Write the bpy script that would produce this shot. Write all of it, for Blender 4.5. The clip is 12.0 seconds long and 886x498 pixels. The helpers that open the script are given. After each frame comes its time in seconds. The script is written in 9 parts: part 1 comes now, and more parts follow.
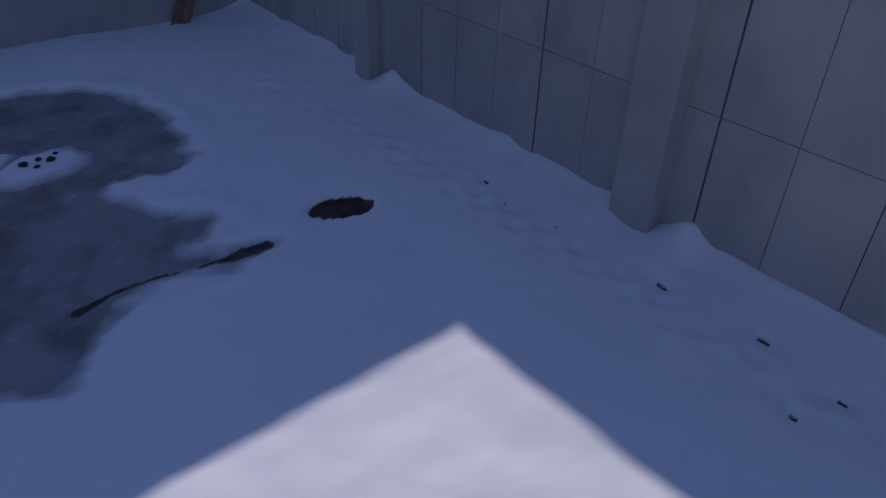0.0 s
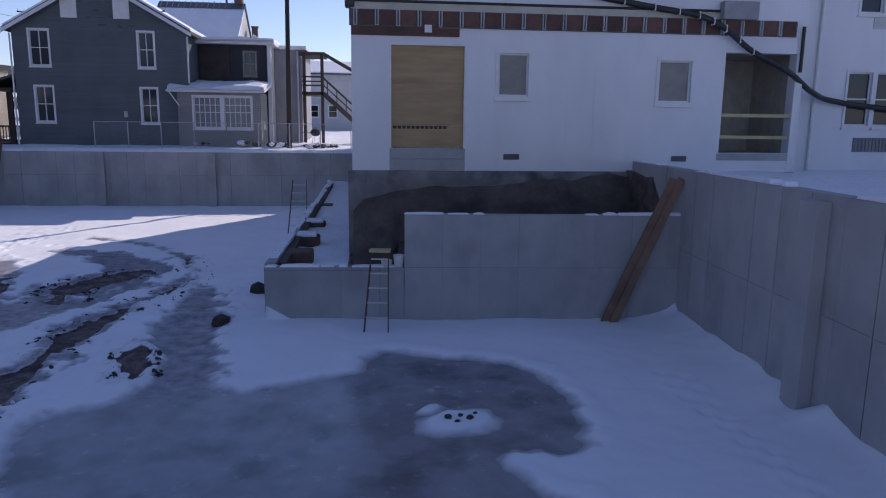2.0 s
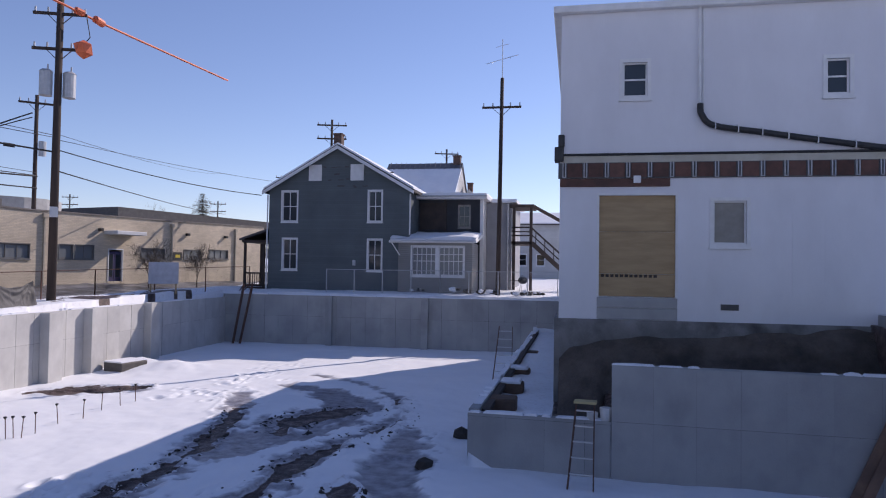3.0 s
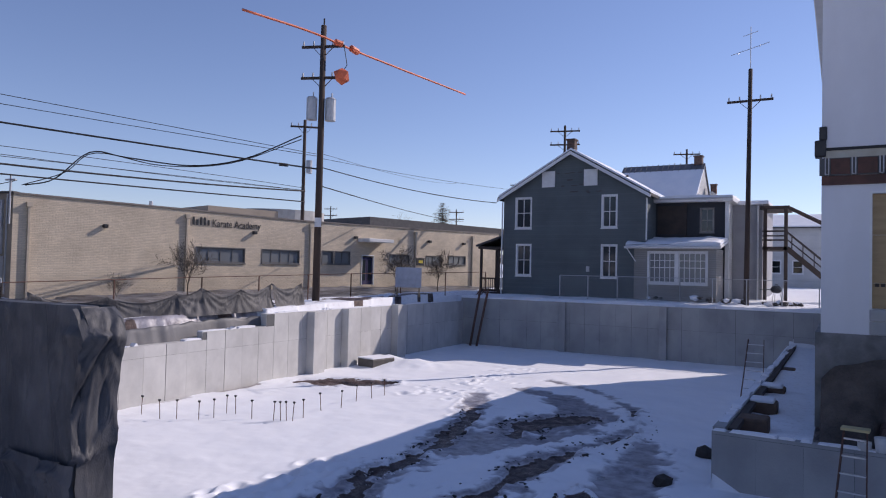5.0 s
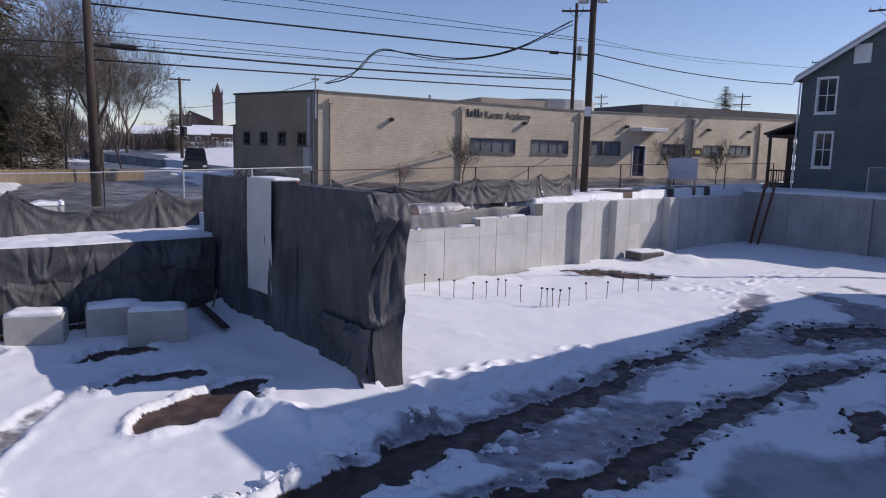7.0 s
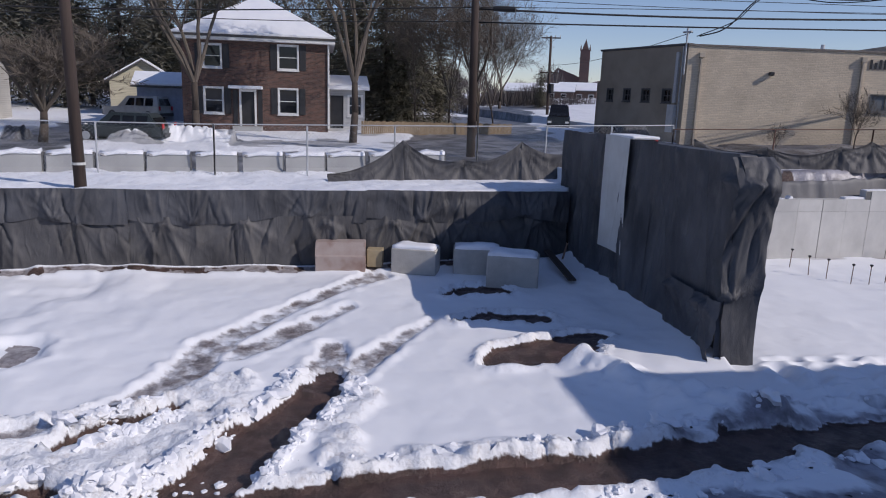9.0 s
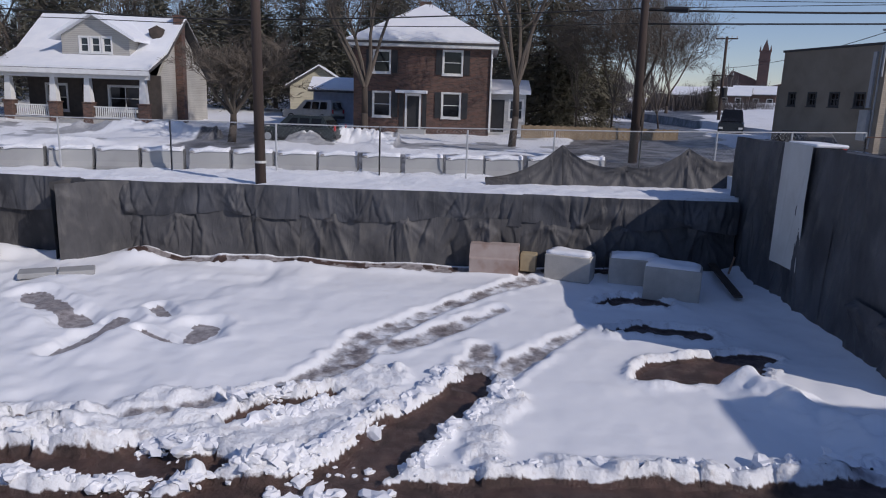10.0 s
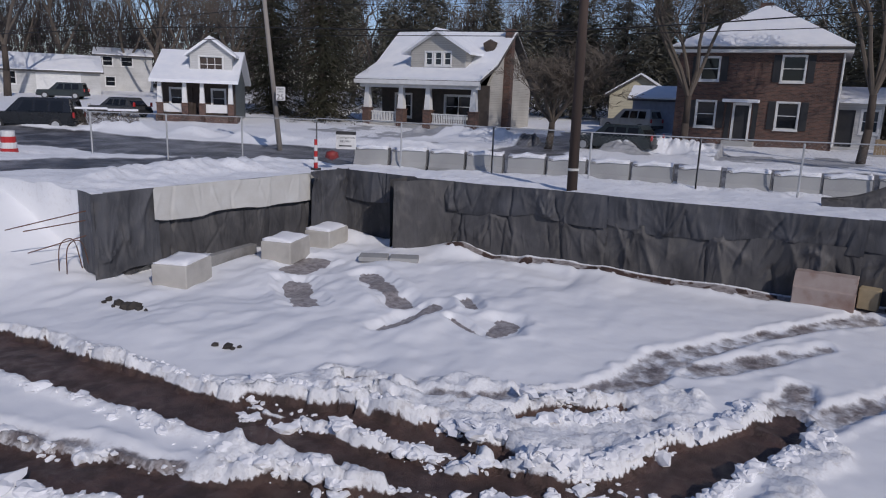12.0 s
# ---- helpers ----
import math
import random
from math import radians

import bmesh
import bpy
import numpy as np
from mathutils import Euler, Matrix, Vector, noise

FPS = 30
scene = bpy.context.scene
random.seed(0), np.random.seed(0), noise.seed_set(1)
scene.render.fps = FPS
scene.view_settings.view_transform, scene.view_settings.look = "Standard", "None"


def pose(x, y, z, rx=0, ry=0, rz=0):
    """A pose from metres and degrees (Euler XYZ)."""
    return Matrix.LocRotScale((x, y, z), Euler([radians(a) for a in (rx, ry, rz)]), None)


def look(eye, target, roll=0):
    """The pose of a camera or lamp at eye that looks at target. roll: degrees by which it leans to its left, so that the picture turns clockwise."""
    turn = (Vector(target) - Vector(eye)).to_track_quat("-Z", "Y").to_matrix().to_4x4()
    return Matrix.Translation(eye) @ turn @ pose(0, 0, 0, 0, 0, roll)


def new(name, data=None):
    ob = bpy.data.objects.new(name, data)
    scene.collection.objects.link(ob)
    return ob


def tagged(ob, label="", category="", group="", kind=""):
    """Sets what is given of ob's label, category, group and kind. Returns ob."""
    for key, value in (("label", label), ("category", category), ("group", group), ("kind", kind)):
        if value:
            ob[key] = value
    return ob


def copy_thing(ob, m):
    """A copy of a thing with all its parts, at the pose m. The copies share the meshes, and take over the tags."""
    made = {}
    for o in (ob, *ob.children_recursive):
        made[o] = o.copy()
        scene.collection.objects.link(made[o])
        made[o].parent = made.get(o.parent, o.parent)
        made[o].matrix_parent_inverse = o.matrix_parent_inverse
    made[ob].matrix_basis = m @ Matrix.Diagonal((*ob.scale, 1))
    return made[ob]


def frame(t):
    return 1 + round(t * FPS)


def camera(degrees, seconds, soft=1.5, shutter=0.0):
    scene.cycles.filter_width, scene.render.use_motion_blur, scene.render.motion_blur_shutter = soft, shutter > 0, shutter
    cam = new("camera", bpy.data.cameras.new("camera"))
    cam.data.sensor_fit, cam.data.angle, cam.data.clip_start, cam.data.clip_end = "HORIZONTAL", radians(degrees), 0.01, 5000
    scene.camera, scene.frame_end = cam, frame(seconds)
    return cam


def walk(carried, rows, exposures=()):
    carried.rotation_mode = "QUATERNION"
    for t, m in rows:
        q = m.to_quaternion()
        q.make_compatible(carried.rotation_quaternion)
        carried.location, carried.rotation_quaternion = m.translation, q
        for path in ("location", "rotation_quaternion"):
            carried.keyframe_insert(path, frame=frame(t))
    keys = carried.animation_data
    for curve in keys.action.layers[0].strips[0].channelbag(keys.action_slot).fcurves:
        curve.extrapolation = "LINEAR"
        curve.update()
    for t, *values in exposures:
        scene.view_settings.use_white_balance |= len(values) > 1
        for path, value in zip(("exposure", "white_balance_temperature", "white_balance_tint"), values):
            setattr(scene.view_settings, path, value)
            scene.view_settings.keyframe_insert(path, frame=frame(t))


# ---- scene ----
cam = camera(65.0, 12.0, soft=1.1)
PATH = [
    (0, pose(0, 0, 4.7, 55.96, -1.42, -40.25)),
    (0.5, pose(0, 0, 4.7, 60.90, -1.09, -31.89)),
    (1, pose(0, 0, 4.7, 66.19, -0.97, -23.38)),
    (1.5, pose(0, 0, 4.7, 72.91, -0.89, -14.89)),
    (2, pose(0, 0, 4.7, 79.73, -0.71, -6.05)),
    (2.5, pose(0, 0, 4.7, 86.51, -0.73, 2.95)),
    (3, pose(0, 0, 4.7, 91.60, -0.88, 10.76)),
    (3.2, pose(0, 0, 4.7, 91.70, -0.91, 13.20)),
    (4.8, pose(0, 0, 4.7, 91.79, -1.28, 28.12)),
    (5, pose(0, 0, 4.7, 91.73, -1.32, 29.80)),
    (5.5, pose(0, 0, 4.7, 90.08, -1.35, 34.74)),
    (6, pose(0, 0, 4.7, 87.39, -1.35, 39.78)),
    (6.5, pose(0, 0, 4.7, 84.75, -1.37, 45.17)),
    (7, pose(0, 0, 4.7, 82.23, -1.41, 51.58)),
    (7.5, pose(0, 0, 4.7, 80.21, -1.48, 58.57)),
    (7.7, pose(0, 0, 4.7, 79.48, -1.66, 61.53)),
    (9.3, pose(0, 0, 4.7, 77.95, -1.85, 84.01)),
    (9.5, pose(0, 0, 4.7, 77.92, -1.84, 86.32)),
    (10, pose(0, 0, 4.7, 77.85, -1.96, 93.28)),
    (10.5, pose(0, 0, 4.7, 77.77, -1.97, 99.43)),
    (11, pose(0, 0, 4.7, 77.68, -1.99, 105.00)),
    (11.5, pose(0, 0, 4.7, 77.63, -1.96, 111.33)),
    (12, pose(0, 0, 4.7, 77.65, -2.07, 118.56)),
]
EXPOSURES = [(0.0, -0.52, 6200, 34), (1.0, -0.34, 6200, 34), (2.0, 0.10, 6480, 33), (3.0, 0.19, 6680, 32), (5.5, 0.06, 6640, 31), (7.0, -0.02, 6560, 29), (7.5, -0.02, 6560, 27), (9.5, -0.26, 6500, 26), (10.5, -0.43, 6500, 25), (12.0, -0.63, 6480, 25)]
walk(cam, PATH, EXPOSURES)

# ---- world, sun ----
SUN_TO = Vector((10.3, 15.8, 12.2)).normalized()
world = bpy.data.worlds.new("sky")
scene.world = world
world.use_nodes = True
_sky = world.node_tree.nodes.new("ShaderNodeTexSky")
_sky.sky_type = "NISHITA"
_sky.sun_disc = False
_sky.sun_elevation = math.asin(SUN_TO.z)
_sky.sun_rotation = math.atan2(SUN_TO.x, SUN_TO.y)
_sky.altitude = 100
_sky.air_density = 0.95
_sky.dust_density = 0.05
_sky.ozone_density = 4.0
world.node_tree.links.new(_sky.outputs[0], world.node_tree.nodes["Background"].inputs[0])
world.node_tree.nodes["Background"].inputs[1].default_value = 0.113
_sun = bpy.data.lights.new("sun", "SUN")
_sun.energy = 3.2
_sun.angle = radians(0.3)
_sun.color = (0.965, 0.975, 0.855)
sun = new("sun", _sun)
sun.matrix_world = look(SUN_TO * 60, (0, 0, 0))

# ---- materials ----
def material(name, col, col2=None, rough=0.7, scale=3.0, fine=40.0, bump=0.15, dist=0.02, metal=0.0, spec=0.5, stretch=(1, 1, 1), stain=None, random=0.0, placed=False):
    """Two-scale noise between col and col2, fine bump, optional stains and piece-to-piece change."""
    m = bpy.data.materials.new(name)
    m.use_nodes = True
    nt = m.node_tree
    n, l = nt.nodes, nt.links
    b = n["Principled BSDF"]
    tc = n.new("ShaderNodeTexCoord")
    mp = n.new("ShaderNodeMapping")
    mp.inputs["Scale"].default_value = stretch
    if placed:
        # one pattern that runs on over neighbouring pieces
        geo = n.new("ShaderNodeNewGeometry")
        l.new(geo.outputs["Position"], mp.inputs[0])
    else:
        l.new(tc.outputs["Object"], mp.inputs[0])
    if random and not placed:
        # pieces that share one mesh get their own part of the pattern
        oi = n.new("ShaderNodeObjectInfo")
        off = n.new("ShaderNodeVectorMath")
        off.operation = "SCALE"
        off.inputs[0].default_value = (37.0, 11.0, 23.0)
        l.new(oi.outputs["Random"], off.inputs["Scale"])
        l.new(off.outputs[0], mp.inputs["Location"])
    n1 = n.new("ShaderNodeTexNoise")
    n1.inputs["Scale"].default_value = scale
    n1.inputs["Detail"].default_value = 6
    n1.inputs["Roughness"].default_value = 0.6
    n2 = n.new("ShaderNodeTexNoise")
    n2.inputs["Scale"].default_value = fine
    n2.inputs["Detail"].default_value = 4
    l.new(mp.outputs[0], n1.inputs[0])
    l.new(mp.outputs[0], n2.inputs[0])
    ramp = n.new("ShaderNodeMapRange")
    ramp.inputs[1].default_value, ramp.inputs[2].default_value = 0.35, 0.65
    l.new(n1.outputs[0], ramp.inputs[0])
    col2 = col2 or tuple(c * 0.8 for c in col)
    mix = n.new("ShaderNodeMix")
    mix.data_type = "RGBA"
    mix.inputs[6].default_value = (*col, 1)
    mix.inputs[7].default_value = (*col2, 1)
    l.new(ramp.outputs[0], mix.inputs[0])
    out = mix.outputs[2]
    if stain:
        sc, amount, scol = stain
        n3 = n.new("ShaderNodeTexNoise")
        n3.inputs["Scale"].default_value = sc
        n3.inputs["Detail"].default_value = 8
        l.new(mp.outputs[0], n3.inputs[0])
        r3 = n.new("ShaderNodeMapRange")
        r3.inputs[1].default_value, r3.inputs[2].default_value, r3.inputs[4].default_value = 0.52, 0.72, amount
        l.new(n3.outputs[0], r3.inputs[0])
        m3 = n.new("ShaderNodeMix")
        m3.data_type = "RGBA"
        l.new(r3.outputs[0], m3.inputs[0])
        l.new(out, m3.inputs[6])
        m3.inputs[7].default_value = (*scol, 1)
        out = m3.outputs[2]
    if random:
        oi = n.new("ShaderNodeObjectInfo")
        rr = n.new("ShaderNodeMapRange")
        rr.inputs[3].default_value, rr.inputs[4].default_value = 1 - random, 1 + random
        l.new(oi.outputs["Random"], rr.inputs[0])
        hs = n.new("ShaderNodeHueSaturation")
        l.new(rr.outputs[0], hs.inputs["Value"])
        l.new(out, hs.inputs["Color"])
        out = hs.outputs[0]
    l.new(out, b.inputs["Base Color"])
    b.inputs["Roughness"].default_value = rough
    b.inputs["Metallic"].default_value = metal
    b.inputs["Specular IOR Level"].default_value = spec
    if bump:
        bp = n.new("ShaderNodeBump")
        bp.inputs["Strength"].default_value = bump
        bp.inputs["Distance"].default_value = dist
        l.new(n2.outputs[0], bp.inputs["Height"])
        l.new(bp.outputs[0], b.inputs["Normal"])
    return m


def glass_material(name, tint=(0.02, 0.025, 0.03), rough=0.05):
    m = bpy.data.materials.new(name)
    m.use_nodes = True
    b = m.node_tree.nodes["Principled BSDF"]
    b.inputs["Base Color"].default_value = (*tint, 1)
    b.inputs["Roughness"].default_value = rough
    b.inputs["Specular IOR Level"].default_value = 0.45
    return m


def brick_material(name, c1, c2, mortar, w, h, plane, gap=0.012, rough=0.85, squash=None):
    """Courses too small to model one by one; plane tells which axes run along the wall."""
    m = material(name, c1, c2, rough=rough, scale=1.2, fine=60, bump=0.2)
    nt = m.node_tree
    n, l = nt.nodes, nt.links
    b = n["Principled BSDF"]
    tc = n.new("ShaderNodeTexCoord")
    sep = n.new("ShaderNodeSeparateXYZ")
    l.new(tc.outputs["Object"], sep.inputs[0])
    com = n.new("ShaderNodeCombineXYZ")
    if plane == "xy":
        add = n.new("ShaderNodeMath")
        l.new(sep.outputs[0], add.inputs[0])
        l.new(sep.outputs[1], add.inputs[1])
        l.new(add.outputs[0], com.inputs[0])
    else:
        l.new(sep.outputs[0 if plane == "x" else 1], com.inputs[0])
    l.new(sep.outputs[2], com.inputs[1])
    br = n.new("ShaderNodeTexBrick")
    br.inputs["Color1"].default_value = (*c1, 1)
    br.inputs["Color2"].default_value = (*c2, 1)
    br.inputs["Mortar"].default_value = (*mortar, 1)
    br.inputs["Scale"].default_value = 1.0
    br.inputs["Brick Width"].default_value = w
    br.inputs["Row Height"].default_value = h
    br.inputs["Mortar Size"].default_value = gap
    l.new(com.outputs[0], br.inputs[0])
    ns = n.new("ShaderNodeTexNoise")
    ns.inputs["Scale"].default_value = 0.6
    ns.inputs["Detail"].default_value = 5
    l.new(tc.outputs["Object"], ns.inputs[0])
    mr = n.new("ShaderNodeMapRange")
    mr.inputs[1].default_value, mr.inputs[2].default_value, mr.inputs[3].default_value, mr.inputs[4].default_value = 0.3, 0.7, 0.85, 1.12
    l.new(ns.outputs[0], mr.inputs[0])
    hs = n.new("ShaderNodeHueSaturation")
    l.new(br.outputs[0], hs.inputs["Color"])
    l.new(mr.outputs[0], hs.inputs["Value"])
    l.new(hs.outputs[0], b.inputs["Base Color"])
    bp = n.new("ShaderNodeBump")
    bp.inputs["Strength"].default_value = 0.4
    bp.inputs["Distance"].default_value = 0.01
    bp.invert = True
    l.new(br.outputs["Fac"], bp.inputs["Height"])
    l.new(bp.outputs[0], b.inputs["Normal"])
    return m


M_SNOW = material("snow", (0.86, 0.87, 0.90), (0.80, 0.81, 0.85), rough=0.75, scale=1.5, fine=14, bump=0.25, dist=0.03)
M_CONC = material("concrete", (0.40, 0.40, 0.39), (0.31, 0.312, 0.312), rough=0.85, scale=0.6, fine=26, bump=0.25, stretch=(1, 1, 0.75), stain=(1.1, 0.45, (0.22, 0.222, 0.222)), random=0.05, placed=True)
# Brighter concrete copy: the sun on the west wall put into its colour.
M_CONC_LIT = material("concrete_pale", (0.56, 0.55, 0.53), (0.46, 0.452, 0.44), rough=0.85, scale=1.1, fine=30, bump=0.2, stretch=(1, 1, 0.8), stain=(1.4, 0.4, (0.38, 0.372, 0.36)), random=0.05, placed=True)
M_BLOCK = material("block_concrete", (0.50, 0.48, 0.44), (0.40, 0.38, 0.35), rough=0.9, scale=1.3, fine=30, bump=0.3, stain=(2.0, 0.5, (0.30, 0.28, 0.26)), random=0.05)
M_JOINT = material("joint", (0.13, 0.13, 0.13), rough=0.9)
M_JOINT2 = material("joint_grey", (0.15, 0.15, 0.15), (0.08, 0.08, 0.085), rough=0.9, scale=3)
M_CLOTH = material("cloth_dark", (0.100, 0.102, 0.112), (0.048, 0.049, 0.055), rough=0.75, spec=0.3, scale=1.1, fine=45, bump=0.45, dist=0.012, stretch=(1, 1, 0.6), stain=(3.5, 0.6, (0.135, 0.13, 0.128)))
M_CLOTH2 = material("cloth_grey", (0.108, 0.105, 0.108), (0.054, 0.053, 0.056), rough=0.8, spec=0.3, scale=0.9, fine=45, bump=0.45, dist=0.012, stretch=(1, 1, 0.6), stain=(2.6, 0.6, (0.150, 0.142, 0.134)))
def wrinkled(m, rough=0.55):
    """Hanging wrinkles on top of the modelled folds."""
    n, l = m.node_tree.nodes, m.node_tree.links
    b = n["Principled BSDF"]
    b.inputs["Roughness"].default_value = rough
    old = b.inputs["Normal"].links[0].from_node
    tc = n.new("ShaderNodeTexCoord")
    for scale, stretch, turn, strength in ((2.2, (1.6, 1.6, 0.35), 0.35, 0.55), (5.0, (1.3, 1.3, 0.4), -0.5, 0.4)):
        mp = n.new("ShaderNodeMapping")
        mp.inputs["Scale"].default_value = stretch
        mp.inputs["Rotation"].default_value = (turn, turn * 0.6, 0)
        l.new(tc.outputs["Object"], mp.inputs[0])
        t = n.new("ShaderNodeTexNoise")
        t.noise_type = "RIDGED_MULTIFRACTAL"
        t.inputs["Scale"].default_value, t.inputs["Detail"].default_value, t.inputs["Distortion"].default_value = scale, 2.5, 0.7
        l.new(mp.outputs[0], t.inputs[0])
        bp = n.new("ShaderNodeBump")
        bp.inputs["Strength"].default_value, bp.inputs["Distance"].default_value = strength, 0.05
        l.new(t.outputs[0], bp.inputs["Height"])
        l.new(old.outputs[0], bp.inputs["Normal"])
        old = bp
    l.new(old.outputs[0], b.inputs["Normal"])


wrinkled(M_CLOTH)
wrinkled(M_CLOTH2, 0.6)
M_SHEET = material("sheet_white", (0.62, 0.62, 0.60), (0.52, 0.51, 0.48), rough=0.7, scale=0.8, fine=20, bump=0.15, stain=(1.2, 0.3, (0.40, 0.38, 0.34)))
M_EARTH = material("earth", (0.150, 0.118, 0.095), (0.075, 0.060, 0.050), rough=0.95, scale=1.6, fine=14, bump=0.9, dist=0.08, stain=(0.9, 0.6, (0.03, 0.026, 0.024)))
M_WHITE = material("wall_paint_white", (0.74, 0.74, 0.76), (0.66, 0.66, 0.68), rough=0.8, scale=0.5, fine=50, bump=0.15, stretch=(1, 1, 0.5), stain=(0.8, 0.25, (0.56, 0.55, 0.55)))
M_TRIM = material("trim_white", (0.74, 0.74, 0.73), (0.66, 0.66, 0.65), rough=0.6, scale=3, bump=0.05)
M_FOUND = material("foundation", (0.30, 0.295, 0.285), (0.17, 0.163, 0.155), rough=0.95, scale=0.9, fine=15, bump=0.6, dist=0.05, stain=(1.1, 0.8, (0.05, 0.043, 0.04)))
M_BRICKED = material("old_brick", (0.15, 0.072, 0.055), (0.09, 0.05, 0.04), rough=0.9, scale=3, fine=30, bump=0.5, random=0.25)
M_PLY = material("plywood", (0.43, 0.30, 0.16), (0.34, 0.23, 0.12), rough=0.75, scale=1.5, fine=20, bump=0.1, stretch=(0.6, 1, 3.5), stain=(1.1, 0.4, (0.25, 0.15, 0.075)))
M_WOOD = material("timber", (0.29, 0.175, 0.12), (0.18, 0.11, 0.08), rough=0.8, scale=2, fine=20, bump=0.2)
M_WOODD = material("dark_timber", (0.07, 0.05, 0.042), (0.045, 0.035, 0.03), rough=0.85, scale=2, fine=20, bump=0.3)
M_RUST = material("rusty_steel", (0.16, 0.075, 0.05), (0.10, 0.05, 0.035), rough=0.8, scale=5, bump=0.2)
M_POLE = material("pole_wood", (0.075, 0.050, 0.040), (0.042, 0.031, 0.026), rough=0.9, scale=3, fine=25, bump=0.4, stretch=(1, 1, 0.1))
M_GALV = material("galvanised", (0.50, 0.51, 0.52), (0.42, 0.43, 0.44), rough=0.5, metal=0.25, scale=6, bump=0.05)
M_ALU = material("aluminium", (0.60, 0.61, 0.62), (0.5, 0.5, 0.52), rough=0.4, metal=0.8, scale=5, bump=0.03)
M_BLACK = material("black_rubber", (0.015, 0.015, 0.017), (0.03, 0.03, 0.03), rough=0.5, scale=6, bump=0.05)
M_WIRE = material("wire", (0.02, 0.02, 0.022), rough=0.7, bump=0)
M_ORANGE = material("orange_guard", (0.75, 0.16, 0.06), (0.62, 0.12, 0.05), rough=0.55, scale=4, bump=0.1)
M_GLASS = glass_material("window_glass", (0.035, 0.045, 0.055))
M_GLASSP = glass_material("pale_glass", (0.185, 0.20, 0.21), 0.12)
M_GLASSD = glass_material("dark_glass", (0.012, 0.013, 0.015))
M_BLIND = material("blind", (0.30, 0.28, 0.25), (0.24, 0.225, 0.20), rough=0.6, scale=3)
M_YELLOW = material("ladder_yellow", (0.55, 0.45, 0.22), rough=0.6)
M_ROOFS = material("roof_snow", (0.86, 0.87, 0.89), (0.78, 0.80, 0.84), rough=0.7, scale=1.0, fine=8, bump=0.3, dist=0.04)
M_SHINGLE = material("shingle", (0.10, 0.095, 0.09), (0.07, 0.065, 0.065), rough=0.9, scale=4, fine=30, bump=0.4)
M_BEIGE = brick_material("beige_brick", (0.67, 0.56, 0.42), (0.57, 0.475, 0.355), (0.50, 0.42, 0.33), 0.30, 0.088, "xy", 0.010)
# Darker, stained beige for the hall's side, rear and roof-house walls.
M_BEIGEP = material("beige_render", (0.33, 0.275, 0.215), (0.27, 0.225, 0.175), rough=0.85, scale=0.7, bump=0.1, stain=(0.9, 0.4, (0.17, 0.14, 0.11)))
M_BRICK = brick_material("red_brick", (0.150, 0.076, 0.056), (0.060, 0.037, 0.032), (0.15, 0.12, 0.105), 0.23, 0.08, "xy", 0.008)
M_SIDING = brick_material("grey_siding", (0.112, 0.134, 0.140), (0.098, 0.118, 0.124), (0.084, 0.100, 0.106), 6.0, 0.14, "xy", 0.006)
M_SIDEL = brick_material("pale_siding", (0.44, 0.42, 0.385), (0.40, 0.385, 0.35), (0.29, 0.28, 0.255), 7.0, 0.13, "xy", 0.01)
M_SIDEW = brick_material("white_siding", (0.55, 0.55, 0.54), (0.51, 0.51, 0.50), (0.40, 0.40, 0.39), 7.0, 0.13, "xy", 0.01)
M_YELLOWH = brick_material("yellow_siding", (0.55, 0.50, 0.36), (0.5, 0.45, 0.33), (0.36, 0.33, 0.25), 7.0, 0.14, "xy", 0.01)
def leafy(m, share=0.15):
    """Lets part of the light through thin needles and twigs."""
    n, l = m.node_tree.nodes, m.node_tree.links
    b = n["Principled BSDF"]
    tr = n.new("ShaderNodeBsdfTranslucent")
    l.new(b.inputs["Base Color"].links[0].from_socket, tr.inputs[0])
    mx = n.new("ShaderNodeMixShader")
    mx.inputs[0].default_value = share
    l.new(b.outputs[0], mx.inputs[1])
    l.new(tr.outputs[0], mx.inputs[2])
    l.new(mx.outputs[0], n["Material Output"].inputs[0])
    return m


M_BARK = material("bark", (0.085, 0.065, 0.052), (0.055, 0.044, 0.037), rough=0.95, scale=5, fine=25, bump=0.6, stretch=(1, 1, 0.3))
M_TWIG = leafy(material("twigs", (0.150, 0.122, 0.098), (0.110, 0.092, 0.076), rough=0.9, scale=2, bump=0), 0.1)
M_NEEDLE = leafy(material("needles", (0.052, 0.055, 0.038), (0.084, 0.078, 0.056), rough=0.9, spec=0.1, scale=0.35, bump=0))
M_NEEDLE2 = leafy(material("needles_brown", (0.120, 0.117, 0.088), (0.160, 0.145, 0.112), rough=0.9, spec=0.1, scale=0.3, bump=0))
M_PINE = leafy(material("needles_grey", (0.115, 0.118, 0.096), (0.150, 0.142, 0.120), rough=0.9, spec=0.1, scale=0.3, bump=0))
M_FENCEW = material("fence_boards", (0.33, 0.245, 0.15), (0.26, 0.19, 0.12), rough=0.85, scale=1.5, random=0.12)
M_SIGNW = material("sign_white", (0.74, 0.74, 0.73), rough=0.5, bump=0)
M_SIGNK = material("sign_black", (0.03, 0.03, 0.032), rough=0.5, bump=0)
M_PURPLE = material("blue_door", (0.05, 0.045, 0.12), rough=0.5, bump=0)
M_RED = material("red_plastic", (0.50, 0.03, 0.03), rough=0.4, bump=0)
M_CHURCH = material("church_stone", (0.105, 0.062, 0.058), (0.075, 0.050, 0.050), rough=0.9, scale=0.3, bump=0)
M_STONE = material("rubble", (0.065, 0.056, 0.050), (0.038, 0.034, 0.031), rough=0.9, scale=3, fine=20, bump=0.6)


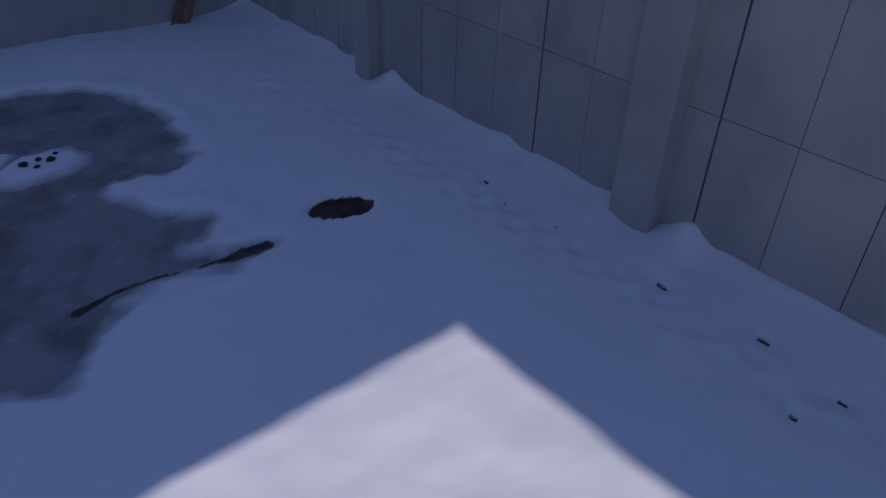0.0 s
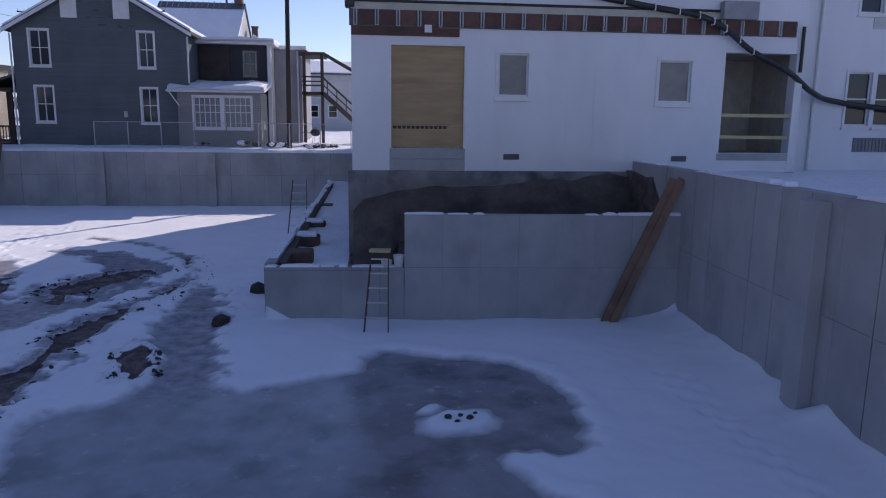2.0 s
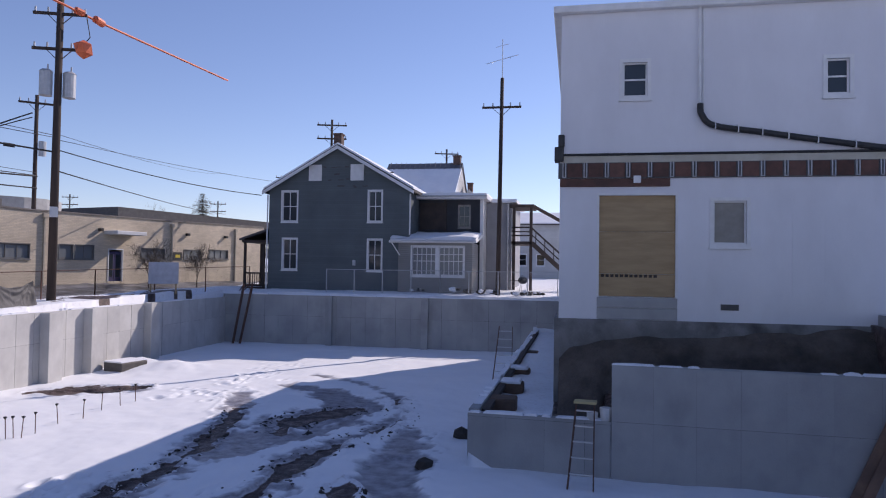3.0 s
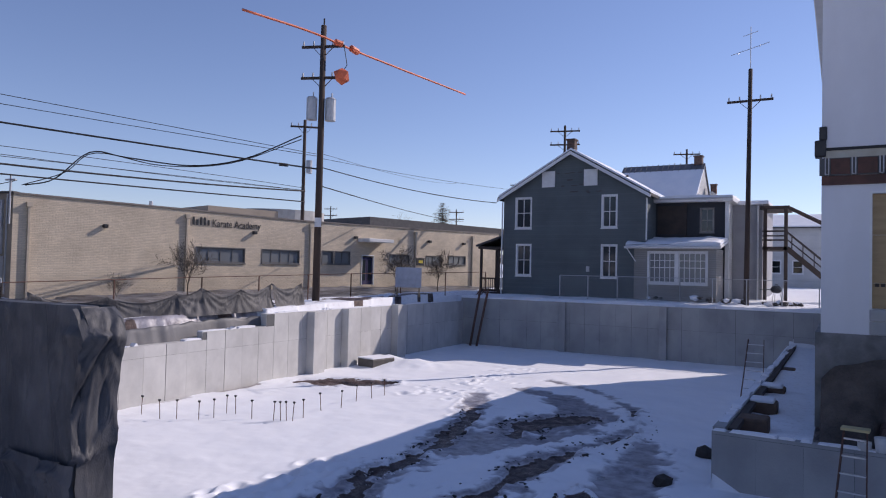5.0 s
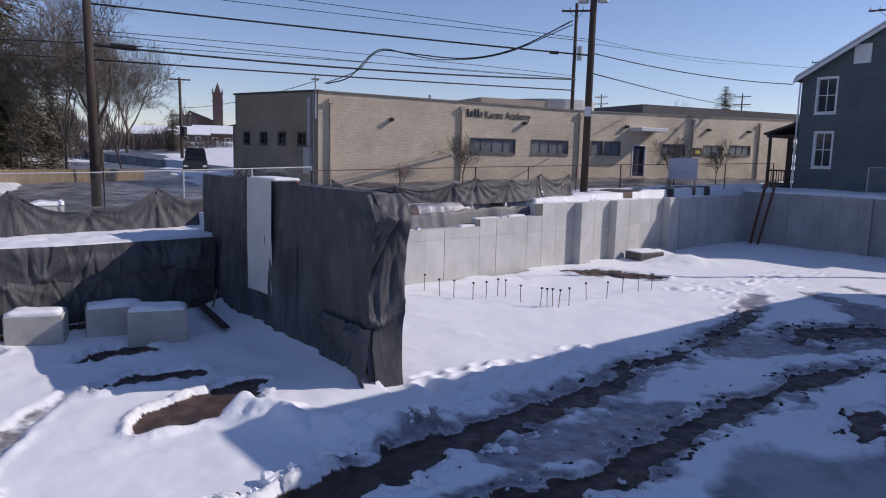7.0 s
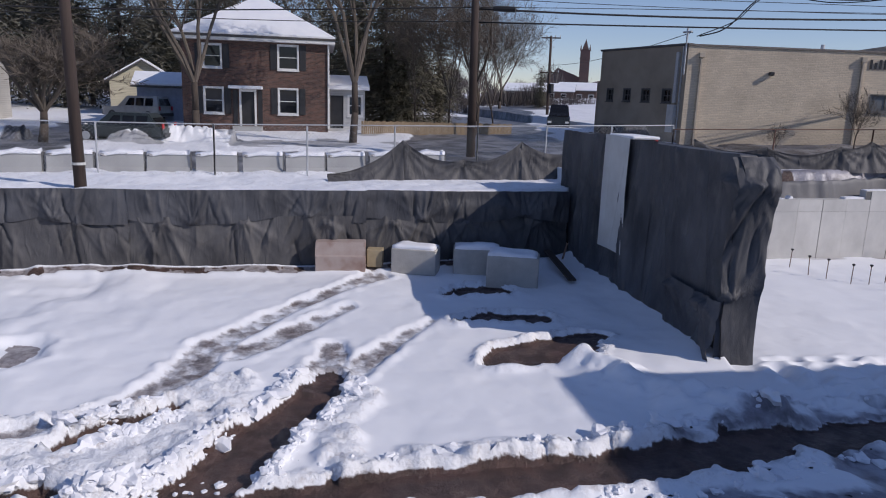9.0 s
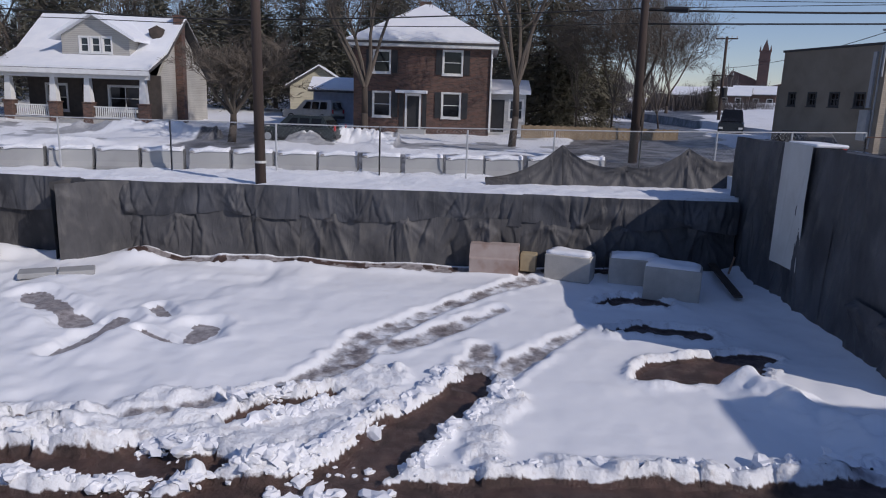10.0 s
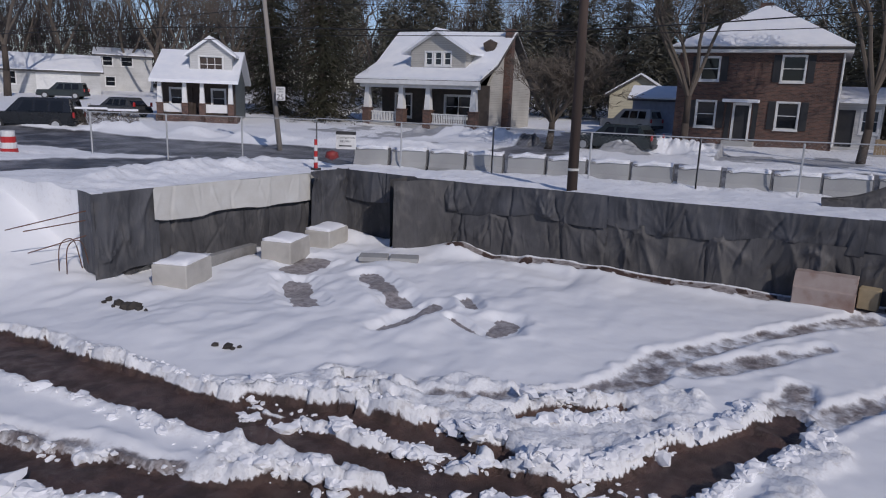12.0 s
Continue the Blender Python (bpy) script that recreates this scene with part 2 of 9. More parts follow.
# ---- mesh helpers ----
def part(name, bm, mat, parent=None, label="", smooth=False):
    """One mesh object from a bmesh."""
    me = bpy.data.meshes.new(name)
    bmesh.ops.recalc_face_normals(bm, faces=bm.faces)
    bm.to_mesh(me)
    bm.free()
    me.materials.append(mat)
    if smooth:
        me.polygons.foreach_set("use_smooth", [True] * len(me.polygons))
    ob = new(name, me)
    if parent:
        ob.parent = parent
    if label:
        ob["label"] = label
    return ob


def thing(name, label, category, group="", kind="", at=(0, 0, 0), turn=0.0):
    e = new(name)
    e.empty_display_size = 0.3
    e.matrix_basis = pose(*at, 0, 0, turn)
    return tagged(e, label, category, group, kind)


def box(bm, a, b, m=None, bevel=0.0):
    """A box from corner a to corner b, by the matrix m."""
    x0, y0, z0 = a
    x1, y1, z1 = b
    vs = [bm.verts.new(Vector(p) if m is None else m @ Vector(p)) for p in
          ((x0, y0, z0), (x1, y0, z0), (x1, y1, z0), (x0, y1, z0), (x0, y0, z1), (x1, y0, z1), (x1, y1, z1), (x0, y1, z1))]
    fs = [bm.faces.new([vs[i] for i in q]) for q in ((0, 3, 2, 1), (4, 5, 6, 7), (0, 1, 5, 4), (1, 2, 6, 5), (2, 3, 7, 6), (3, 0, 4, 7))]
    if bevel:
        es = list({e for f in fs for e in f.edges})
        bmesh.ops.bevel(bm, geom=es, offset=bevel, segments=2, profile=0.5, affect="EDGES")
    return bm


def boxes(*abs_, m=None, bevel=0.0):
    bm = bmesh.new()
    for a, b in abs_:
        box(bm, a, b, m, bevel)
    return bm


def beam(bm, p, q, w, h=None, up=(0, 0, 1)):
    """A square-cut bar from p to q."""
    p, q = Vector(p), Vector(q)
    h = h or w
    d = (q - p)
    s = d.cross(Vector(up))
    if s.length < 1e-6:
        s = Vector((1, 0, 0))
    s.normalize()
    u = s.cross(d).normalized()
    vs = []
    for c in (p, q):
        for i, j in ((-1, -1), (1, -1), (1, 1), (-1, 1)):
            vs.append(bm.verts.new(c + s * w / 2 * i + u * h / 2 * j))
    for f in ((0, 1, 2, 3), (7, 6, 5, 4), (0, 4, 5, 1), (1, 5, 6, 2), (2, 6, 7, 3), (3, 7, 4, 0)):
        bm.faces.new([vs[i] for i in f])
    return bm


def rod(bm, p, q, r0, r1=None, n=8, caps=True):
    """A round tapered bar from p to q."""
    p, q = Vector(p), Vector(q)
    r1 = r0 if r1 is None else r1
    d = (q - p).normalized()
    a = Vector((0, 0, 1)) if abs(d.z) < 0.9 else Vector((1, 0, 0))
    s = d.cross(a).normalized()
    u = s.cross(d)
    rings = []
    for c, r in ((p, r0), (q, r1)):
        rings.append([bm.verts.new(c + (s * math.cos(k * 2 * math.pi / n) + u * math.sin(k * 2 * math.pi / n)) * r) for k in range(n)])
    for k in range(n):
        bm.faces.new((rings[0][k], rings[0][(k + 1) % n], rings[1][(k + 1) % n], rings[1][k]))
    if caps:
        bm.faces.new(rings[0][::-1])
        bm.faces.new(rings[1])
    return bm


def rods(*items, n=8):
    bm = bmesh.new()
    for it in items:
        rod(bm, *it, n=n)
    return bm


def prism(bm, poly, axis, a, b, m=None):
    """A polygon of (u, v) pulled along axis from a to b. axis x: (y, z); y: (x, z); z: (x, y)."""
    def p3(u, v, w):
        p = {"x": (w, u, v), "y": (u, w, v), "z": (u, v, w)}[axis]
        return Vector(p) if m is None else m @ Vector(p)
    r0 = [bm.verts.new(p3(u, v, a)) for u, v in poly]
    r1 = [bm.verts.new(p3(u, v, b)) for u, v in poly]
    k = len(poly)
    bm.faces.new(r0)
    bm.faces.new(r1[::-1])
    for i in range(k):
        bm.faces.new((r0[i], r1[i], r1[(i + 1) % k], r0[(i + 1) % k]))
    return bm


def lump(bm, c, r, rng, squash=0.6, rough=0.3):
    """An uneven lump of snow, stone or earth."""
    res = bmesh.ops.create_icosphere(bm, subdivisions=1, radius=1.0)
    for v in res["verts"]:
        k = 1 + rng.uniform(-rough, rough)
        v.co = Vector((c[0] + v.co.x * r * k, c[1] + v.co.y * r * k, c[2] + v.co.z * r * squash * k))


def mesh_from(name, verts, faces, mat, smooth=True, parent=None):
    me = bpy.data.meshes.new(name)
    me.from_pydata(verts, [], faces)
    me.materials.append(mat)
    if smooth:
        me.polygons.foreach_set("use_smooth", [True] * len(me.polygons))
    ob = new(name, me)
    if parent:
        ob.parent = parent
    return ob


# ---- noise on arrays ----
_tab = np.random.RandomState(7).rand(256, 256)


def vnoise(x, y, seed=0):
    x = np.asarray(x, float) + seed * 17.31
    y = np.asarray(y, float) + seed * 9.77
    xi, yi = np.floor(x).astype(int), np.floor(y).astype(int)
    fx, fy = x - xi, y - yi
    fx, fy = fx * fx * fx * (fx * (fx * 6 - 15) + 10), fy * fy * fy * (fy * (fy * 6 - 15) + 10)
    a, b = _tab[xi % 256, yi % 256], _tab[(xi + 1) % 256, yi % 256]
    c, d = _tab[xi % 256, (yi + 1) % 256], _tab[(xi + 1) % 256, (yi + 1) % 256]
    return (a * (1 - fx) + b * fx) * (1 - fy) + (c * (1 - fx) + d * fx) * fy - 0.5


def fbm(x, y, octaves=4, seed=0):
    s, a = 0, 1.0
    for k in range(octaves):
        s = s + a * vnoise(x * 2 ** k, y * 2 ** k, seed + k)
        a *= 0.5
    return s


def step(e0, e1, v):
    t = np.clip((v - e0) / (e1 - e0), 0, 1)
    return t * t * (3 - 2 * t)


def smooth_line(pts, k=8):
    """A rounded line through a few points."""
    p = [np.array(q, float) for q in pts]
    p = [2 * p[0] - p[1]] + p + [2 * p[-1] - p[-2]]
    out = []
    for i in range(1, len(p) - 2):
        for j in range(k):
            t = j / k
            out.append(0.5 * ((2 * p[i]) + (-p[i - 1] + p[i + 1]) * t + (2 * p[i - 1] - 5 * p[i] + 4 * p[i + 1] - p[i + 2]) * t * t + (-p[i - 1] + 3 * p[i] - 3 * p[i + 1] + p[i + 2]) * t ** 3))
    out.append(p[-2])
    return np.array(out)


def line_dist(X, Y, line, closed=False):
    """Distance of each place to a line of points."""
    d = np.full(X.shape, 1e9)
    pts = list(line) + ([line[0]] if closed else [])
    for a, b in zip(pts[:-1], pts[1:]):
        ex, ey = b[0] - a[0], b[1] - a[1]
        L = ex * ex + ey * ey + 1e-12
        t = np.clip(((X - a[0]) * ex + (Y - a[1]) * ey) / L, 0, 1)
        d = np.minimum(d, np.hypot(X - a[0] - t * ex, Y - a[1] - t * ey))
    return d


def inside(X, Y, line):
    r = np.zeros(X.shape, bool)
    n = len(line)
    for i in range(n):
        (x0, y0), (x1, y1) = line[i], line[(i + 1) % n]
        if y0 == y1:
            continue
        c = ((Y < y0) != (Y < y1)) & (X < (x1 - x0) * (Y - y0) / (y1 - y0) + x0)
        r ^= c
    return r


# ---- plan of the pit: wall faces ----
def x_right(y):
    return 6.72 + 0.05 * y


def x_left(y):
    return -19.4 - 0.045 * y


def y_stub(x):
    return 16.55 - 0.06 * (x + 2.5)


Y_FAR = 39.7

# ---- the ground: one sheet, snow over mud, from the pit to the horizon ----
# bare mud: points of a centre line with the half width there
MUD_MAIN = [
    [(-6.3, -15.5, 0.5), (-6.71, -12.6, 0.66), (-6.7, -10.9, 0.62), (-6.77, -9.57, 0.62), (-6.82, -8.33, 0.5), (-6.85, -7.2, 0.52), (-6.9, -6.0, 0.46), (-6.95, -5.1, 0.34), (-6.97, -4.28, 0.46), (-7.0, -3.4, 0.42), (-7.2, -2.4, 0.45), (-7.5, -0.9, 0.5), (-7.75, 0.9, 0.5), (-7.9, 3.13, 0.5), (-7.95, 4.12, 0.45), (-8.14, 5.27, 0.45), (-8.4, 6.4, 0.48), (-8.5, 8.0, 0.42), (-8.6, 9.6, 0.38), (-8.75, 11.4, 0.32), (-9.1, 12.8, 0.25)],
]
MUD_SOUTH = [
    [(-7.5, -7.4, 0.19), (-7.65, -6.6, 0.27), (-7.8, -5.9, 0.29), (-7.85, -4.9, 0.33), (-7.9, -4.2, 0.37), (-7.75, -3.7, 0.29)],
    [(-8.31, -6.21, 0.17), (-8.44, -5.76, 0.21), (-8.58, -5.32, 0.17)],
    [(-8.05, -4.4, 0.35), (-8.0, -3.75, 0.25), (-8.06, -3.3, 0.25)],
    [(-9.3, -3.4, 0.19), (-9.65, -3.05, 0.33), (-9.96, -2.66, 0.29), (-10.31, -2.29, 0.21)],
    [(-9.01, -6.77, 0.18), (-8.98, -6.27, 0.19), (-8.94, -5.69, 0.16)],
]
MUD_WEST = [
    [(-4.2, -11.0, 0.3), (-4.45, -8.62, 0.43), (-4.67, -7.92, 0.45), (-4.88, -7.13, 0.38), (-5.3, -6.0, 0.4), (-5.8, -4.9, 0.42), (-6.3, -3.6, 0.4), (-6.6, -2.2, 0.4), (-6.8, -0.5, 0.45), (-7.0, 1.2, 0.4)],
    [(-11.45, 0.1, 0.28), (-10.9, -0.05, 0.36), (-10.0, -0.47, 0.42), (-9.2, -0.95, 0.5), (-8.5, -1.25, 0.5), (-7.8, -1.6, 0.5), (-7.2, -2.0, 0.4)],
    [(-7.5, -3.2, 0.25), (-7.7, -2.4, 0.25), (-8.0, -1.8, 0.3)],
]
MUD_NORTH = [
    [(-9.3, 12.6, 0.16), (-9.28, 13.6, 0.28), (-9.32, 15.2, 0.26), (-9.7, 17.6, 0.26), (-10.3, 19.8, 0.3), (-10.9, 21.4, 0.25)],
    [(-6.3, 5.4, 0.5), (-6.2, 7.0, 0.42), (-6.14, 8.4, 0.36), (-6.3, 9.8, 0.26), (-6.45, 11.3, 0.32), (-6.52, 13.4, 0.3), (-6.5, 15.6, 0.28), (-6.2, 17.4, 0.26), (-5.54, 19.1, 0.2), (-5.33, 21.2, 0.1), (-6.26, 24.2, 0.12)],
    [(-8.16, 18.6, 0.3), (-8.4, 20.2, 0.55), (-7.7, 21.3, 0.65), (-7.2, 22.3, 0.4)],
]
MUD_PATCH = [
    [(-4.76, 14.2, 0.3), (-4.44, 13.2, 0.36), (-4.31, 12.7, 0.18)],
    [(-16.35, 3.1, 0.2), (-16.7, 3.9, 0.5), (-16.5, 4.5, 0.35)],
    [(-14.2, 3.0, 0.22), (-14.4, 3.8, 0.45), (-14.3, 4.8, 0.35)],
    [(-11.7, 3.1, 0.22), (-12.1, 3.7, 0.62), (-12.25, 4.4, 0.7), (-12.9, 5.4, 0.4)],
    [(-18.9, 22.2, 0.6), (-17.6, 22.9, 0.95), (-16.4, 23.9, 0.55)],
]
MUD = MUD_MAIN + MUD_SOUTH + MUD_WEST + MUD_NORTH + MUD_PATCH
# dirty pressed tracks
TRACKS = [
    [(-4.4, -11.0, 0.4), (-4.78, -9.2, 0.42), (-5.05, -8.4, 0.36), (-5.21, -7.47, 0.36), (-5.4, -6.5, 0.32), (-5.6, -5.7, 0.25)],
    [(-18.3, 1.4, 0.45), (-17.0, 0.4, 0.3), (-15.4, -0.85, 0.3), (-13.9, -1.7, 0.36), (-13.0, -2.1, 0.46), (-11.7, -2.35, 0.42), (-10.8, -2.8, 0.38), (-10.0, -3.5, 0.25), (-9.3, -4.6, 0.18), (-8.9, -6.0, 0.14)],
    [(-15.5, 0.6, 0.22), (-14.4, -0.24, 0.3), (-13.4, -1.0, 0.38), (-12.5, -1.6, 0.3)],
    [(-14.3, 2.33, 0.16), (-13.3, 1.55, 0.26), (-12.2, 0.85, 0.28), (-11.4, 0.4, 0.32)],
    [(-13.0, 0.2, 0.3), (-12.2, 0.15, 0.36), (-11.3, 0.04, 0.4)],
]
# thawed grey snow and water in the shade
THAW = [
    [(-8.3, 5.6, 0.5), (-8.55, 7.0, 0.7), (-8.6, 9.0, 0.75), (-8.75, 11.2, 0.75), (-9.0, 13.2, 0.6), (-9.3, 15.4, 0.5), (-9.9, 18.2, 0.55), (-10.8, 21.2, 0.5), (-12.0, 24.0, 0.4)],
    [(-7.5, 7.6, 0.7), (-7.2, 9.2, 0.9), (-7.15, 10.6, 0.8), (-7.3, 11.4, 0.4)],
    [(-6.4, 5.0, 0.9), (-6.2, 8.0, 0.6), (-6.4, 11.0, 0.6), (-6.5, 14.0, 0.6), (-6.4, 17.0, 0.6), (-5.7, 19.3, 0.4), (-5.4, 21.5, 0.25)],
    [(-8.9, 16.0, 0.8), (-8.5, 18.2, 1.2), (-7.4, 18.6, 0.7), (-6.6, 20.2, 0.6)],
    [(-8.2, 20.0, 1.3), (-7.4, 22.4, 1.1), (-8.8, 24.6, 0.8), (-11.0, 26.2, 0.4)],
    [(-4.6, 19.4, 0.5), (-4.1, 16.2, 0.7), (-3.4, 12.4, 0.6)],
    [(-17.8, 22.2, 0.8), (-16.4, 23.6, 0.7)],
    [(-5.4, 21.4, 0.2), (-6.3, 24.3, 0.22), (-8.4, 27.2, 0.28), (-11.0, 28.6, 0.25)],
]
# broken, heaped snow between the ruts
CHURN = [
    [(-7.6, -8.0, 0.3), (-8.3, -6.4, 0.7), (-8.9, -4.9, 0.95), (-9.4, -3.6, 1.0), (-10.2, -2.4, 0.75), (-11.2, -1.5, 0.4)],
    [(-6.1, -6.2, 0.45), (-6.3, -5.2, 0.55), (-6.6, -4.3, 0.4)],
    [(-8.2, -3.0, 0.8), (-9.0, -2.2, 0.7), (-10.4, -1.2, 0.35)],
    [(-8.1, 0.4, 0.35), (-9.2, 0.2, 0.3), (-10.6, 0.75, 0.2)],
    [(-7.0, -9.0, 0.1), (-7.45, -11.0, 0.22), (-7.4, -13.0, 0.2)],
    [(-8.6, 1.2, 0.2), (-8.55, 3.4, 0.25), (-8.8, 5.0, 0.2)],
]
# slushy puddles in the sunny snow
SLUSH = [([(-13.4, -11.4), (-12.6, -10.6), (-11.9, -9.8)], 0.3), ([(-14.7, -10.0), (-14.0, -9.1), (-13.3, -8.15)], 0.32), ([(-11.6, -7.5), (-12.4, -7.42), (-13.35, -7.25)], 0.24), ([(-14.4, -7.0), (-13.7, -6.5)], 0.16),
         ([(-13.15, -5.45), (-12.6, -5.4)], 0.3), ([(-12.7, -6.5), (-12.3, -5.7)], 0.1), ([(-15.2, -12.3), (-14.2, -12.0)], 0.5)]
ICE = smooth_line([(-5.2, 16.2), (-3.9, 16.7), (-3.3, 15.0), (-3.2, 12.9), (-2.3, 12.1), (-1.2, 12.4), (-0.3, 12.9), (0.2, 14.1), (1.4, 13.6), (2.9, 13.1), (3.45, 11.7), (3.4, 9.8), (2.9, 9.1), (1.9, 9.3), (2.2, 8.3), (2.8, 7.6),
                   (2.2, 7.1), (3.1, 6.6), (2.6, 6.45), (1.6, 6.6), (0.8, 6.1), (0.3, 5.6), (-0.4, 6.1), (-1.8, 6.4), (-3.5, 7.2), (-4.8, 8.8), (-5.4, 10.8), (-4.5, 11.5), (-4.0, 12.2), (-4.2, 14.0)], 5)
ISLANDS = [(1.4, 10.4, 0.62, 0.42, 0.3), (1.0, 10.9, 0.22, 0.14, 0.8)]
DIPS = [(4.2, 6.84, 0.44, 0.27, -0.35), (5.95, 10.1, 0.06, 0.1, 0), (5.95, 7.0, 0.07, 0.1, 0), (6.1, 6.1, 0.07, 0.1, 0), (5.9, 5.5, 0.07, 0.1, 0), (6.0, 4.7, 0.08, 0.12, 0), (6.0, 3.1, 0.09, 0.14, 0), (6.0, 1.9, 0.09, 0.14, 0), (5.8, 1.0, 0.09, 0.14, 0), (5.3, 1.2, 0.08, 0.1, 0)]
ROADS = [([(-14, -70), (-18, -45), (-22.5, -26), (-27.5, -12), (-30, 2), (-31.5, 16), (-31, 30), (-28, 52), (-22, 90)], 4.0), ([(-26, -21), (-17, -21.5), (-9, -25)], 1.9),
         ([(-32, 8), (-48, 11), (-75, 18), (-130, 40)], 4.6), ([(-33, -13), (-44, -14.5), (-52, -15)], 2.0)]


def blob(X, Y, e, wob=0.35, seed=3):
    cx, cy, a, b, turn = e
    c, s = math.cos(turn), math.sin(turn)
    u, v = ((X - cx) * c + (Y - cy) * s) / a, (-(X - cx) * s + (Y - cy) * c) / b
    return 1 - np.hypot(u, v) + wob * fbm(X * 2.2, Y * 2.2, 3, seed)


def heaps(x, y, cell, seed):
    """Broken heaped chunks about one cell wide, each with its own tilt, 0 to 1."""
    x, y = x / cell, y / cell
    xi, yi = np.floor(x).astype(int), np.floor(y).astype(int)
    best = np.zeros(x.shape)
    for i in (-1, 0, 1):
        for j in (-1, 0, 1):
            a, b = (xi + i + seed * 13) % 256, (yi + j + seed * 29) % 256
            ox, oy, sz = _tab[a, b], _tab[b, (a + 91) % 256], _tab[(a + 57) % 256, (b + 131) % 256]
            tx, ty = _tab[(a + 11) % 256, (b + 3) % 256] - 0.5, _tab[(a + 71) % 256, (b + 37) % 256] - 0.5
            dx, dy = x - xi - i - ox, y - yi - j - oy
            d = np.maximum(np.abs(dx * (0.7 + tx) + dy * (0.6 - ty)), np.abs(dy * (0.7 - tx) - dx * (0.6 + ty))) / (0.34 + 0.42 * sz)
            best = np.maximum(best, step(1.15, 0.75, d) * (0.30 + 0.55 * sz + 0.9 * (dx * tx + dy * ty)))
    return np.clip(best, 0, 1)


def outer_height(X, Y):
    """Street level round the pit."""
    z = 2.05 + 0.026 * np.clip(Y, 0, 60) + 0.016 * np.clip(-X - 27, 0, 60) + 0.012 * np.clip(-X - 27, 0, 8) * np.clip(Y - 12, 0, 40) / 4
    z = np.where(X > 0, np.maximum(z, 3.35), z)
    z = z + 0.02 * np.clip(-Y - 25, 0, 60)
    far = np.hypot(X, Y)
    return z + np.clip(far - 90, 0, 400) * 0.012


def pit_mask(X, Y):
    """1 on the pit floor, 0 outside."""
    left = np.where((Y < -11.3) & (Y > -14.6), -19.15, x_left(Y) - 0.16)
    m = (X > left) & (X < x_right(Y) + 0.16) & (Y < Y_FAR + 0.16)
    m &= ~((Y > y_stub(X) + 0.12) & (X > -2.40))
    m &= ~((Y < -15.15 + (X + 10.6) * -0.1) & (X < -11.0))
    return m


def ground_height(X, Y):
    out = outer_height(X, Y)
    out = out + 0.10 * fbm(X * 0.5, Y * 0.5, 4, 1) + 0.05 * fbm(X * 2.0, Y * 2.0, 3, 5)
    # a ledge of snow over cut earth behind the west wall
    ledge = 2.45 + 0.023 * Y - 0.3 * np.clip(-23 - X, 0, 3) + 0.05 * fbm(X * 1.5, Y * 1.5, 3, 33)
    out = np.where((X < x_left(Y) - 0.14) & (Y > 7.8) & (Y < 36), np.maximum(out, ledge), out)
    cut = (X < x_left(Y) - 0.14) & (Y > 8.0) & (Y < 21.4)
    out = np.where(cut, np.minimum(out, 1.5 + 1.35 * step(0.25, 0.75, x_left(Y) - X + 0.3 * fbm(X * 0.8, Y * 0.8, 3, 35))), out)
    # beyond the low wall: a raised bench of earth and snow
    bench = 0.95 + 0.25 * step(17, 30, Y) + 0.06 * fbm(X * 2, Y * 2, 3, 2)
    tren = (Y > y_stub(X) + 0.12) & (X > -2.4) & (Y < 20.3) & (X < 7.6)
    tz = np.where(X > 0.75, 1.5 + 0.15 * fbm(X, Y, 3, 8), bench)
    pit = pit_mask(X, Y)
    p = 0.05 * fbm(X * 0.45, Y * 0.45, 3, 11) + 0.03 * fbm(X * 1.6, Y * 1.6, 3, 12)
    # lumpy deep snow in the sunny south-west part
    sw = step(-2.5, -5.5, Y) * step(-7.0, -9.0, X)
    p = p + sw * (0.16 * fbm(X * 0.55, Y * 0.9, 3, 21) + 0.05)
    # a drift beside the footing
    p = p + 0.36 * np.exp(-(((X + 18.2) / 1.5) ** 2 + ((Y - 28.7) / 1.5) ** 2)) * (0.8 + 0.6 * fbm(X * 0.9, Y * 0.9, 3, 81)) + 0.3 * np.exp(-(((X + 19.6) / 0.7) ** 2 + ((Y - 28.9) / 0.7) ** 2))
    # drifts against the walls
    dr = np.clip(x_right(Y) - X, 0, 9)
    peak = 0.20 + 0.16 * np.exp(-((Y - 9.7) / 0.22) ** 2) + 0.18 * np.exp(-((Y - 3.35) / 0.2) ** 2) + 0.35 * np.exp(-((Y - 16.2) / 0.35) ** 2)
    peak = peak + 0.1 * vnoise(Y * 2.3, Y * 0 + 8.0, 2)
    gap = np.exp(-((Y - 10.35) / 0.3) ** 2) + np.exp(-((Y - 4.05) / 0.35) ** 2)
    p = p + peak * np.exp(-dr / 0.4) * (1 - 0.9 * np.clip(gap, 0, 1)) + 0.06 * np.exp(-dr / 1.5)
    dl = np.clip(X - x_left(Y), 0, 9)
    p = p + (0.16 + 0.2 * vnoise(Y * 0.7, Y * 0 + 4.2, 4)) * np.exp(-((dl - 0.45) / 0.35) ** 2) * (Y < 8)
    dsp = np.clip(7.45 - Y, 0, 9)
    p = p + 0.34 * np.exp(-dsp / 0.8) * (Y < 7.45) * step(-10.6, -12.0, X)
    p = p + 0.5 * np.exp(-(np.clip(Y + 15.0, 0, 9)) / 0.5) * step(-12.5, -13.2, X) * (0.7 + vnoise(X * 1.1, Y * 0, 6))
    # the open bank in the south, up to the street
    bank = step(-14.2, -21.5, Y + 0.25 * (X + 10.6) * (X > -10.6)) * (X > -11.05)
    h = np.where(pit, p, out)
    h = np.where(pit & (X > -11.05), p * (1 - bank) + (out + 0.12 * fbm(X * 0.8, Y * 0.8, 3, 31)) * bank, h)
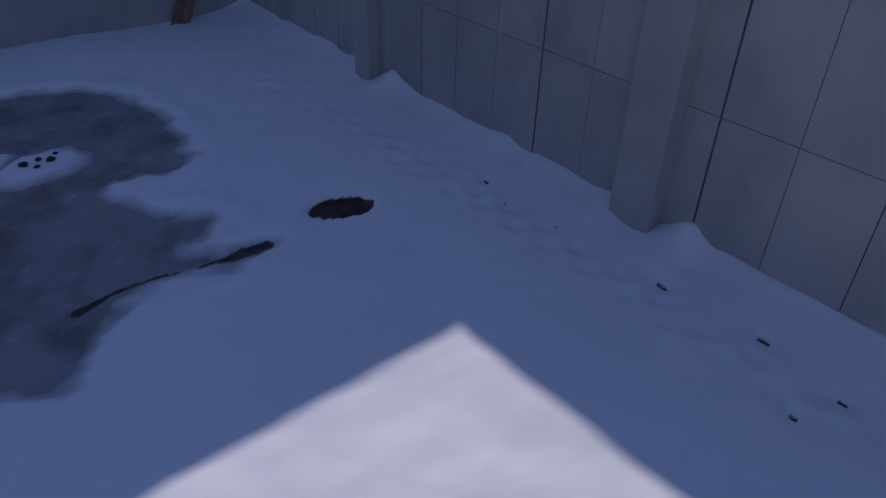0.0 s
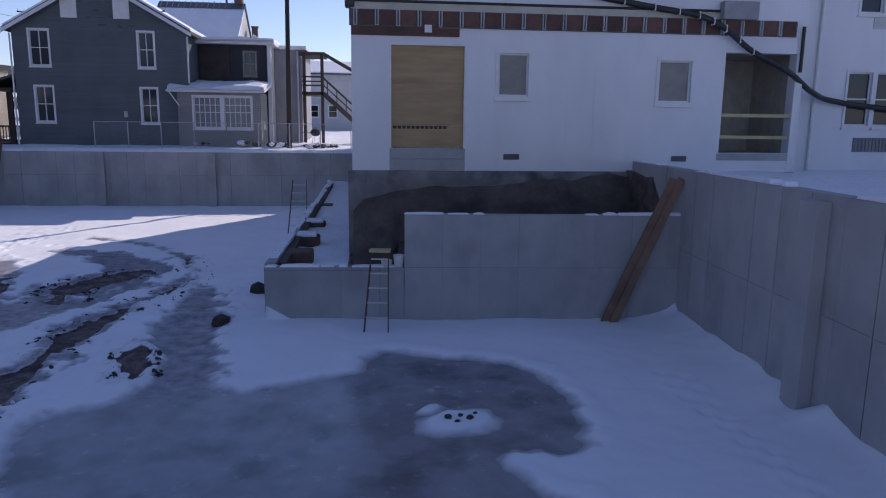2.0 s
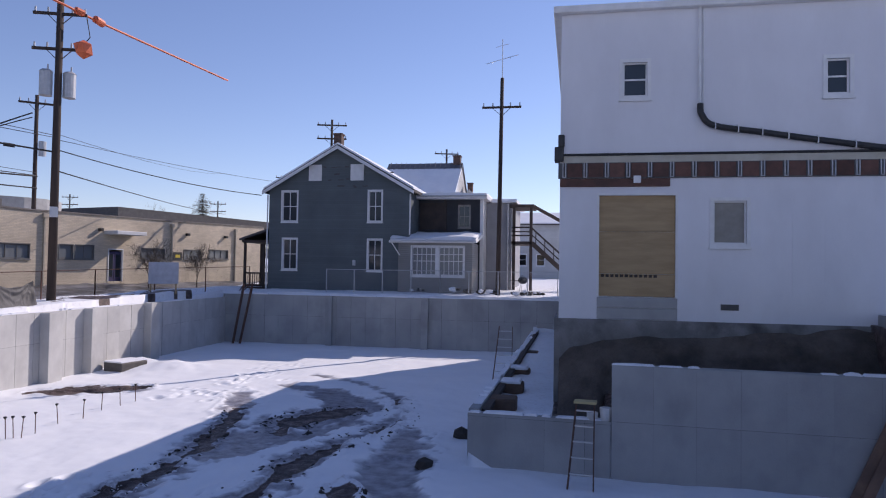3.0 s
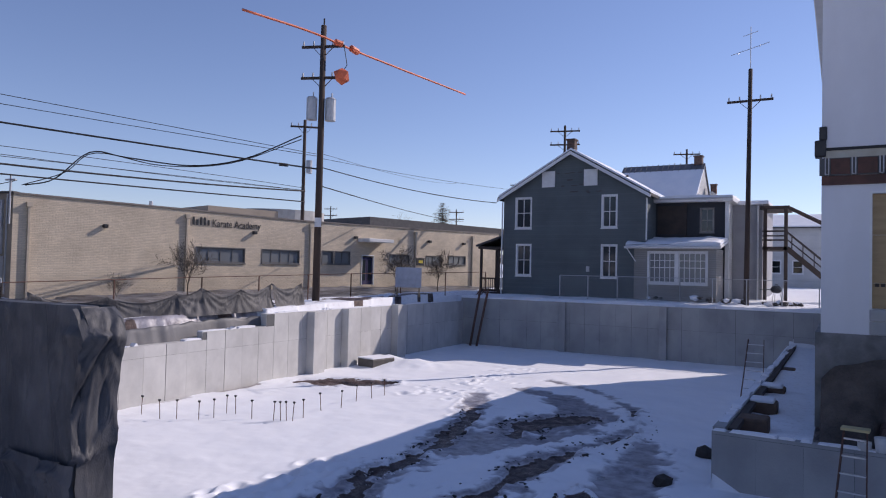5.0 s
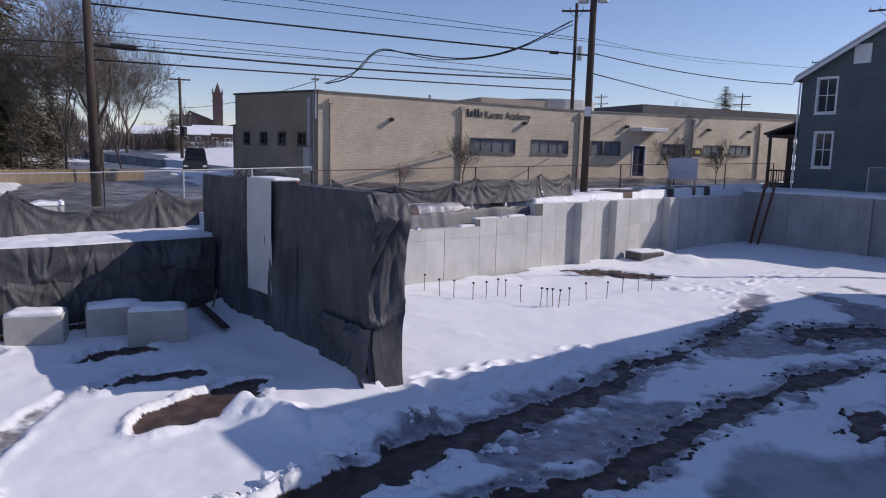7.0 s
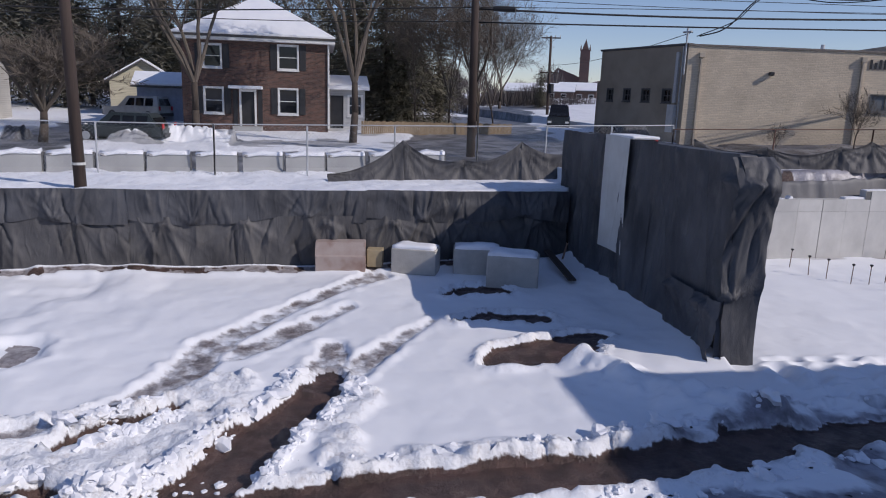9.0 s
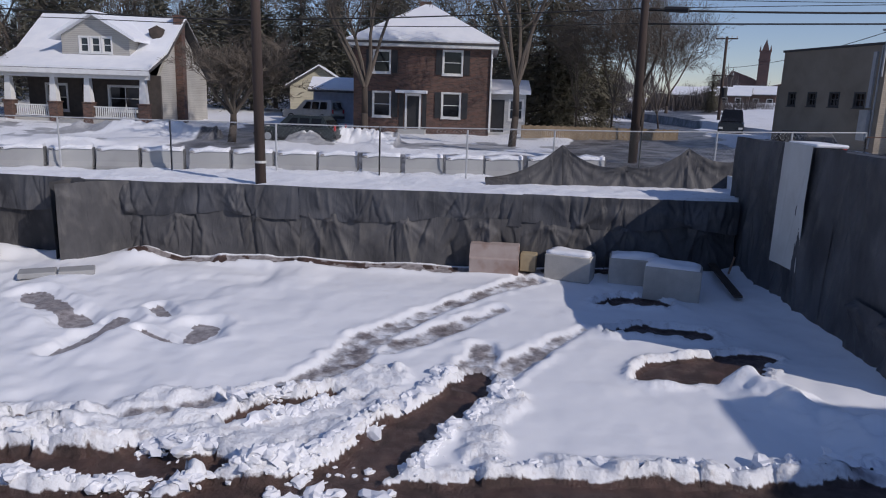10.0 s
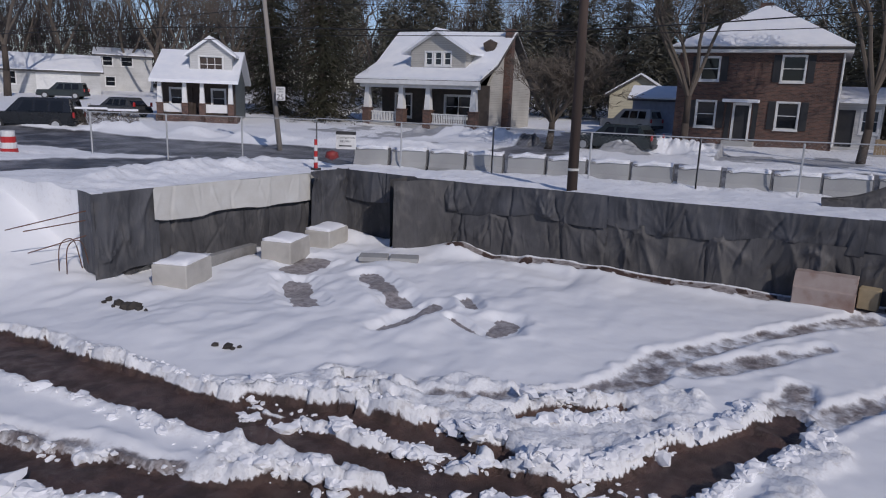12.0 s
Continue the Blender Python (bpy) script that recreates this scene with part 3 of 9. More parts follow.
    h = np.where(tren, tz, h)
    h = np.where((X > -2.45) & (X < -0.3) & (Y >= 16.6) & (Y < Y_FAR), bench, h)
    # ploughed snow heaps along the street
    heap = np.exp(-((X + 24.6 + 0.09 * (Y + 6)) / 1.0) ** 2) * step(-20.5, -16.5, Y) * (Y < 8) * 0.05 * (0.6 + fbm(X * 1.3, Y * 1.3, 3, 14))
    heap2 = np.exp(-((X + 37.5 - 0.06 * Y) / 1.5) ** 2) * 0.34 * np.clip(0.3 + 2.0 * fbm(X * 0.35, Y * 0.35, 4, 15), 0, 1.4) * (Y > -36) * (Y < -4.5) * (np.abs(Y + 12.5) > 2.2)
    heap3 = np.exp(-(((X + 16.5) / 5.0) ** 2 + ((Y + 17.8) / 1.2) ** 2)) * 0.26 * (0.7 + fbm(X * 1.2, Y * 1.2, 4, 16))
    heap3 = heap3 + np.exp(-((X + 30.2 + 0.3 * (Y + 20)) / 0.9) ** 2) * step(-44, -40, Y) * step(-14.5, -17, Y) * 0.32 * np.clip(0.55 + 1.2 * fbm(X * 0.6, Y * 0.6, 4, 17), 0.1, 1.3)
    crumble = 0.16 * np.clip(2.0 * heap + 1.6 * heap2 + heap3, 0, 0.6) * (heaps(X + 0.3 * vnoise(X, Y, 3), Y, 0.6, 7) + 0.6 * heaps(X, Y + 0.2 * vnoise(X, Y, 4), 0.36, 8)) * 3.2
    rim = np.exp(-((x_left(Y) - X - 1.3) / 1.0) ** 2) * (Y > -14) * (Y < 8) * step(0.05, -0.15, fbm(X * 0.5, Y * 0.5, 2, 63))
    crumble = crumble + rim * 0.10 * np.maximum(heaps(X + 0.2 * vnoise(X * 3, Y * 3, 5), Y, 0.5, 9), 0.7 * heaps(X, Y, 0.27, 10))
    return np.where(pit & (X < -11.05), h, h + np.where(pit | tren, 0, heap + heap2 + heap3 + crumble))


def axis_steps(stops):
    """Grid lines: spacing by stretches."""
    out = []
    for a, b, s in stops:
        k = max(1, int(round((b - a) / s)))
        out += [a + (b - a) * i / k for i in range(k)]
    return np.array(out + [stops[-1][1]])


gx = axis_steps([(-2600, -300, 300), (-300, -80, 14), (-80, -40, 0.8), (-40, -21.6, 0.19), (-21.6, -13.4, 0.09), (-13.4, -3.6, 0.052), (-3.6, 8.2, 0.1), (8.2, 20, 0.5), (20, 60, 5), (60, 300, 30), (300, 2600, 300)])
gy = axis_steps([(-2600, -300, 300), (-300, -80, 14), (-80, -40, 0.8), (-40, -17, 0.25), (-17, -13.4, 0.09), (-13.4, 12.0, 0.055), (12.0, 26, 0.1), (26, 42, 0.18), (42, 80, 0.8), (80, 300, 14), (300, 2600, 300)])
GX, GY = np.meshgrid(gx, gy, indexing="ij")
GZ = ground_height(GX, GY)
near = pit_mask(GX, GY) & (GY > -22)
px, py, pz = GX[near], GY[near], GZ[near]
mud, ice, wet = np.zeros(px.shape), np.zeros(px.shape), np.zeros(px.shape)
rag = fbm(px * 2.6, py * 2.6, 4, 41)
fine_rag = fbm(px * 7, py * 7, 3, 43)
def track(x, y, pts):
    """How far inside a track of changing width, in metres."""
    ln = smooth_line(pts, 5)
    v = np.full(x.shape, -9.0)
    for a, b in zip(ln[:-1], ln[1:]):
        ex, ey = b[0] - a[0], b[1] - a[1]
        t = np.clip(((x - a[0]) * ex + (y - a[1]) * ey) / (ex * ex + ey * ey + 1e-12), 0, 1)
        v = np.maximum(v, a[2] + (b[2] - a[2]) * t - np.hypot(x - a[0] - t * ex, y - a[1] - t * ey))
    return v


def tracks(group):
    """The deepest of several tracks at each place of the pit floor."""
    v = np.full(px.shape, -9.0)
    for pts in group:
        xs, ys = [p[0] for p in pts], [p[1] for p in pts]
        sel = (px > min(xs) - 2) & (px < max(xs) + 2) & (py > min(ys) - 2) & (py < max(ys) + 2)
        v[sel] = np.maximum(v[sel], track(px[sel], py[sel], pts))
    return v


RUT_LINES = [(smooth_line(p, 5)[:, :2], max(q[2] for q in p)) for p in MUD]
shade = step(4.0, 6.0, py)
v_churn = tracks(CHURN) + 0.15 * rag
k_churn = step(-0.12, 0.12, v_churn)
pile = np.zeros(px.shape)
sel = (py < 25) & (px < -3)
wx, wy = px + 0.16 * fbm(px * 4, py * 4, 3, 81), py + 0.16 * fbm(px * 4, py * 4, 3, 83)
pile[sel] = np.maximum(heaps(wx[sel], wy[sel], 0.34, 1), np.maximum(0.62 * heaps(wx[sel], wy[sel], 0.19, 2), 0.4 * heaps(wx[sel], wy[sel], 0.11, 3)))
brk = fbm(px * 0.9, py * 0.9, 3, 87)
v_mud = tracks(MUD) + (0.13 + 0.17 * shade) * rag + (0.05 + 0.05 * shade) * fine_rag + step(11.0, 14.0, py) * (0.22 * brk - 0.02)
# heaped snow bites into the mud's edge
v_mud = v_mud - 0.13 * (pile - 0.45) * (1 - 0.2 * shade) * (0.4 + k_churn)
mud = step(-0.02 - 0.02 * shade, 0.05 + 0.03 * shade, v_mud)
edge = np.exp(-((v_mud + 0.10) / 0.13) ** 2) * (v_mud < 0.03)
rel = 1 - 0.5 * shade
pz += -(0.10 * rel + 0.01) * step(-0.10, 0.06, v_mud) + 0.12 * edge * pile * rel + 0.025 * rel * mud * fbm(px * 3.5, py * 3.5, 3, 85)
pz += k_churn * (1 - mud) * (0.15 * pile + 0.06 * rag - 0.03) * rel
# dirt shows between the chunks
wet = np.maximum(wet, 0.5 * k_churn * step(0.32, 0.08, pile + 0.5 * rag) * (1 - mud))
# wheel treads in the dirty tracks
v_tr = tracks(TRACKS) + 0.12 * rag
k_tr = step(-0.05, 0.12, v_tr)
pz += -0.07 * k_tr * (1 - mud) + 0.06 * np.exp(-((v_tr + 0.10) / 0.10) ** 2) * (0.4 + rag) + 0.03 * k_tr * fine_rag
wet = np.maximum(wet, 0.50 * k_tr * (0.95 + 0.6 * fine_rag + 0.8 * rag) * (1 - mud))
mud = np.maximum(mud, k_tr * (0.20 + 0.45 * rag) * (py < 5))
# thawed grey bands
v_th = tracks(THAW) + 0.55 * rag + 0.3 * brk + 0.12 * fine_rag
k_th = step(-0.15, 0.3, v_th)
pz += 0.05 * pile * shade * np.exp(-((v_th + 0.12) / 0.14) ** 2) - 0.03 * k_th + 0.012 * np.exp(-((v_th + 0.2) / 0.2) ** 2) + 0.02 * k_th * fine_rag
thaw = k_th * (1 - mud)
for pts, half in SLUSH:
    v = 1 - line_dist(px, py, smooth_line(pts, 4)) / half + 0.6 * rag
    wet = np.maximum(wet, step(-0.05, 0.2, v))
    pz += -0.12 * step(-1.1, 0.3, v) + 0.03 * np.exp(-((v + 1.2) / 0.5) ** 2)
di = line_dist(px, py, ICE, True)
sd = np.where(inside(px, py, ICE), di, -di) + 0.22 * rag
for e in ISLANDS:
    sd = np.minimum(sd, -0.5 * blob(px, py, e, 0.5))
ki = step(-0.30, 0.34, sd)
ice = np.maximum(ice, ki)
pz = pz * (1 - ki) + (-0.045) * ki
pz += 0.05 * np.exp(-((sd + 0.25) / 0.25) ** 2) * (sd < 0)
# a darker, thawed channel across the ice's edge
dc = line_dist(px, py, smooth_line([(3.0, 6.62), (2.2, 6.72), (1.5, 6.85), (0.8, 6.75)], 4))
kc = step(0.02, 0.12, 0.15 - dc + 0.12 * rag)
wet = np.maximum(wet, kc * 0.4)
mud = np.maximum(mud, kc * 0.75)
for i, e in enumerate(DIPS):
    v = blob(px, py, e, 0.05 if i == 0 else 0.5)
    k = step(0.0, 0.25, v)
    if i == 0:
        k = step(-0.08, 0.10, v)
        pz += -0.12 * k
        mud = np.maximum(mud, k)
    else:
        pz += -0.05 * step(-0.3, 0.3, v)
        mud = np.maximum(mud, 0.62 * step(0.35, 0.7, v))
# a thawed strip at the foot of the lit walls
strip = step(0.42, 0.2, px - x_left(py)) * (py < 22) * step(-0.15, 0.1, vnoise(py * 0.9, py * 0 + 1.5, 9) + 0.12)
wet = np.maximum(wet, strip * (py > 7))
pz -= 0.05 * strip * (py > 7)
foot = px - x_left(py) - 0.55 - 0.12 * vnoise(py * 0.8, py * 0 + 3.5, 19)
foot_w = 0.20 + 0.12 * vnoise(py * 0.6, py * 0 + 5.5, 22)
k_ft = step(0.0, 0.1, foot_w - np.abs(foot) + 0.08 * fine_rag) * step(-10.2, -9.2, py) * step(4.6, 3.4, py)
wet = np.maximum(wet, k_ft)
mud = np.maximum(mud, k_ft * step(-0.1, 0.05, rag))
pz += -0.10 * k_ft
pz += 0.26 * np.exp(-((px + 18.35) / 0.45) ** 2 - ((py + 9.6) / 0.7) ** 2)
# boot prints
rs = np.random.RandomState(5)
for i in range(150):
    t = i / 149
    if i < 100:
        cx, cy = -10.4 + 1.2 * t * 1.7 - 1.2 * rs.rand(), 8.2 + 5.5 * rs.rand() ** 1.6
    else:
        cx, cy = -13.5 + 1.5 * rs.randn() * 0.5, 22 + 10 * rs.rand()
    dd = np.hypot((px - cx), (py - cy) * 0.7)
    pz += 0.10 * (0.35 * np.exp(-((dd - 0.2) / 0.08) ** 2) - np.exp(-(dd / 0.14) ** 2))
# a ridge of pushed-up snow off the end of the tall wrapped wall
vr = track(px, py, [(-11.3, 4.7, 0.15), (-10.7, 5.1, 0.35), (-10.0, 5.7, 0.4), (-9.4, 6.4, 0.35), (-9.2, 7.2, 0.2)])
pz += (0.26 + 0.2 * rag + 0.08 * pile) * step(-0.45, 0.35, vr + 0.15 * rag) * (1 - mud)
# a line of filled-in prints beside the tall wall
for i in range(40):
    t = i / 39
    cx, cy = 5.55 + 0.5 * t - 0.35 * t * t + 0.13 * (-1) ** i + 0.05 * rs.randn(), 0.6 + 11.6 * t
    dd = np.hypot((px - cx) * 1.5, (py - cy) * 0.8)
    pz += 0.045 * (0.35 * np.exp(-((dd - 0.2) / 0.09) ** 2) - np.exp(-(dd / 0.13) ** 2))
rough_snow = np.clip(np.maximum(np.maximum(k_churn, 0.8 * k_tr), np.maximum(1.2 * edge, 0.6 * k_th)), 0, 1)
GZ[near] = pz
A_mud, A_ice, A_wet, A_thaw, A_rough = (np.zeros(GX.shape) for _ in range(5))
A_mud[near], A_ice[near], A_wet[near], A_thaw[near] = mud, ice, wet, thaw
A_rough[near] = rough_snow
A_rough[~near] = 0.6
A_road = np.zeros(GX.shape)
for pts, half in ROADS:
    d = line_dist(GX, GY, smooth_line(pts, 6))
    A_road = np.maximum(A_road, step(-0.3, 0.5, half - d + 0.9 * fbm(GX * 0.35, GY * 0.35, 3, 51)) * (~pit_mask(GX, GY)))
GZ -= 0.12 * A_road
yard = step(-33.0, -35.5, GX) * step(-47.5, -45.5, GX) * step(-34, -30, GY) * step(9, 6, GY)
A_road = np.maximum(A_road, 0.5 * yard * step(0.0, 0.22, fbm(GX * 0.45, GY * 0.45, 4, 53)))
# earth where the cut banks are bare
tre = (GY > y_stub(GX) + 0.1) & (GX > -0.6) & (GX < 7.7) & (GY < 20.4)
A_mud[tre] = 1
A_thaw[(GX < x_left(GY) - 0.14) & (GX > x_left(GY) - 1.15 + 0.4 * fbm(GX, GY, 3, 34)) & (GY > 8.0) & (GY < 21.2)] = 1
bare = (GX < x_left(GY) - 0.2) & (GX > -24) & (GY > 7.6) & (GY < 36)
A_mud = np.maximum(A_mud, bare * step(0.06, 0.16, fbm(GX * 0.9, GY * 0.6, 4, 61)))
ni, nj = GX.shape
verts = np.stack([GX, GY, GZ], -1).reshape(-1, 3)
idx = np.arange(ni * nj).reshape(ni, nj)
quads = np.stack([idx[:-1, :-1], idx[1:, :-1], idx[1:, 1:], idx[:-1, 1:]], -1).reshape(-1, 4)
gme = bpy.data.meshes.new("ground")
gme.vertices.add(len(verts))
gme.vertices.foreach_set("co", verts.astype(np.float32).ravel())
gme.loops.add(quads.size)
gme.loops.foreach_set("vertex_index", quads.astype(np.int32).ravel())
gme.polygons.add(len(quads))
gme.polygons.foreach_set("loop_start", np.arange(0, quads.size, 4, dtype=np.int32))
gme.polygons.foreach_set("use_smooth", np.ones(len(quads), bool))
gme.update(calc_edges=True)
for nm, arr in (("mud", A_mud), ("ice", A_ice), ("wet", A_wet), ("thaw", A_thaw), ("road", A_road), ("rough", A_rough)):
    gme.attributes.new(nm, "FLOAT", "POINT").data.foreach_set("value", arr.astype(np.float32).ravel())


def ground_material():
    m = bpy.data.materials.new("snowy_ground")
    m.use_nodes = True
    nt = m.node_tree
    n, l = nt.nodes, nt.links
    b = n["Principled BSDF"]
    tc = n.new("ShaderNodeTexCoord")

    def noise_tex(sc, det=5, r=0.6):
        t = n.new("ShaderNodeTexNoise")
        t.inputs["Scale"].default_value = sc
        t.inputs["Detail"].default_value = det
        t.inputs["Roughness"].default_value = r
        l.new(tc.outputs["Object"], t.inputs[0])
        return t.outputs[0]

    def rng(v, a, b_, c=0.0, d=1.0):
        r = n.new("ShaderNodeMapRange")
        r.inputs[1].default_value, r.inputs[2].default_value, r.inputs[3].default_value, r.inputs[4].default_value = a, b_, c, d
        l.new(v, r.inputs[0])
        return r.outputs[0]

    def mix(f, a, c):
        x = n.new("ShaderNodeMix")
        x.data_type = "RGBA"
        l.new(f, x.inputs[0])
        for s, v in ((6, a), (7, c)):
            if isinstance(v, tuple):
                x.inputs[s].default_value = (*v, 1)
            else:
                l.new(v, x.inputs[s])
        return x.outputs[2]

    def fmix(f, a, c):
        x = n.new("ShaderNodeMix")
        l.new(f, x.inputs[0])
        for s, v in ((2, a), (3, c)):
            if isinstance(v, float):
                x.inputs[s].default_value = v
            else:
                l.new(v, x.inputs[s])
        return x.outputs[0]

    def att(name):
        a = n.new("ShaderNodeAttribute")
        a.attribute_name = name
        return a.outputs["Fac"]

    def madd(v, w, k):
        x = n.new("ShaderNodeMath")
        x.operation = "MULTIPLY_ADD"
        l.new(w, x.inputs[0])
        x.inputs[1].default_value = k
        l.new(v, x.inputs[2])
        return x.outputs[0]

    big, mid, fine = noise_tex(0.5), noise_tex(3.0, 6), noise_tex(22, 5, 0.7)
    k_rough = att("rough")
    snow = mix(rng(big, 0.35, 0.65), (0.88, 0.89, 0.91), (0.83, 0.845, 0.875))
    # dirt ground into broken snow
    dirty = n.new("ShaderNodeMath")
    dirty.operation = "MULTIPLY"
    l.new(k_rough, dirty.inputs[0])
    l.new(rng(noise_tex(6.0, 6, 0.7), 0.52, 0.70, 0.0, 0.6), dirty.inputs[1])
    snow = mix(dirty.outputs[0], snow, (0.45, 0.40, 0.385))
    mudc = mix(rng(mid, 0.35, 0.65), (0.122, 0.074, 0.062), (0.052, 0.034, 0.030))
    slush = mix(rng(noise_tex(7.0, 5, 0.65), 0.38, 0.62), (0.40, 0.37, 0.368), (0.20, 0.175, 0.173))
    icec = mix(rng(mid, 0.25, 0.8), (0.245, 0.245, 0.265), (0.335, 0.34, 0.365))
    icec = mix(rng(noise_tex(0.9, 4), 0.45, 0.65), icec, (0.148, 0.148, 0.160))
    swirl = n.new("ShaderNodeTexNoise")
    swirl.inputs["Scale"].default_value, swirl.inputs["Detail"].default_value, swirl.inputs["Distortion"].default_value = 0.7, 4, 0.8
    l.new(tc.outputs["Object"], swirl.inputs[0])
    icec = mix(rng(swirl.outputs[0], 0.52, 0.80, 0.0, 0.55), icec, (0.40, 0.41, 0.435))
    roadc = mix(rng(noise_tex(0.8, 6), 0.42, 0.62), (0.07, 0.07, 0.075), (0.24, 0.24, 0.255))
    # ragged edges
    k_mud = rng(madd(att("mud"), fine, 0.5), 0.62, 0.82)
    k_wet = rng(madd(att("wet"), fine, 0.4), 0.5, 0.8)
    k_ice = rng(madd(att("ice"), mid, 0.35), 0.42, 0.98)
    k_road = rng(madd(att("road"), fine, 0.5), 0.55, 0.85)
    c = mix(k_road, snow, roadc)
    c = mix(k_ice, c, icec)
    k_thaw = rng(madd(att("thaw"), noise_tex(1.7, 7, 0.68), 1.1), 0.72, 1.45)
    thawc = mix(rng(mid, 0.35, 0.65), (0.40, 0.39, 0.43), (0.17, 0.158, 0.178))
    c = mix(k_thaw, c, thawc)
    c = mix(k_wet, c, slush)
    c = mix(k_mud, c, mudc)
    l.new(c, b.inputs["Base Color"])
    r = fmix(k_road, 0.75, 0.45)
    r = fmix(k_ice, r, rng(mid, 0.3, 0.7, 0.14, 0.30))
    r = fmix(k_thaw, r, 0.35)
    r = fmix(k_wet, r, 0.4)
    r = fmix(k_mud, r, rng(mid, 0.4, 0.6, 0.28, 0.6))
    l.new(r, b.inputs["Roughness"])
    b.inputs["Specular IOR Level"].default_value = 0.4
    bp = n.new("ShaderNodeBump")
    bp.inputs["Distance"].default_value = 0.06
    l.new(fmix(k_mud, fmix(k_ice, fmix(k_rough, 0.10, 0.65), 0.05), 0.7), bp.inputs["Strength"])
    l.new(fmix(k_mud, fmix(k_rough, noise_tex(4.0, 4, 0.5), noise_tex(13, 6, 0.6)), fine), bp.inputs["Height"])
    l.new(bp.outputs[0], b.inputs["Normal"])
    return m


gme.materials.append(ground_material())
ground = tagged(new("ground", gme), "snow-covered muddy ground with wheel ruts, ice and slush", "ground", kind="structure")


def ground_z(x, y):
    i = min(max(int(np.searchsorted(gx, x)) - 1, 0), len(gx) - 2)
    j = min(max(int(np.searchsorted(gy, y)) - 1, 0), len(gy) - 2)
    return float(GZ[i:i + 2, j:j + 2].mean())

# ---- the concrete walls of the pit ----
PANEL = 0.914


def concrete_wall(name, label, p0, p1, top, z0=-0.3, thick=0.28, seam=1.85, mat=M_CONC, pilasters=(), steps=None, proud=0.26, gap=0.007):
    """A poured wall with form panels on its pit side. It runs from p0 to p1 with the pit on its right hand."""
    d = Vector((p1[0] - p0[0], p1[1] - p0[1]))
    L = d.length
    core = boxes(((0, 0.0, z0), (L, thick, top))) if not steps else bmesh.new()
    if steps:
        for a, b, t in steps:
            box(core, (a, 0, z0), (b, thick, t))
    ob = part(name, core, mat)
    tagged(ob, label, "wall", kind="structure")
    ob.matrix_basis = pose(p0[0], p0[1], 0, 0, 0, math.degrees(math.atan2(d.y, d.x)))
    joint = boxes(*[((a, -0.0012, z0), (b, -0.0002, t - 0.02)) for a, b, t in (steps or [(0, L, top)])])
    part("joint", joint, M_JOINT if mat is M_CONC_LIT else M_JOINT2, ob)
    cache = {}
    k = int(L / PANEL)
    for i in range(k + 1):
        a, b = i * PANEL, min((i + 1) * PANEL, L)
        if b - a < 0.1:
            continue
        t = top
        if steps:
            t = min([s[2] for s in steps if s[0] < b - 0.02 and s[1] > a + 0.02])
        for lo, hi in ((z0, seam), (seam, t - 0.012)):
            wide = gap * (1.7, 0.45, 0.6)[i % 3]
            key = (round(b - a, 3), round(lo, 3), round(hi, 3), i % 3)
            if key not in cache:
                bm = boxes(((wide, -0.014, lo + 0.004), (b - a - gap * 0.4, -0.0013, hi - 0.004)))
                me = bpy.data.meshes.new("panel")
                bm.to_mesh(me)
                bm.free()
                me.materials.append(mat)
                cache[key] = me
            o = new("panel", cache[key])
            o.parent = ob
            o.location = (a, -0.002 * ((i * 7) % 5), 0)
    for a, w, t in pilasters:
        part("pilaster", boxes(((a, -proud, z0), (a + w, -0.015, t)), bevel=0.012), mat, ob)
    # ragged snow along the top
    rng = random.Random(len(name))
    bm = bmesh.new()
    segs = steps or [(0, L, top)]
    for a, b, t in segs:
        x = a
        while x < b - 0.3:
            w = rng.choice((0.18, 0.3, 0.5, 0.9, 1.4, 2.0)) * rng.uniform(0.8, 1.2)
            e = min(x + w, b)
            if rng.random() < 0.8:
                h = rng.uniform(0.015, 0.09)
                poly = [(x, t), (e, t), (e - 0.03, t + h), ((x + e) / 2, t + h * rng.uniform(0.9, 1.4)), (x + 0.04, t + h * 0.8)]
                prism(bm, poly, "y", rng.uniform(0.0, 0.04), thick - rng.uniform(0, 0.04))
            x = e + rng.uniform(0, 0.15)
    part("snow_cap", bm, M_SNOW, ob, "snow lying along the wall top")
    return ob


R0, R1 = (x_right(19.8), 19.8), (x_right(-5), -5.0)
wall_east = concrete_wall("wall_east", "tall grey poured concrete retaining wall with form joints", R0, R1, 3.67, pilasters=((19.8 - 10.6, 0.5, 3.55), (19.8 - 4.4, 0.62, 3.62)), seam=1.75, gap=0.012)
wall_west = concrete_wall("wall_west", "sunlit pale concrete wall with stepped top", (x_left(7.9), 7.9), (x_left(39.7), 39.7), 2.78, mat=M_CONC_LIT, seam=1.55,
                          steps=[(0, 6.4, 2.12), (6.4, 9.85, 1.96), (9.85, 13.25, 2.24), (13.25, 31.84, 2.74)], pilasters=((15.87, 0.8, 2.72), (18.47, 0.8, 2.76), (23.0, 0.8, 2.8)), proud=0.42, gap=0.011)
wall_north = concrete_wall("wall_north", "grey concrete wall closing the pit below a house", (-21.3, Y_FAR), (-0.3, Y_FAR), 2.95, seam=1.7, pilasters=((6.7, 0.4, 2.95), (12.55, 0.4, 2.95)))
wall_stub = concrete_wall("wall_stub", "grey concrete wall in front of the building foundation", (0.84, y_stub(0.84)), (7.6, y_stub(7.6)), 2.56, seam=1.28, thick=0.25, gap=0.003)
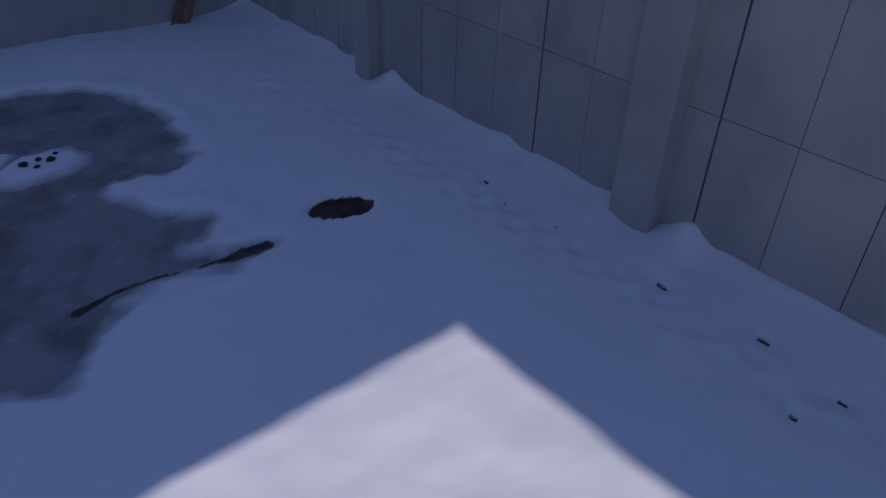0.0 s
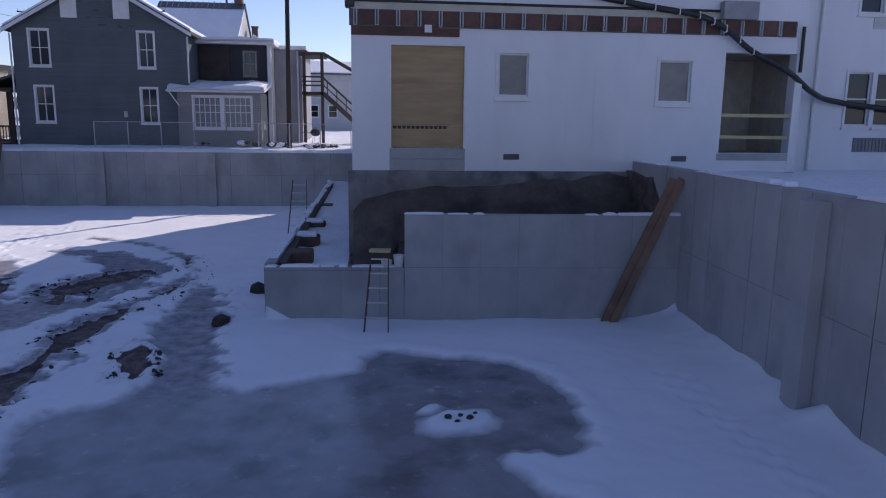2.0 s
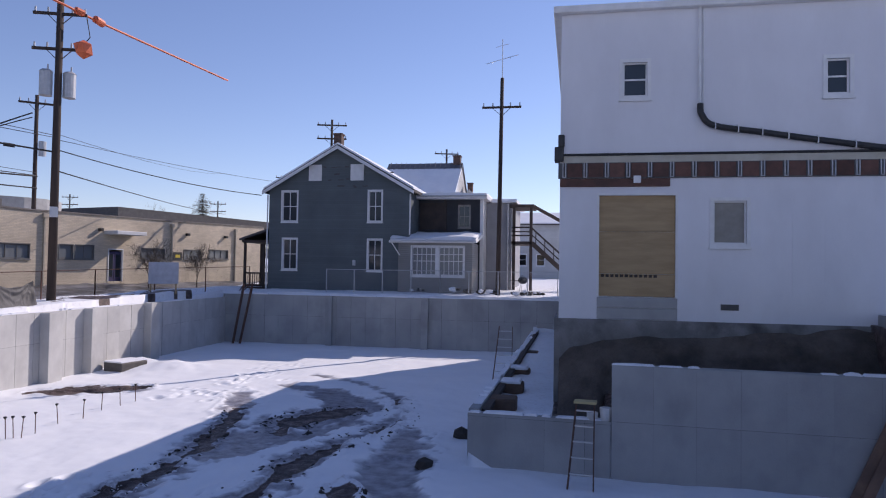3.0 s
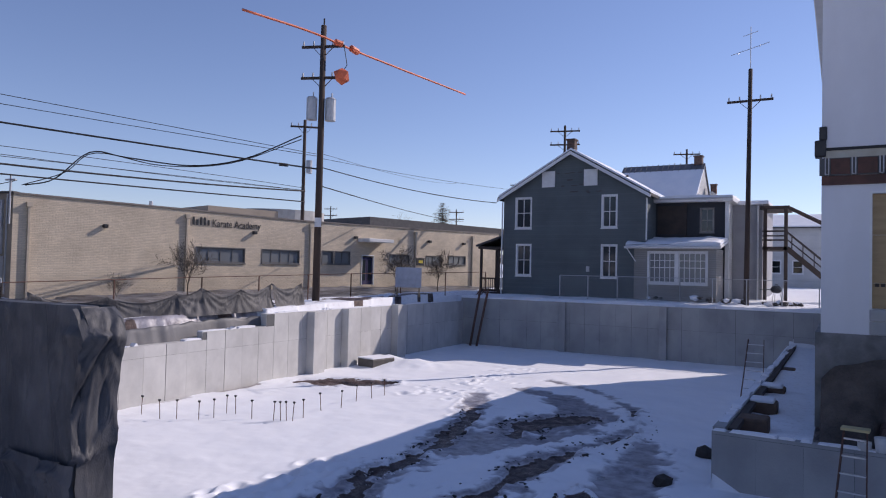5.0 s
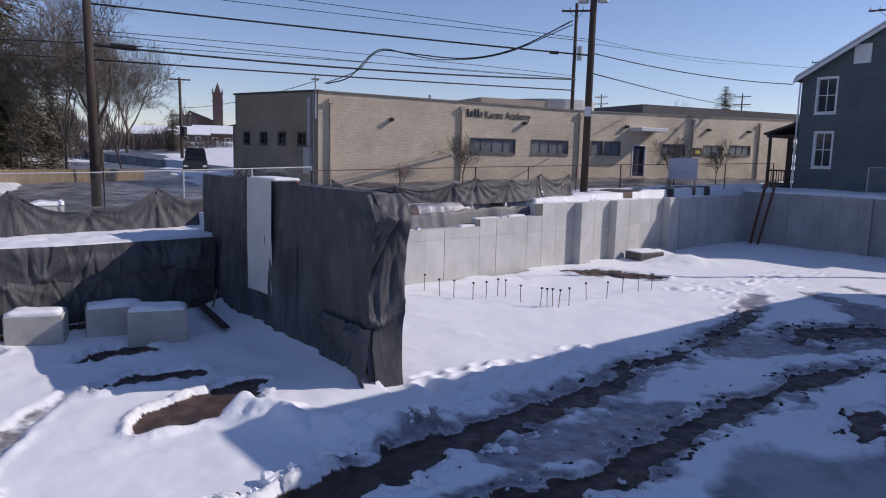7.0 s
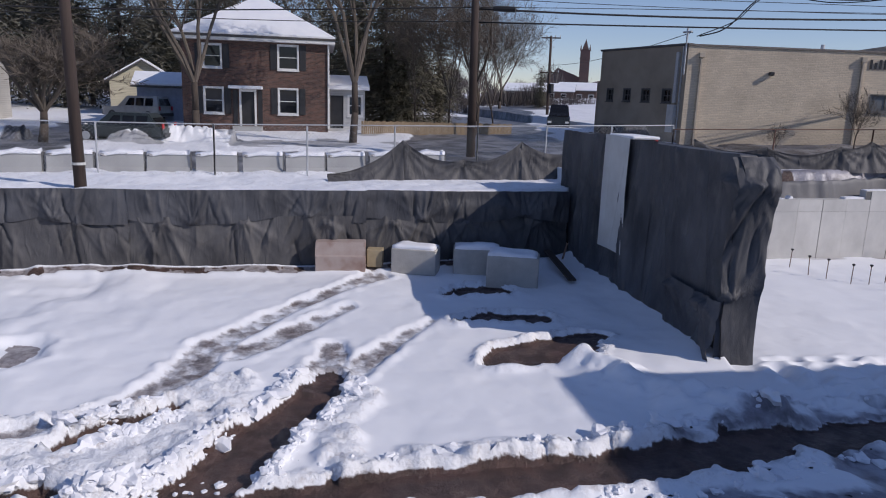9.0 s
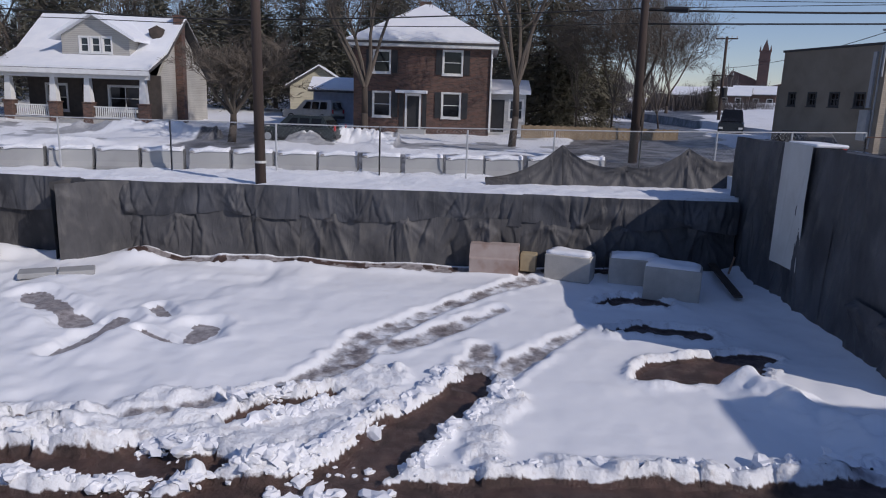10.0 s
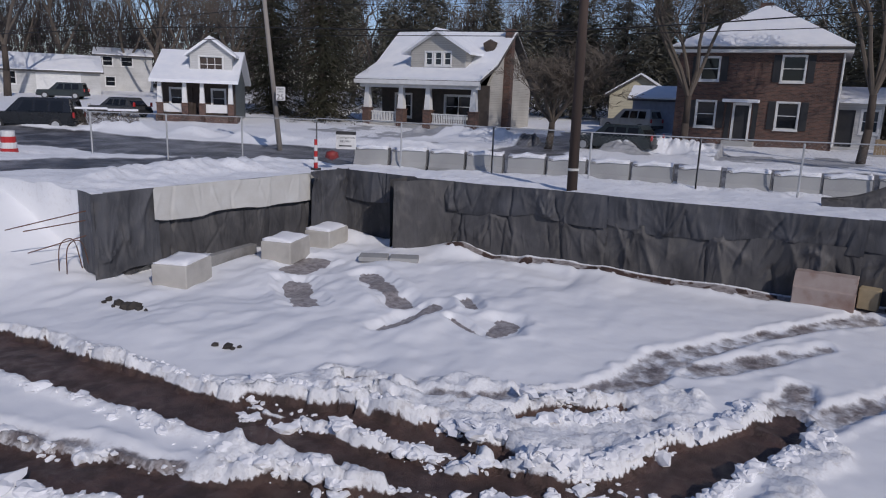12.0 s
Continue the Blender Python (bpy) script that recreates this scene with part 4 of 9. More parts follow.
wall_low = concrete_wall("wall_low", "low grey concrete wall with a ladder against it", (-2.49, y_stub(-2.49)), (0.83, y_stub(0.83)), 1.27, seam=1.2, thick=0.25, gap=0.003)
wall_bench = concrete_wall("wall_bench", "long low concrete wall with timber bracing", (-2.2, 39.6), (-2.49, y_stub(-2.49) + 0.26), 1.32, seam=1.2, thick=0.24)


# ---- walls wrapped in dark insulating cloth ----
def cloth(name, p0, p1, z0, z1, mat, parent, seed, folds=0.05, gather=(), bulge=0.0, cols=None, rows_=26, hem=0.0, label="", pleats=4.2, swag=None, flare=None):
    """A hanging sheet from p0 to p1 (pit on the right hand): hanging pleats, fans of creases from the gathers, a swagged hem."""
    p0, p1 = np.array(p0, float), np.array(p1, float)
    L = float(np.linalg.norm(p1 - p0))
    d = (p1 - p0) / L
    nrm = np.array([d[1], -d[0]])
    H = z1 - z0
    cols = cols or int(L / 0.03)
    U, V = np.meshgrid(np.linspace(0, L, cols + 1), np.linspace(0, 1, rows_ + 1), indexing="ij")
    rp = np.random.RandomState(seed)
    f = folds * (0.6 * vnoise(U * 0.9, V * 0.8, seed + 9) + 0.6 * vnoise(U * 0.6, V * 2.6, seed + 5) + 0.35 * vnoise(U * 2.2, V * 1.6, seed + 1))
    for _ in range(int(L * pleats)):
        u0, sl, w, amp = rp.uniform(0, L), rp.randn() * 0.35, rp.uniform(0.02, 0.09), rp.uniform(0.2, 0.8) * folds
        if rp.rand() < 0.45:
            w, amp = rp.uniform(0.015, 0.03), -amp
        va, vb = rp.uniform(-0.5, 0.5), rp.uniform(0.6, 1.4)
        x = (U - u0 - sl * (1 - V) * H + 0.05 * vnoise(V * 3, V * 0 + u0, seed)) / w
        f = f + amp * np.exp(-np.abs(x) * np.where(x > 0, 1.0, 0.45)) * step(va, va + 0.35, V) * step(vb, vb - 0.3, V)
    for gu, gv, amp in gather:
        for k in range(9):
            th = (k - 4) * 0.27 + rp.uniform(-0.1, 0.1)
            du, dv = U - gu, (gv - V) * H * (1 if gv > 0.5 else -1)
            along = du * math.sin(th) + dv * math.cos(th)
            off = np.abs(du * math.cos(th) - dv * math.sin(th))
            f = f + 1.5 * amp * np.exp(-off / (0.025 + 0.05 * np.clip(along, 0, 2))) * step(0.0, 0.1, along) * np.exp(-np.clip(along, 0, 9) / 0.8)
    f = np.maximum(f + bulge * np.sin(np.pi * np.clip(V, 0, 1)) + 0.9 * folds + 0.04, 0.02)
    zt = z1 + 0.04 * vnoise(U * 0.9, U * 0, seed + 7)
    zb = z0 + hem * vnoise(U * 1.3, U * 0 + 2.2, seed + 8)
    if swag:
        ph = (U / swag[0] + 0.3 * vnoise(U * 0.4, U * 0 + 7.7, seed)) % 1.0
        zb = zb - swag[1] * (1 - (2 * ph - 1) ** 2)
    Z = zb + (zt - zb) * V
    X = p0[0] + d[0] * U + nrm[0] * f
    Y = p0[1] + d[1] * U + nrm[1] * f
    if flare:
        X = X + np.interp(V, flare[0], flare[1]) * step(flare[2], flare[3], U) * (1 + 0.5 * vnoise(V * 9, U * 3, seed + 4))
    vs = np.stack([X, Y, Z], -1).reshape(-1, 3)
    ix = np.arange(vs.shape[0]).reshape(U.shape)
    q = np.stack([ix[:-1, :-1], ix[1:, :-1], ix[1:, 1:], ix[:-1, 1:]], -1).reshape(-1, 4)
    ob = mesh_from(name, vs.tolist(), q.tolist(), mat, True, parent)
    if label:
        ob["label"] = label
    return ob


def wall_core(name, label, p0, p1, z1, thick):
    d = Vector((p1[0] - p0[0], p1[1] - p0[1]))
    ob = part(name, boxes(((0, 0, -0.4), (d.length, thick, z1))), M_CONC)
    ob.matrix_basis = pose(p0[0], p0[1], 0, 0, 0, math.degrees(math.atan2(d.y, d.x)))
    return tagged(ob, label, "wall", kind="structure")


# the long wall along the street
LW0, LW1 = (x_left(-11.4) + 0.75, -11.4), (x_left(7.2), 7.2)
long_wall = wall_core("wall_street", "long low concrete wall hung with dark insulating blankets", (x_left(-11.4), -11.4), LW1, 2.12, 0.35)
long_wall["label"] = "long low concrete wall hung with dark insulating blankets"
lw = thing("insulating_blankets", "dark grey insulating blankets hung in folds over a wall", "blanket")
for a, b, sd in ((-11.3, -5.0, 1), (-5.0, 1.2, 2), (1.2, 7.2, 3)):
    pa, pb = (x_left(a), a), (x_left(b), b)
    cloth("lower_sheet", pa, pb, 0.03, 1.48, M_CLOTH2, lw, sd * 10, 0.14, [(x, 0.92, 0.06) for x in (0.8, 2.9, 5.1)], hem=0.10)
    cloth("upper_sheet", (pa[0] + 0.06, a), (pb[0] + 0.06, b), 1.48, 2.2, M_CLOTH, lw, sd * 10 + 5, 0.12, [(x, 0.02, 0.05) for x in (1.6, 4.6)], hem=0.06, rows_=16, swag=(3.3 + 0.5 * sd, 0.22))

# the short return at its south end, then the recess and the end wall
wall_core("wall_south", "low concrete end wall under dark and white blankets", (-10.95, -15.07), (-19.2, -14.23), 2.1, 0.35)
wall_core("wall_recess", "recessed concrete wall under a dark blanket", (-19.15, -14.4), (-19.1, -11.3), 2.1, 0.3)
ew = thing("insulating_blankets", "dark blankets with a white strip over the low end wall", "blanket")
# heading west puts the pit on the right hand
cloth("lower_sheet", (-10.65, -15.1), (-19.1, -14.23), 0.1, 1.6, M_CLOTH2, ew, 71, 0.09, [(2.0, 1, 0.03), (5, 1, 0.04)], hem=0.2)
cloth("white_strip", (-11.85, -14.75), (-17.35, -14.2), 1.36, 2.2, M_SHEET, ew, 77, 0.05, hem=0.16, rows_=14, label="weathered white blanket")
cloth("end_sheet", (-10.22, -14.99), (-12.05, -14.86), 0.15, 2.2, M_CLOTH, ew, 81, 0.12, [(0.3, 0.2, 0.05)], hem=0.3)
cloth("side_sheet", (-10.62, -15.7), (-10.37, -14.74), 0.15, 2.17, M_CLOTH, ew, 83, 0.08, hem=0.3)
cloth("corner_sheet", (-17.25, -14.14), (-19.0, -13.96), 0.1, 2.24, M_CLOTH, ew, 79, 0.10, [(0.1, 0.95, 0.07), (1.4, 0.9, 0.05)], hem=0.1, pleats=6)
cloth("recess_sheet", (-19.05, -14.3), (-19.0, -11.1), 0.05, 2.2, M_CLOTH2, ew, 85, 0.09, [(0.3, 0.95, 0.06), (2.6, 0.7, 0.04)], hem=0.05)
cloth("recess_flap", (-18.93, -14.2), (-18.88, -11.1), 1.45, 2.24, M_CLOTH, ew, 86, 0.08, hem=0.08, rows_=14, swag=(3.1, 0.2))
cloth("return_sheet", (-19.1, -11.25), (-17.75, -11.2), 0.02, 2.2, M_CLOTH2, ew, 88, 0.12)
cloth("return_side", (-17.72, -11.25), (-18.9, -9.75), 0.02, 2.2, M_CLOTH2, ew, 93, 0.08, [(0.05, 0.9, 0.04)], pleats=3)
part("stub", boxes(((-19.4, -11.2, 0), (-18.4, -10.9, 2.1))), M_CONC, ew)

# the tall wall that stands out into the pit
sw = wall_core("wall_spur", "tall concrete wall wrapped in black insulating blanket", (-20.6, 7.55), (-11.65, 7.55), 3.84, 0.3)
sp = thing("insulating_blankets", "black blankets wrapped round the end of a tall wall", "blanket")
cloth("wrap_front", (-20.5, 7.5), (-14.6, 7.5), 0.1, 3.95, M_CLOTH, sp, 101, 0.14, hem=0.1, rows_=40)
cloth("wrap_corner", (-14.7, 7.46), (-11.32, 7.46), 0.05, 3.93, M_CLOTH, sp, 105, 0.14, [(3.1, 0.9, 0.07), (1.2, 1.0, 0.03)], hem=0.1, rows_=48, flare=([0, 0.3, 0.6, 0.78, 0.88, 0.95, 1.0], [0.12, 0.0, 0.02, 0.1, 0.2, 0.1, -0.1], 2.3, 3.6))
cloth("wrap_skirt", (-13.3, 7.38), (-11.2, 7.34), -0.1, 1.25, M_CLOTH, sp, 109, 0.16, [(0.2, 0.95, 0.07), (1.5, 0.95, 0.07)], hem=0.1, rows_=30, pleats=5)
cloth("wrap_end", (-11.5, 7.22), (-11.44, 8.0), 0.0, 3.9, M_CLOTH, sp, 113, 0.13, [(0.3, 0.9, 0.08), (0.2, 0.32, 0.08)], cols=24, rows_=60, pleats=9, flare=([0, 0.3, 0.6, 0.78, 0.88, 0.95, 1.0], [0.12, 0.0, 0.02, 0.1, 0.2, 0.1, -0.1], -1, -0.5))
cloth("wrap_back", (-11.42, 7.95), (-20.5, 7.95), 0.1, 3.9, M_CLOTH, sp, 117, 0.06, flare=([0, 0.3, 0.6, 0.78, 0.88, 0.95, 1.0], [0.12, 0.0, 0.02, 0.1, 0.2, 0.1, -0.1], 1.3, 0.0))
part("wrap_top", boxes(((-20.5, 7.44, 3.80), (-11.8, 7.98, 3.90)), bevel=0.04), M_CLOTH, sp)
cloth("white_strip", (-17.2, 7.30), (-15.75, 7.30), 1.15, 3.98, M_SHEET, sp, 121, 0.04, hem=0.35, rows_=30, label="pale strip of reflective sheet")
part("strip_top", boxes(((-17.2, 7.3, 3.94), (-15.75, 8.0, 4.02)), bevel=0.035), M_SNOW, sp, "snow on the wall top")


# ---- buildings ----
def polar(az, d):
    return (-d * math.sin(radians(az)), d * math.cos(radians(az)))


def facade(x0, x1, z0, z1, holes, thick=0.25, m=None, top=None, bm=None):
    """A wall in the plane y = 0 (inside towards +y) with openings that go through, as one closed mesh."""
    xs = sorted({x0, x1, *[v for h in holes for v in h[:2]]})
    zs = sorted({z0, z1, *[v for h in holes for v in h[2:4]]})
    bm = bm or bmesh.new()
    nx, nz = len(xs) - 1, len(zs) - 1
    solid = [[not any(h[0] <= xs[i] + 1e-5 and h[1] >= xs[i + 1] - 1e-5 and h[2] <= zs[j] + 1e-5 and h[3] >= zs[j + 1] - 1e-5 for h in holes) for j in range(nz)] for i in range(nx)]
    cache = {}

    def v(i, j, k):
        if (i, j, k) not in cache:
            p = Vector((xs[i], thick * k, zs[j]))
            cache[(i, j, k)] = bm.verts.new(p if m is None else m @ p)
        return cache[(i, j, k)]

    def is_solid(i, j):
        return 0 <= i < nx and 0 <= j < nz and solid[i][j]

    for i in range(nx):
        for j in range(nz):
            if not solid[i][j]:
                continue
            bm.faces.new((v(i, j, 0), v(i + 1, j, 0), v(i + 1, j + 1, 0), v(i, j + 1, 0)))
            bm.faces.new((v(i, j, 1), v(i, j + 1, 1), v(i + 1, j + 1, 1), v(i + 1, j, 1)))
            for (di, dj), (a, b) in {(-1, 0): ((i, j), (i, j + 1)), (1, 0): ((i + 1, j), (i + 1, j + 1)), (0, -1): ((i, j), (i + 1, j)), (0, 1): ((i, j + 1), (i + 1, j + 1))}.items():
                if not is_solid(i + di, j + dj):
                    bm.faces.new((v(*a, 0), v(*b, 0), v(*b, 1), v(*a, 1)))
    return bm


def window(parent, hole, m=None, trim=0.10, glass=M_GLASS, frame_mat=M_TRIM, mid=True, cols=1, sill=True, deep=0.10):
    """A framed window in an opening of a facade: casing, sash with bars, sill and a recessed pane."""
    x0, x1, z0, z1 = hole
    base = m or Matrix.Identity(4)
    t, w = trim, 0.045
    fr = part("window", facade(x0 - t, x1 + t, z0 - t, z1 + t, [(x0 + 0.02, x1 - 0.02, z0 + 0.02, z1 - 0.02)], 0.09, base @ Matrix.Translation((0, -0.03, 0))), frame_mat, parent)
    xs = [x0 + 0.02 + (x1 - x0 - 0.04) * i / cols for i in range(cols + 1)]
    zs = [z0 + 0.02, (z0 + z1) / 2, z1 - 0.02] if mid else [z0 + 0.02, z1 - 0.02]
    panes = [(xs[i] + (w if i == 0 else w / 2), xs[i + 1] - (w if i == cols - 1 else w / 2), zs[j] + (w if j == 0 else w / 2), zs[j + 1] - (w if j == len(zs) - 2 else w / 2)) for i in range(cols) for j in range(len(zs) - 1)]
    part("sash", facade(x0 + 0.021, x1 - 0.021, z0 + 0.021, z1 - 0.021, panes, 0.035, base @ Matrix.Translation((0, 0.062, 0))), frame_mat, fr)
    part("pane", boxes(((x0 + 0.02, deep, z0 + 0.02), (x1 - 0.02, deep + 0.015, z1 - 0.02)), m=m), glass, fr)
    if sill:
        part("sill", boxes(((x0 - t - 0.03, -0.08, z0 - t - 0.05), (x1 + t + 0.03, 0.02, z0 - t)), m=m), frame_mat, fr)
    return fr


# the white building beside the pit
wb = thing("white_building", "white painted two-storey building with a boarded-up doorway", "building", at=(-0.45, 20, 0))
WX = 13.3
wb_holes = [(1.09, 3.17, 3.98, 6.83), (4.12, 5.02, 5.46, 6.68), (8.85, 9.86, 5.36, 6.58), (10.86, 13.05, 3.92, 6.83), (1.70, 2.40, 9.58, 10.58), (6.98, 7.58, 9.5, 10.48), (8.93, 9.66, 8.88, 10.42), (10.93, 11.68, 8.85, 10.42)]
part("wall", facade(0, WX, 3.35, 12.0, wb_holes, 0.35), M_WHITE, wb)
part("wall", boxes(((0, 0.35, 3.35), (0.35, 22.2, 12.0)), ((0.35, 21.85, 3.35), (WX, 22.2, 12.0))), M_WHITE, wb)
part("roof", boxes(((0.3, 0.3, 11.9), (WX, 22.0, 12.05))), M_ROOFS, wb)
part("cornice", boxes(((-0.22, -0.22, 12.0), (WX, 0.4, 12.2)), ((-0.22, 0.4, 12.0), (0.2, 22.3, 12.2)), bevel=0.03), M_TRIM, wb)
part("foundation", facade(-0.12, WX, -0.3, 3.352, [], 0.4, Matrix.Translation((0, -0.06, 0))), M_FOUND, wb, "rough dirty foundation wall bared by digging")
part("foundation", boxes(((-0.12, 0.34, -0.3), (0.3, 22.2, 3.35))), M_FOUND, wb)
for h in wb_holes[1:3]:
    window(wb, h, None, 0.07, M_BLIND, M_TRIM, mid=False)
for h in wb_holes[4:]:
    window(wb, h, None, 0.08, M_GLASS, M_TRIM)
for z0, z1, o in ((4.628, 5.8, 0.002), (5.808, 6.83, 0), (4.0, 4.62, 0)):
    bd = part("plywood_sheet", boxes(((1.09, 0.10, z0), (3.17, 0.13 + o, z1))), M_PLY, wb, "weathered plywood boarding")
part("boarding_frame", boxes(((1.04, -0.02, 3.98), (1.1, 0.1, 6.88)), ((3.16, -0.02, 3.98), (3.22, 0.1, 6.88)), ((1.1, -0.02, 6.82), (3.16, 0.1, 6.88))), M_TRIM, wb)
for i in range(12):
    part("mark", boxes(((1.16 + i * 0.13, 0.094, 4.53), (1.16 + i * 0.13 + 0.09, 0.099, 4.61))), M_WOODD, bd)
part("doorway_sill", boxes(((1.05, -0.03, 3.36), (3.21, 0.02, 3.68)), ((1.05, -0.045, 3.69), (3.21, 0.05, 3.97)), bevel=0.015), M_CONC, wb, "grey concrete threshold")
# band where a roof was torn away: brick with joist hangers
band = part("band", boxes(((-0.05, -0.05, 7.30), (12.95, -0.002, 7.74))), M_JOINT, wb, "torn-open band of brick and joist ends")
for i in range(22):
    x = 0.12 + i * 0.585
    part("joist_pocket", boxes(((x + 0.08, -0.075, 7.33), (x + 0.5, -0.051, 7.72)), bevel=0.01), M_BRICKED, band)
    part("hanger", boxes(((x - 0.05, -0.12, 7.31), (x - 0.025, -0.052, 7.73)), ((x + 0.025, -0.12, 7.31), (x + 0.05, -0.052, 7.73)), ((x - 0.05, -0.12, 7.31), (x + 0.05, -0.1, 7.33))), M_GALV, band)
part("lower_brick", boxes(((0.0, -0.06, 7.06), (3.0, -0.003, 7.29)), bevel=0.01), M_BRICKED, wb)
part("scar", boxes(((0.05, -0.03, 7.745), (10.6, -0.003, 7.93))), material("old_plaster", (0.52, 0.50, 0.42), (0.42, 0.38, 0.30), rough=0.9, scale=1.5, bump=0.4), wb)
part("flashing", boxes(((0.0, -0.07, 7.94), (10.7, -0.002, 8.0))), M_WIRE, wb)
part("corner_flashing", boxes(((-0.16, -0.12, 7.78), (0.10, 0.25, 8.2)), ((-0.06, -0.09, 8.2), (0.12, 0.2, 8.55)), bevel=0.03), M_BLACK, wb)
part("bracket_box", boxes(((2.02, -0.1, 7.16), (2.22, -0.05, 7.36))), M_TRIM, wb)
part("vent", boxes(((4.34, -0.03, 3.68), (4.8, 0.0, 3.84)), *[((4.36, -0.045, 3.70 + 0.03 * i), (4.78, -0.03, 3.715 + 0.03 * i)) for i in range(5)]), M_JOINT, wb)
part("vent", boxes(((9.4, -0.03, 3.66), (9.86, 0.0, 3.82))), M_JOINT, wb)
part("service_box", boxes(((10.55, -0.3, 7.72), (11.6, 0.0, 8.22)), bevel=0.02), material("grey_box", (0.30, 0.30, 0.31), rough=0.6), wb)
part("downpipe", rods(((3.76, -0.06, 9.2), (3.76, -0.06, 12.0), 0.045), ((3.86, -0.05, 9.2), (3.86, -0.05, 12.0), 0.02)), M_TRIM, wb)
part("corner_pipe", rods(((13.16, -0.07, 6.3), (13.16, -0.07, 7.6), 0.05)), M_BLACK, wb)
part("corner_post", boxes(((13.05, -0.03, 3.4), (13.28, -0.002, 7.3))), M_TRIM, wb)
part("panel_scar", boxes(((6.15, -0.012, 4.1), (6.2, -0.002, 6.3)), ((6.2, -0.012, 4.1), (7.0, -0.002, 4.14)), ((6.95, -0.012, 4.14), (7.0, -0.002, 6.3))), M_WHITE, wb)
# the open doorway with a room behind and two safety rails
part("room", boxes(((10.6, 2.6, 3.9), (13.3, 2.7, 7.0)), ((10.5, 0.36, 3.9), (10.6, 2.7, 7.0)), ((13.2, 0.36, 3.9), (13.3, 2.7, 7.0)), ((10.5, 0.35, 3.7), (13.3, 2.7, 3.9)), ((10.5, 0.36, 6.85), (13.3, 2.7, 7.0))), material("room_plaster", (0.45, 0.42, 0.36), (0.36, 0.33, 0.28), rough=0.9), wb)
part("inner_door", boxes(((10.85, 2.53, 3.9), (11.65, 2.6, 6.2)), bevel=0.01), M_WOOD, wb, "brown inner door")
part("rail", boxes(((10.86, 0.05, 4.98), (13.05, 0.09, 5.08))), M_YELLOW, wb, "bare timber safety rail")
part("rail", boxes(((10.86, 0.05, 4.34), (13.05, 0.09, 4.44))), M_YELLOW, wb)
part("threshold", boxes(((10.8, -0.02, 3.7), (13.1, 0.3, 3.91))), M_CONC, wb)

# the taller wing that follows
wing = thing("white_wing", "taller white wing with paired windows and wall vents", "building", at=(12.86, 21.0, 0))
wing_holes = [(2.15, 3.0, 4.76, 6.45), (3.12, 3.95, 4.76, 6.45), (7.6, 8.4, 4.8, 6.45), (8.52, 9.3, 4.8, 6.45), (2.3, 3.1, 8.2, 9.9), (7.6, 8.4, 8.2, 9.9)]
part("wall", facade(0, 22, 3.2, 12.0, wing_holes, 0.35), M_WHITE, wing)
part("wall", boxes(((0, 0.35, 3.2), (0.35, 18, 12.0)), ((0.35, 17.6, 3.2), (22, 18, 12.0)), ((21.65, 0.35, 3.2), (22, 17.6, 12.0))), M_WHITE, wing)
part("upper_storey", boxes(((4.25, 0.0, 12.0), (22, 18, 15.8))), M_WHITE, wing)
part("parapet", boxes(((0, 0, 12.0), (4.25, 18, 13.13))), M_WHITE, wing)
for h in wing_holes:
    window(wing, h, None, 0.06, M_GLASS, M_TRIM)
for x in (2.55, 8.0):
    part("wall_vent", boxes(((x, -0.04, 3.95), (x + 1.25, 0.0, 4.4)), *[((x + 0.05 + 0.12 * i, -0.06, 3.98), (x + 0.12 + 0.12 * i, -0.04, 4.37)) for i in range(10)]), material("vent_grey", (0.22, 0.22, 0.23), rough=0.6), wing)
part("vent_panel", boxes(((2.8, -0.03, 7.75), (3.9, 0.0, 8.1))), M_GALV, wing)
part("downpipe", rods(((1.05, -0.06, 3.3), (1.05, -0.06, 12.0), 0.05)), M_TRIM, wing)


def tube(name, pts, r, mat, parent=None, k=8, n=8):
    """A hose or cable through a few points."""
    ln = [Vector(p) for p in smooth_line(pts, k)]
    bm = bmesh.new()
    rings = []
    for i, p in enumerate(ln):
        d = (ln[min(i + 1, len(ln) - 1)] - ln[max(i - 1, 0)]).normalized()
        a = Vector((0, 0, 1)) if abs(d.z) < 0.95 else Vector((1, 0, 0))
        s = d.cross(a).normalized()
        u = s.cross(d)
        rings.append([bm.verts.new(p + (s * math.cos(2 * math.pi * j / n) + u * math.sin(2 * math.pi * j / n)) * r) for j in range(n)])
    for a, b in zip(rings[:-1], rings[1:]):
        for j in range(n):
            bm.faces.new((a[j], a[(j + 1) % n], b[(j + 1) % n], b[j]))
    bm.faces.new(rings[0][::-1])
    bm.faces.new(rings[-1])
    return part(name, bm, mat, parent, smooth=True)


HOSE = [(3.32, 19.9, 9.32), (3.36, 19.87, 9.0), (3.7, 19.87, 8.7), (4.9, 19.88, 8.5), (6.28, 19.88, 8.27), (8.1, 19.88, 8.0), (9.4, 19.8, 7.8), (10.2, 19.75, 7.45), (11.1, 19.8, 6.85), (12.3, 19.85, 6.3), (13.4, 20.3, 5.75), (14.6, 20.8, 5.5), (17.5, 20.85, 5.2), (20.3, 20.85, 4.95), (22.0, 20.85, 4.7)]
hose = tube("black_hose", HOSE, 0.085, M_BLACK)
tagged(hose, "thick black hose strapped across the white walls", "hose")
for i, p in enumerate(smooth_line(HOSE[2:9], 2)[::1]):
    part("strap", boxes(((p[0] - 0.012, p[1] - 0.1, p[2] - 0.1), (p[0] + 0.012, p[1] + 0.1, p[2] + 0.11))), M_TRIM, hose)


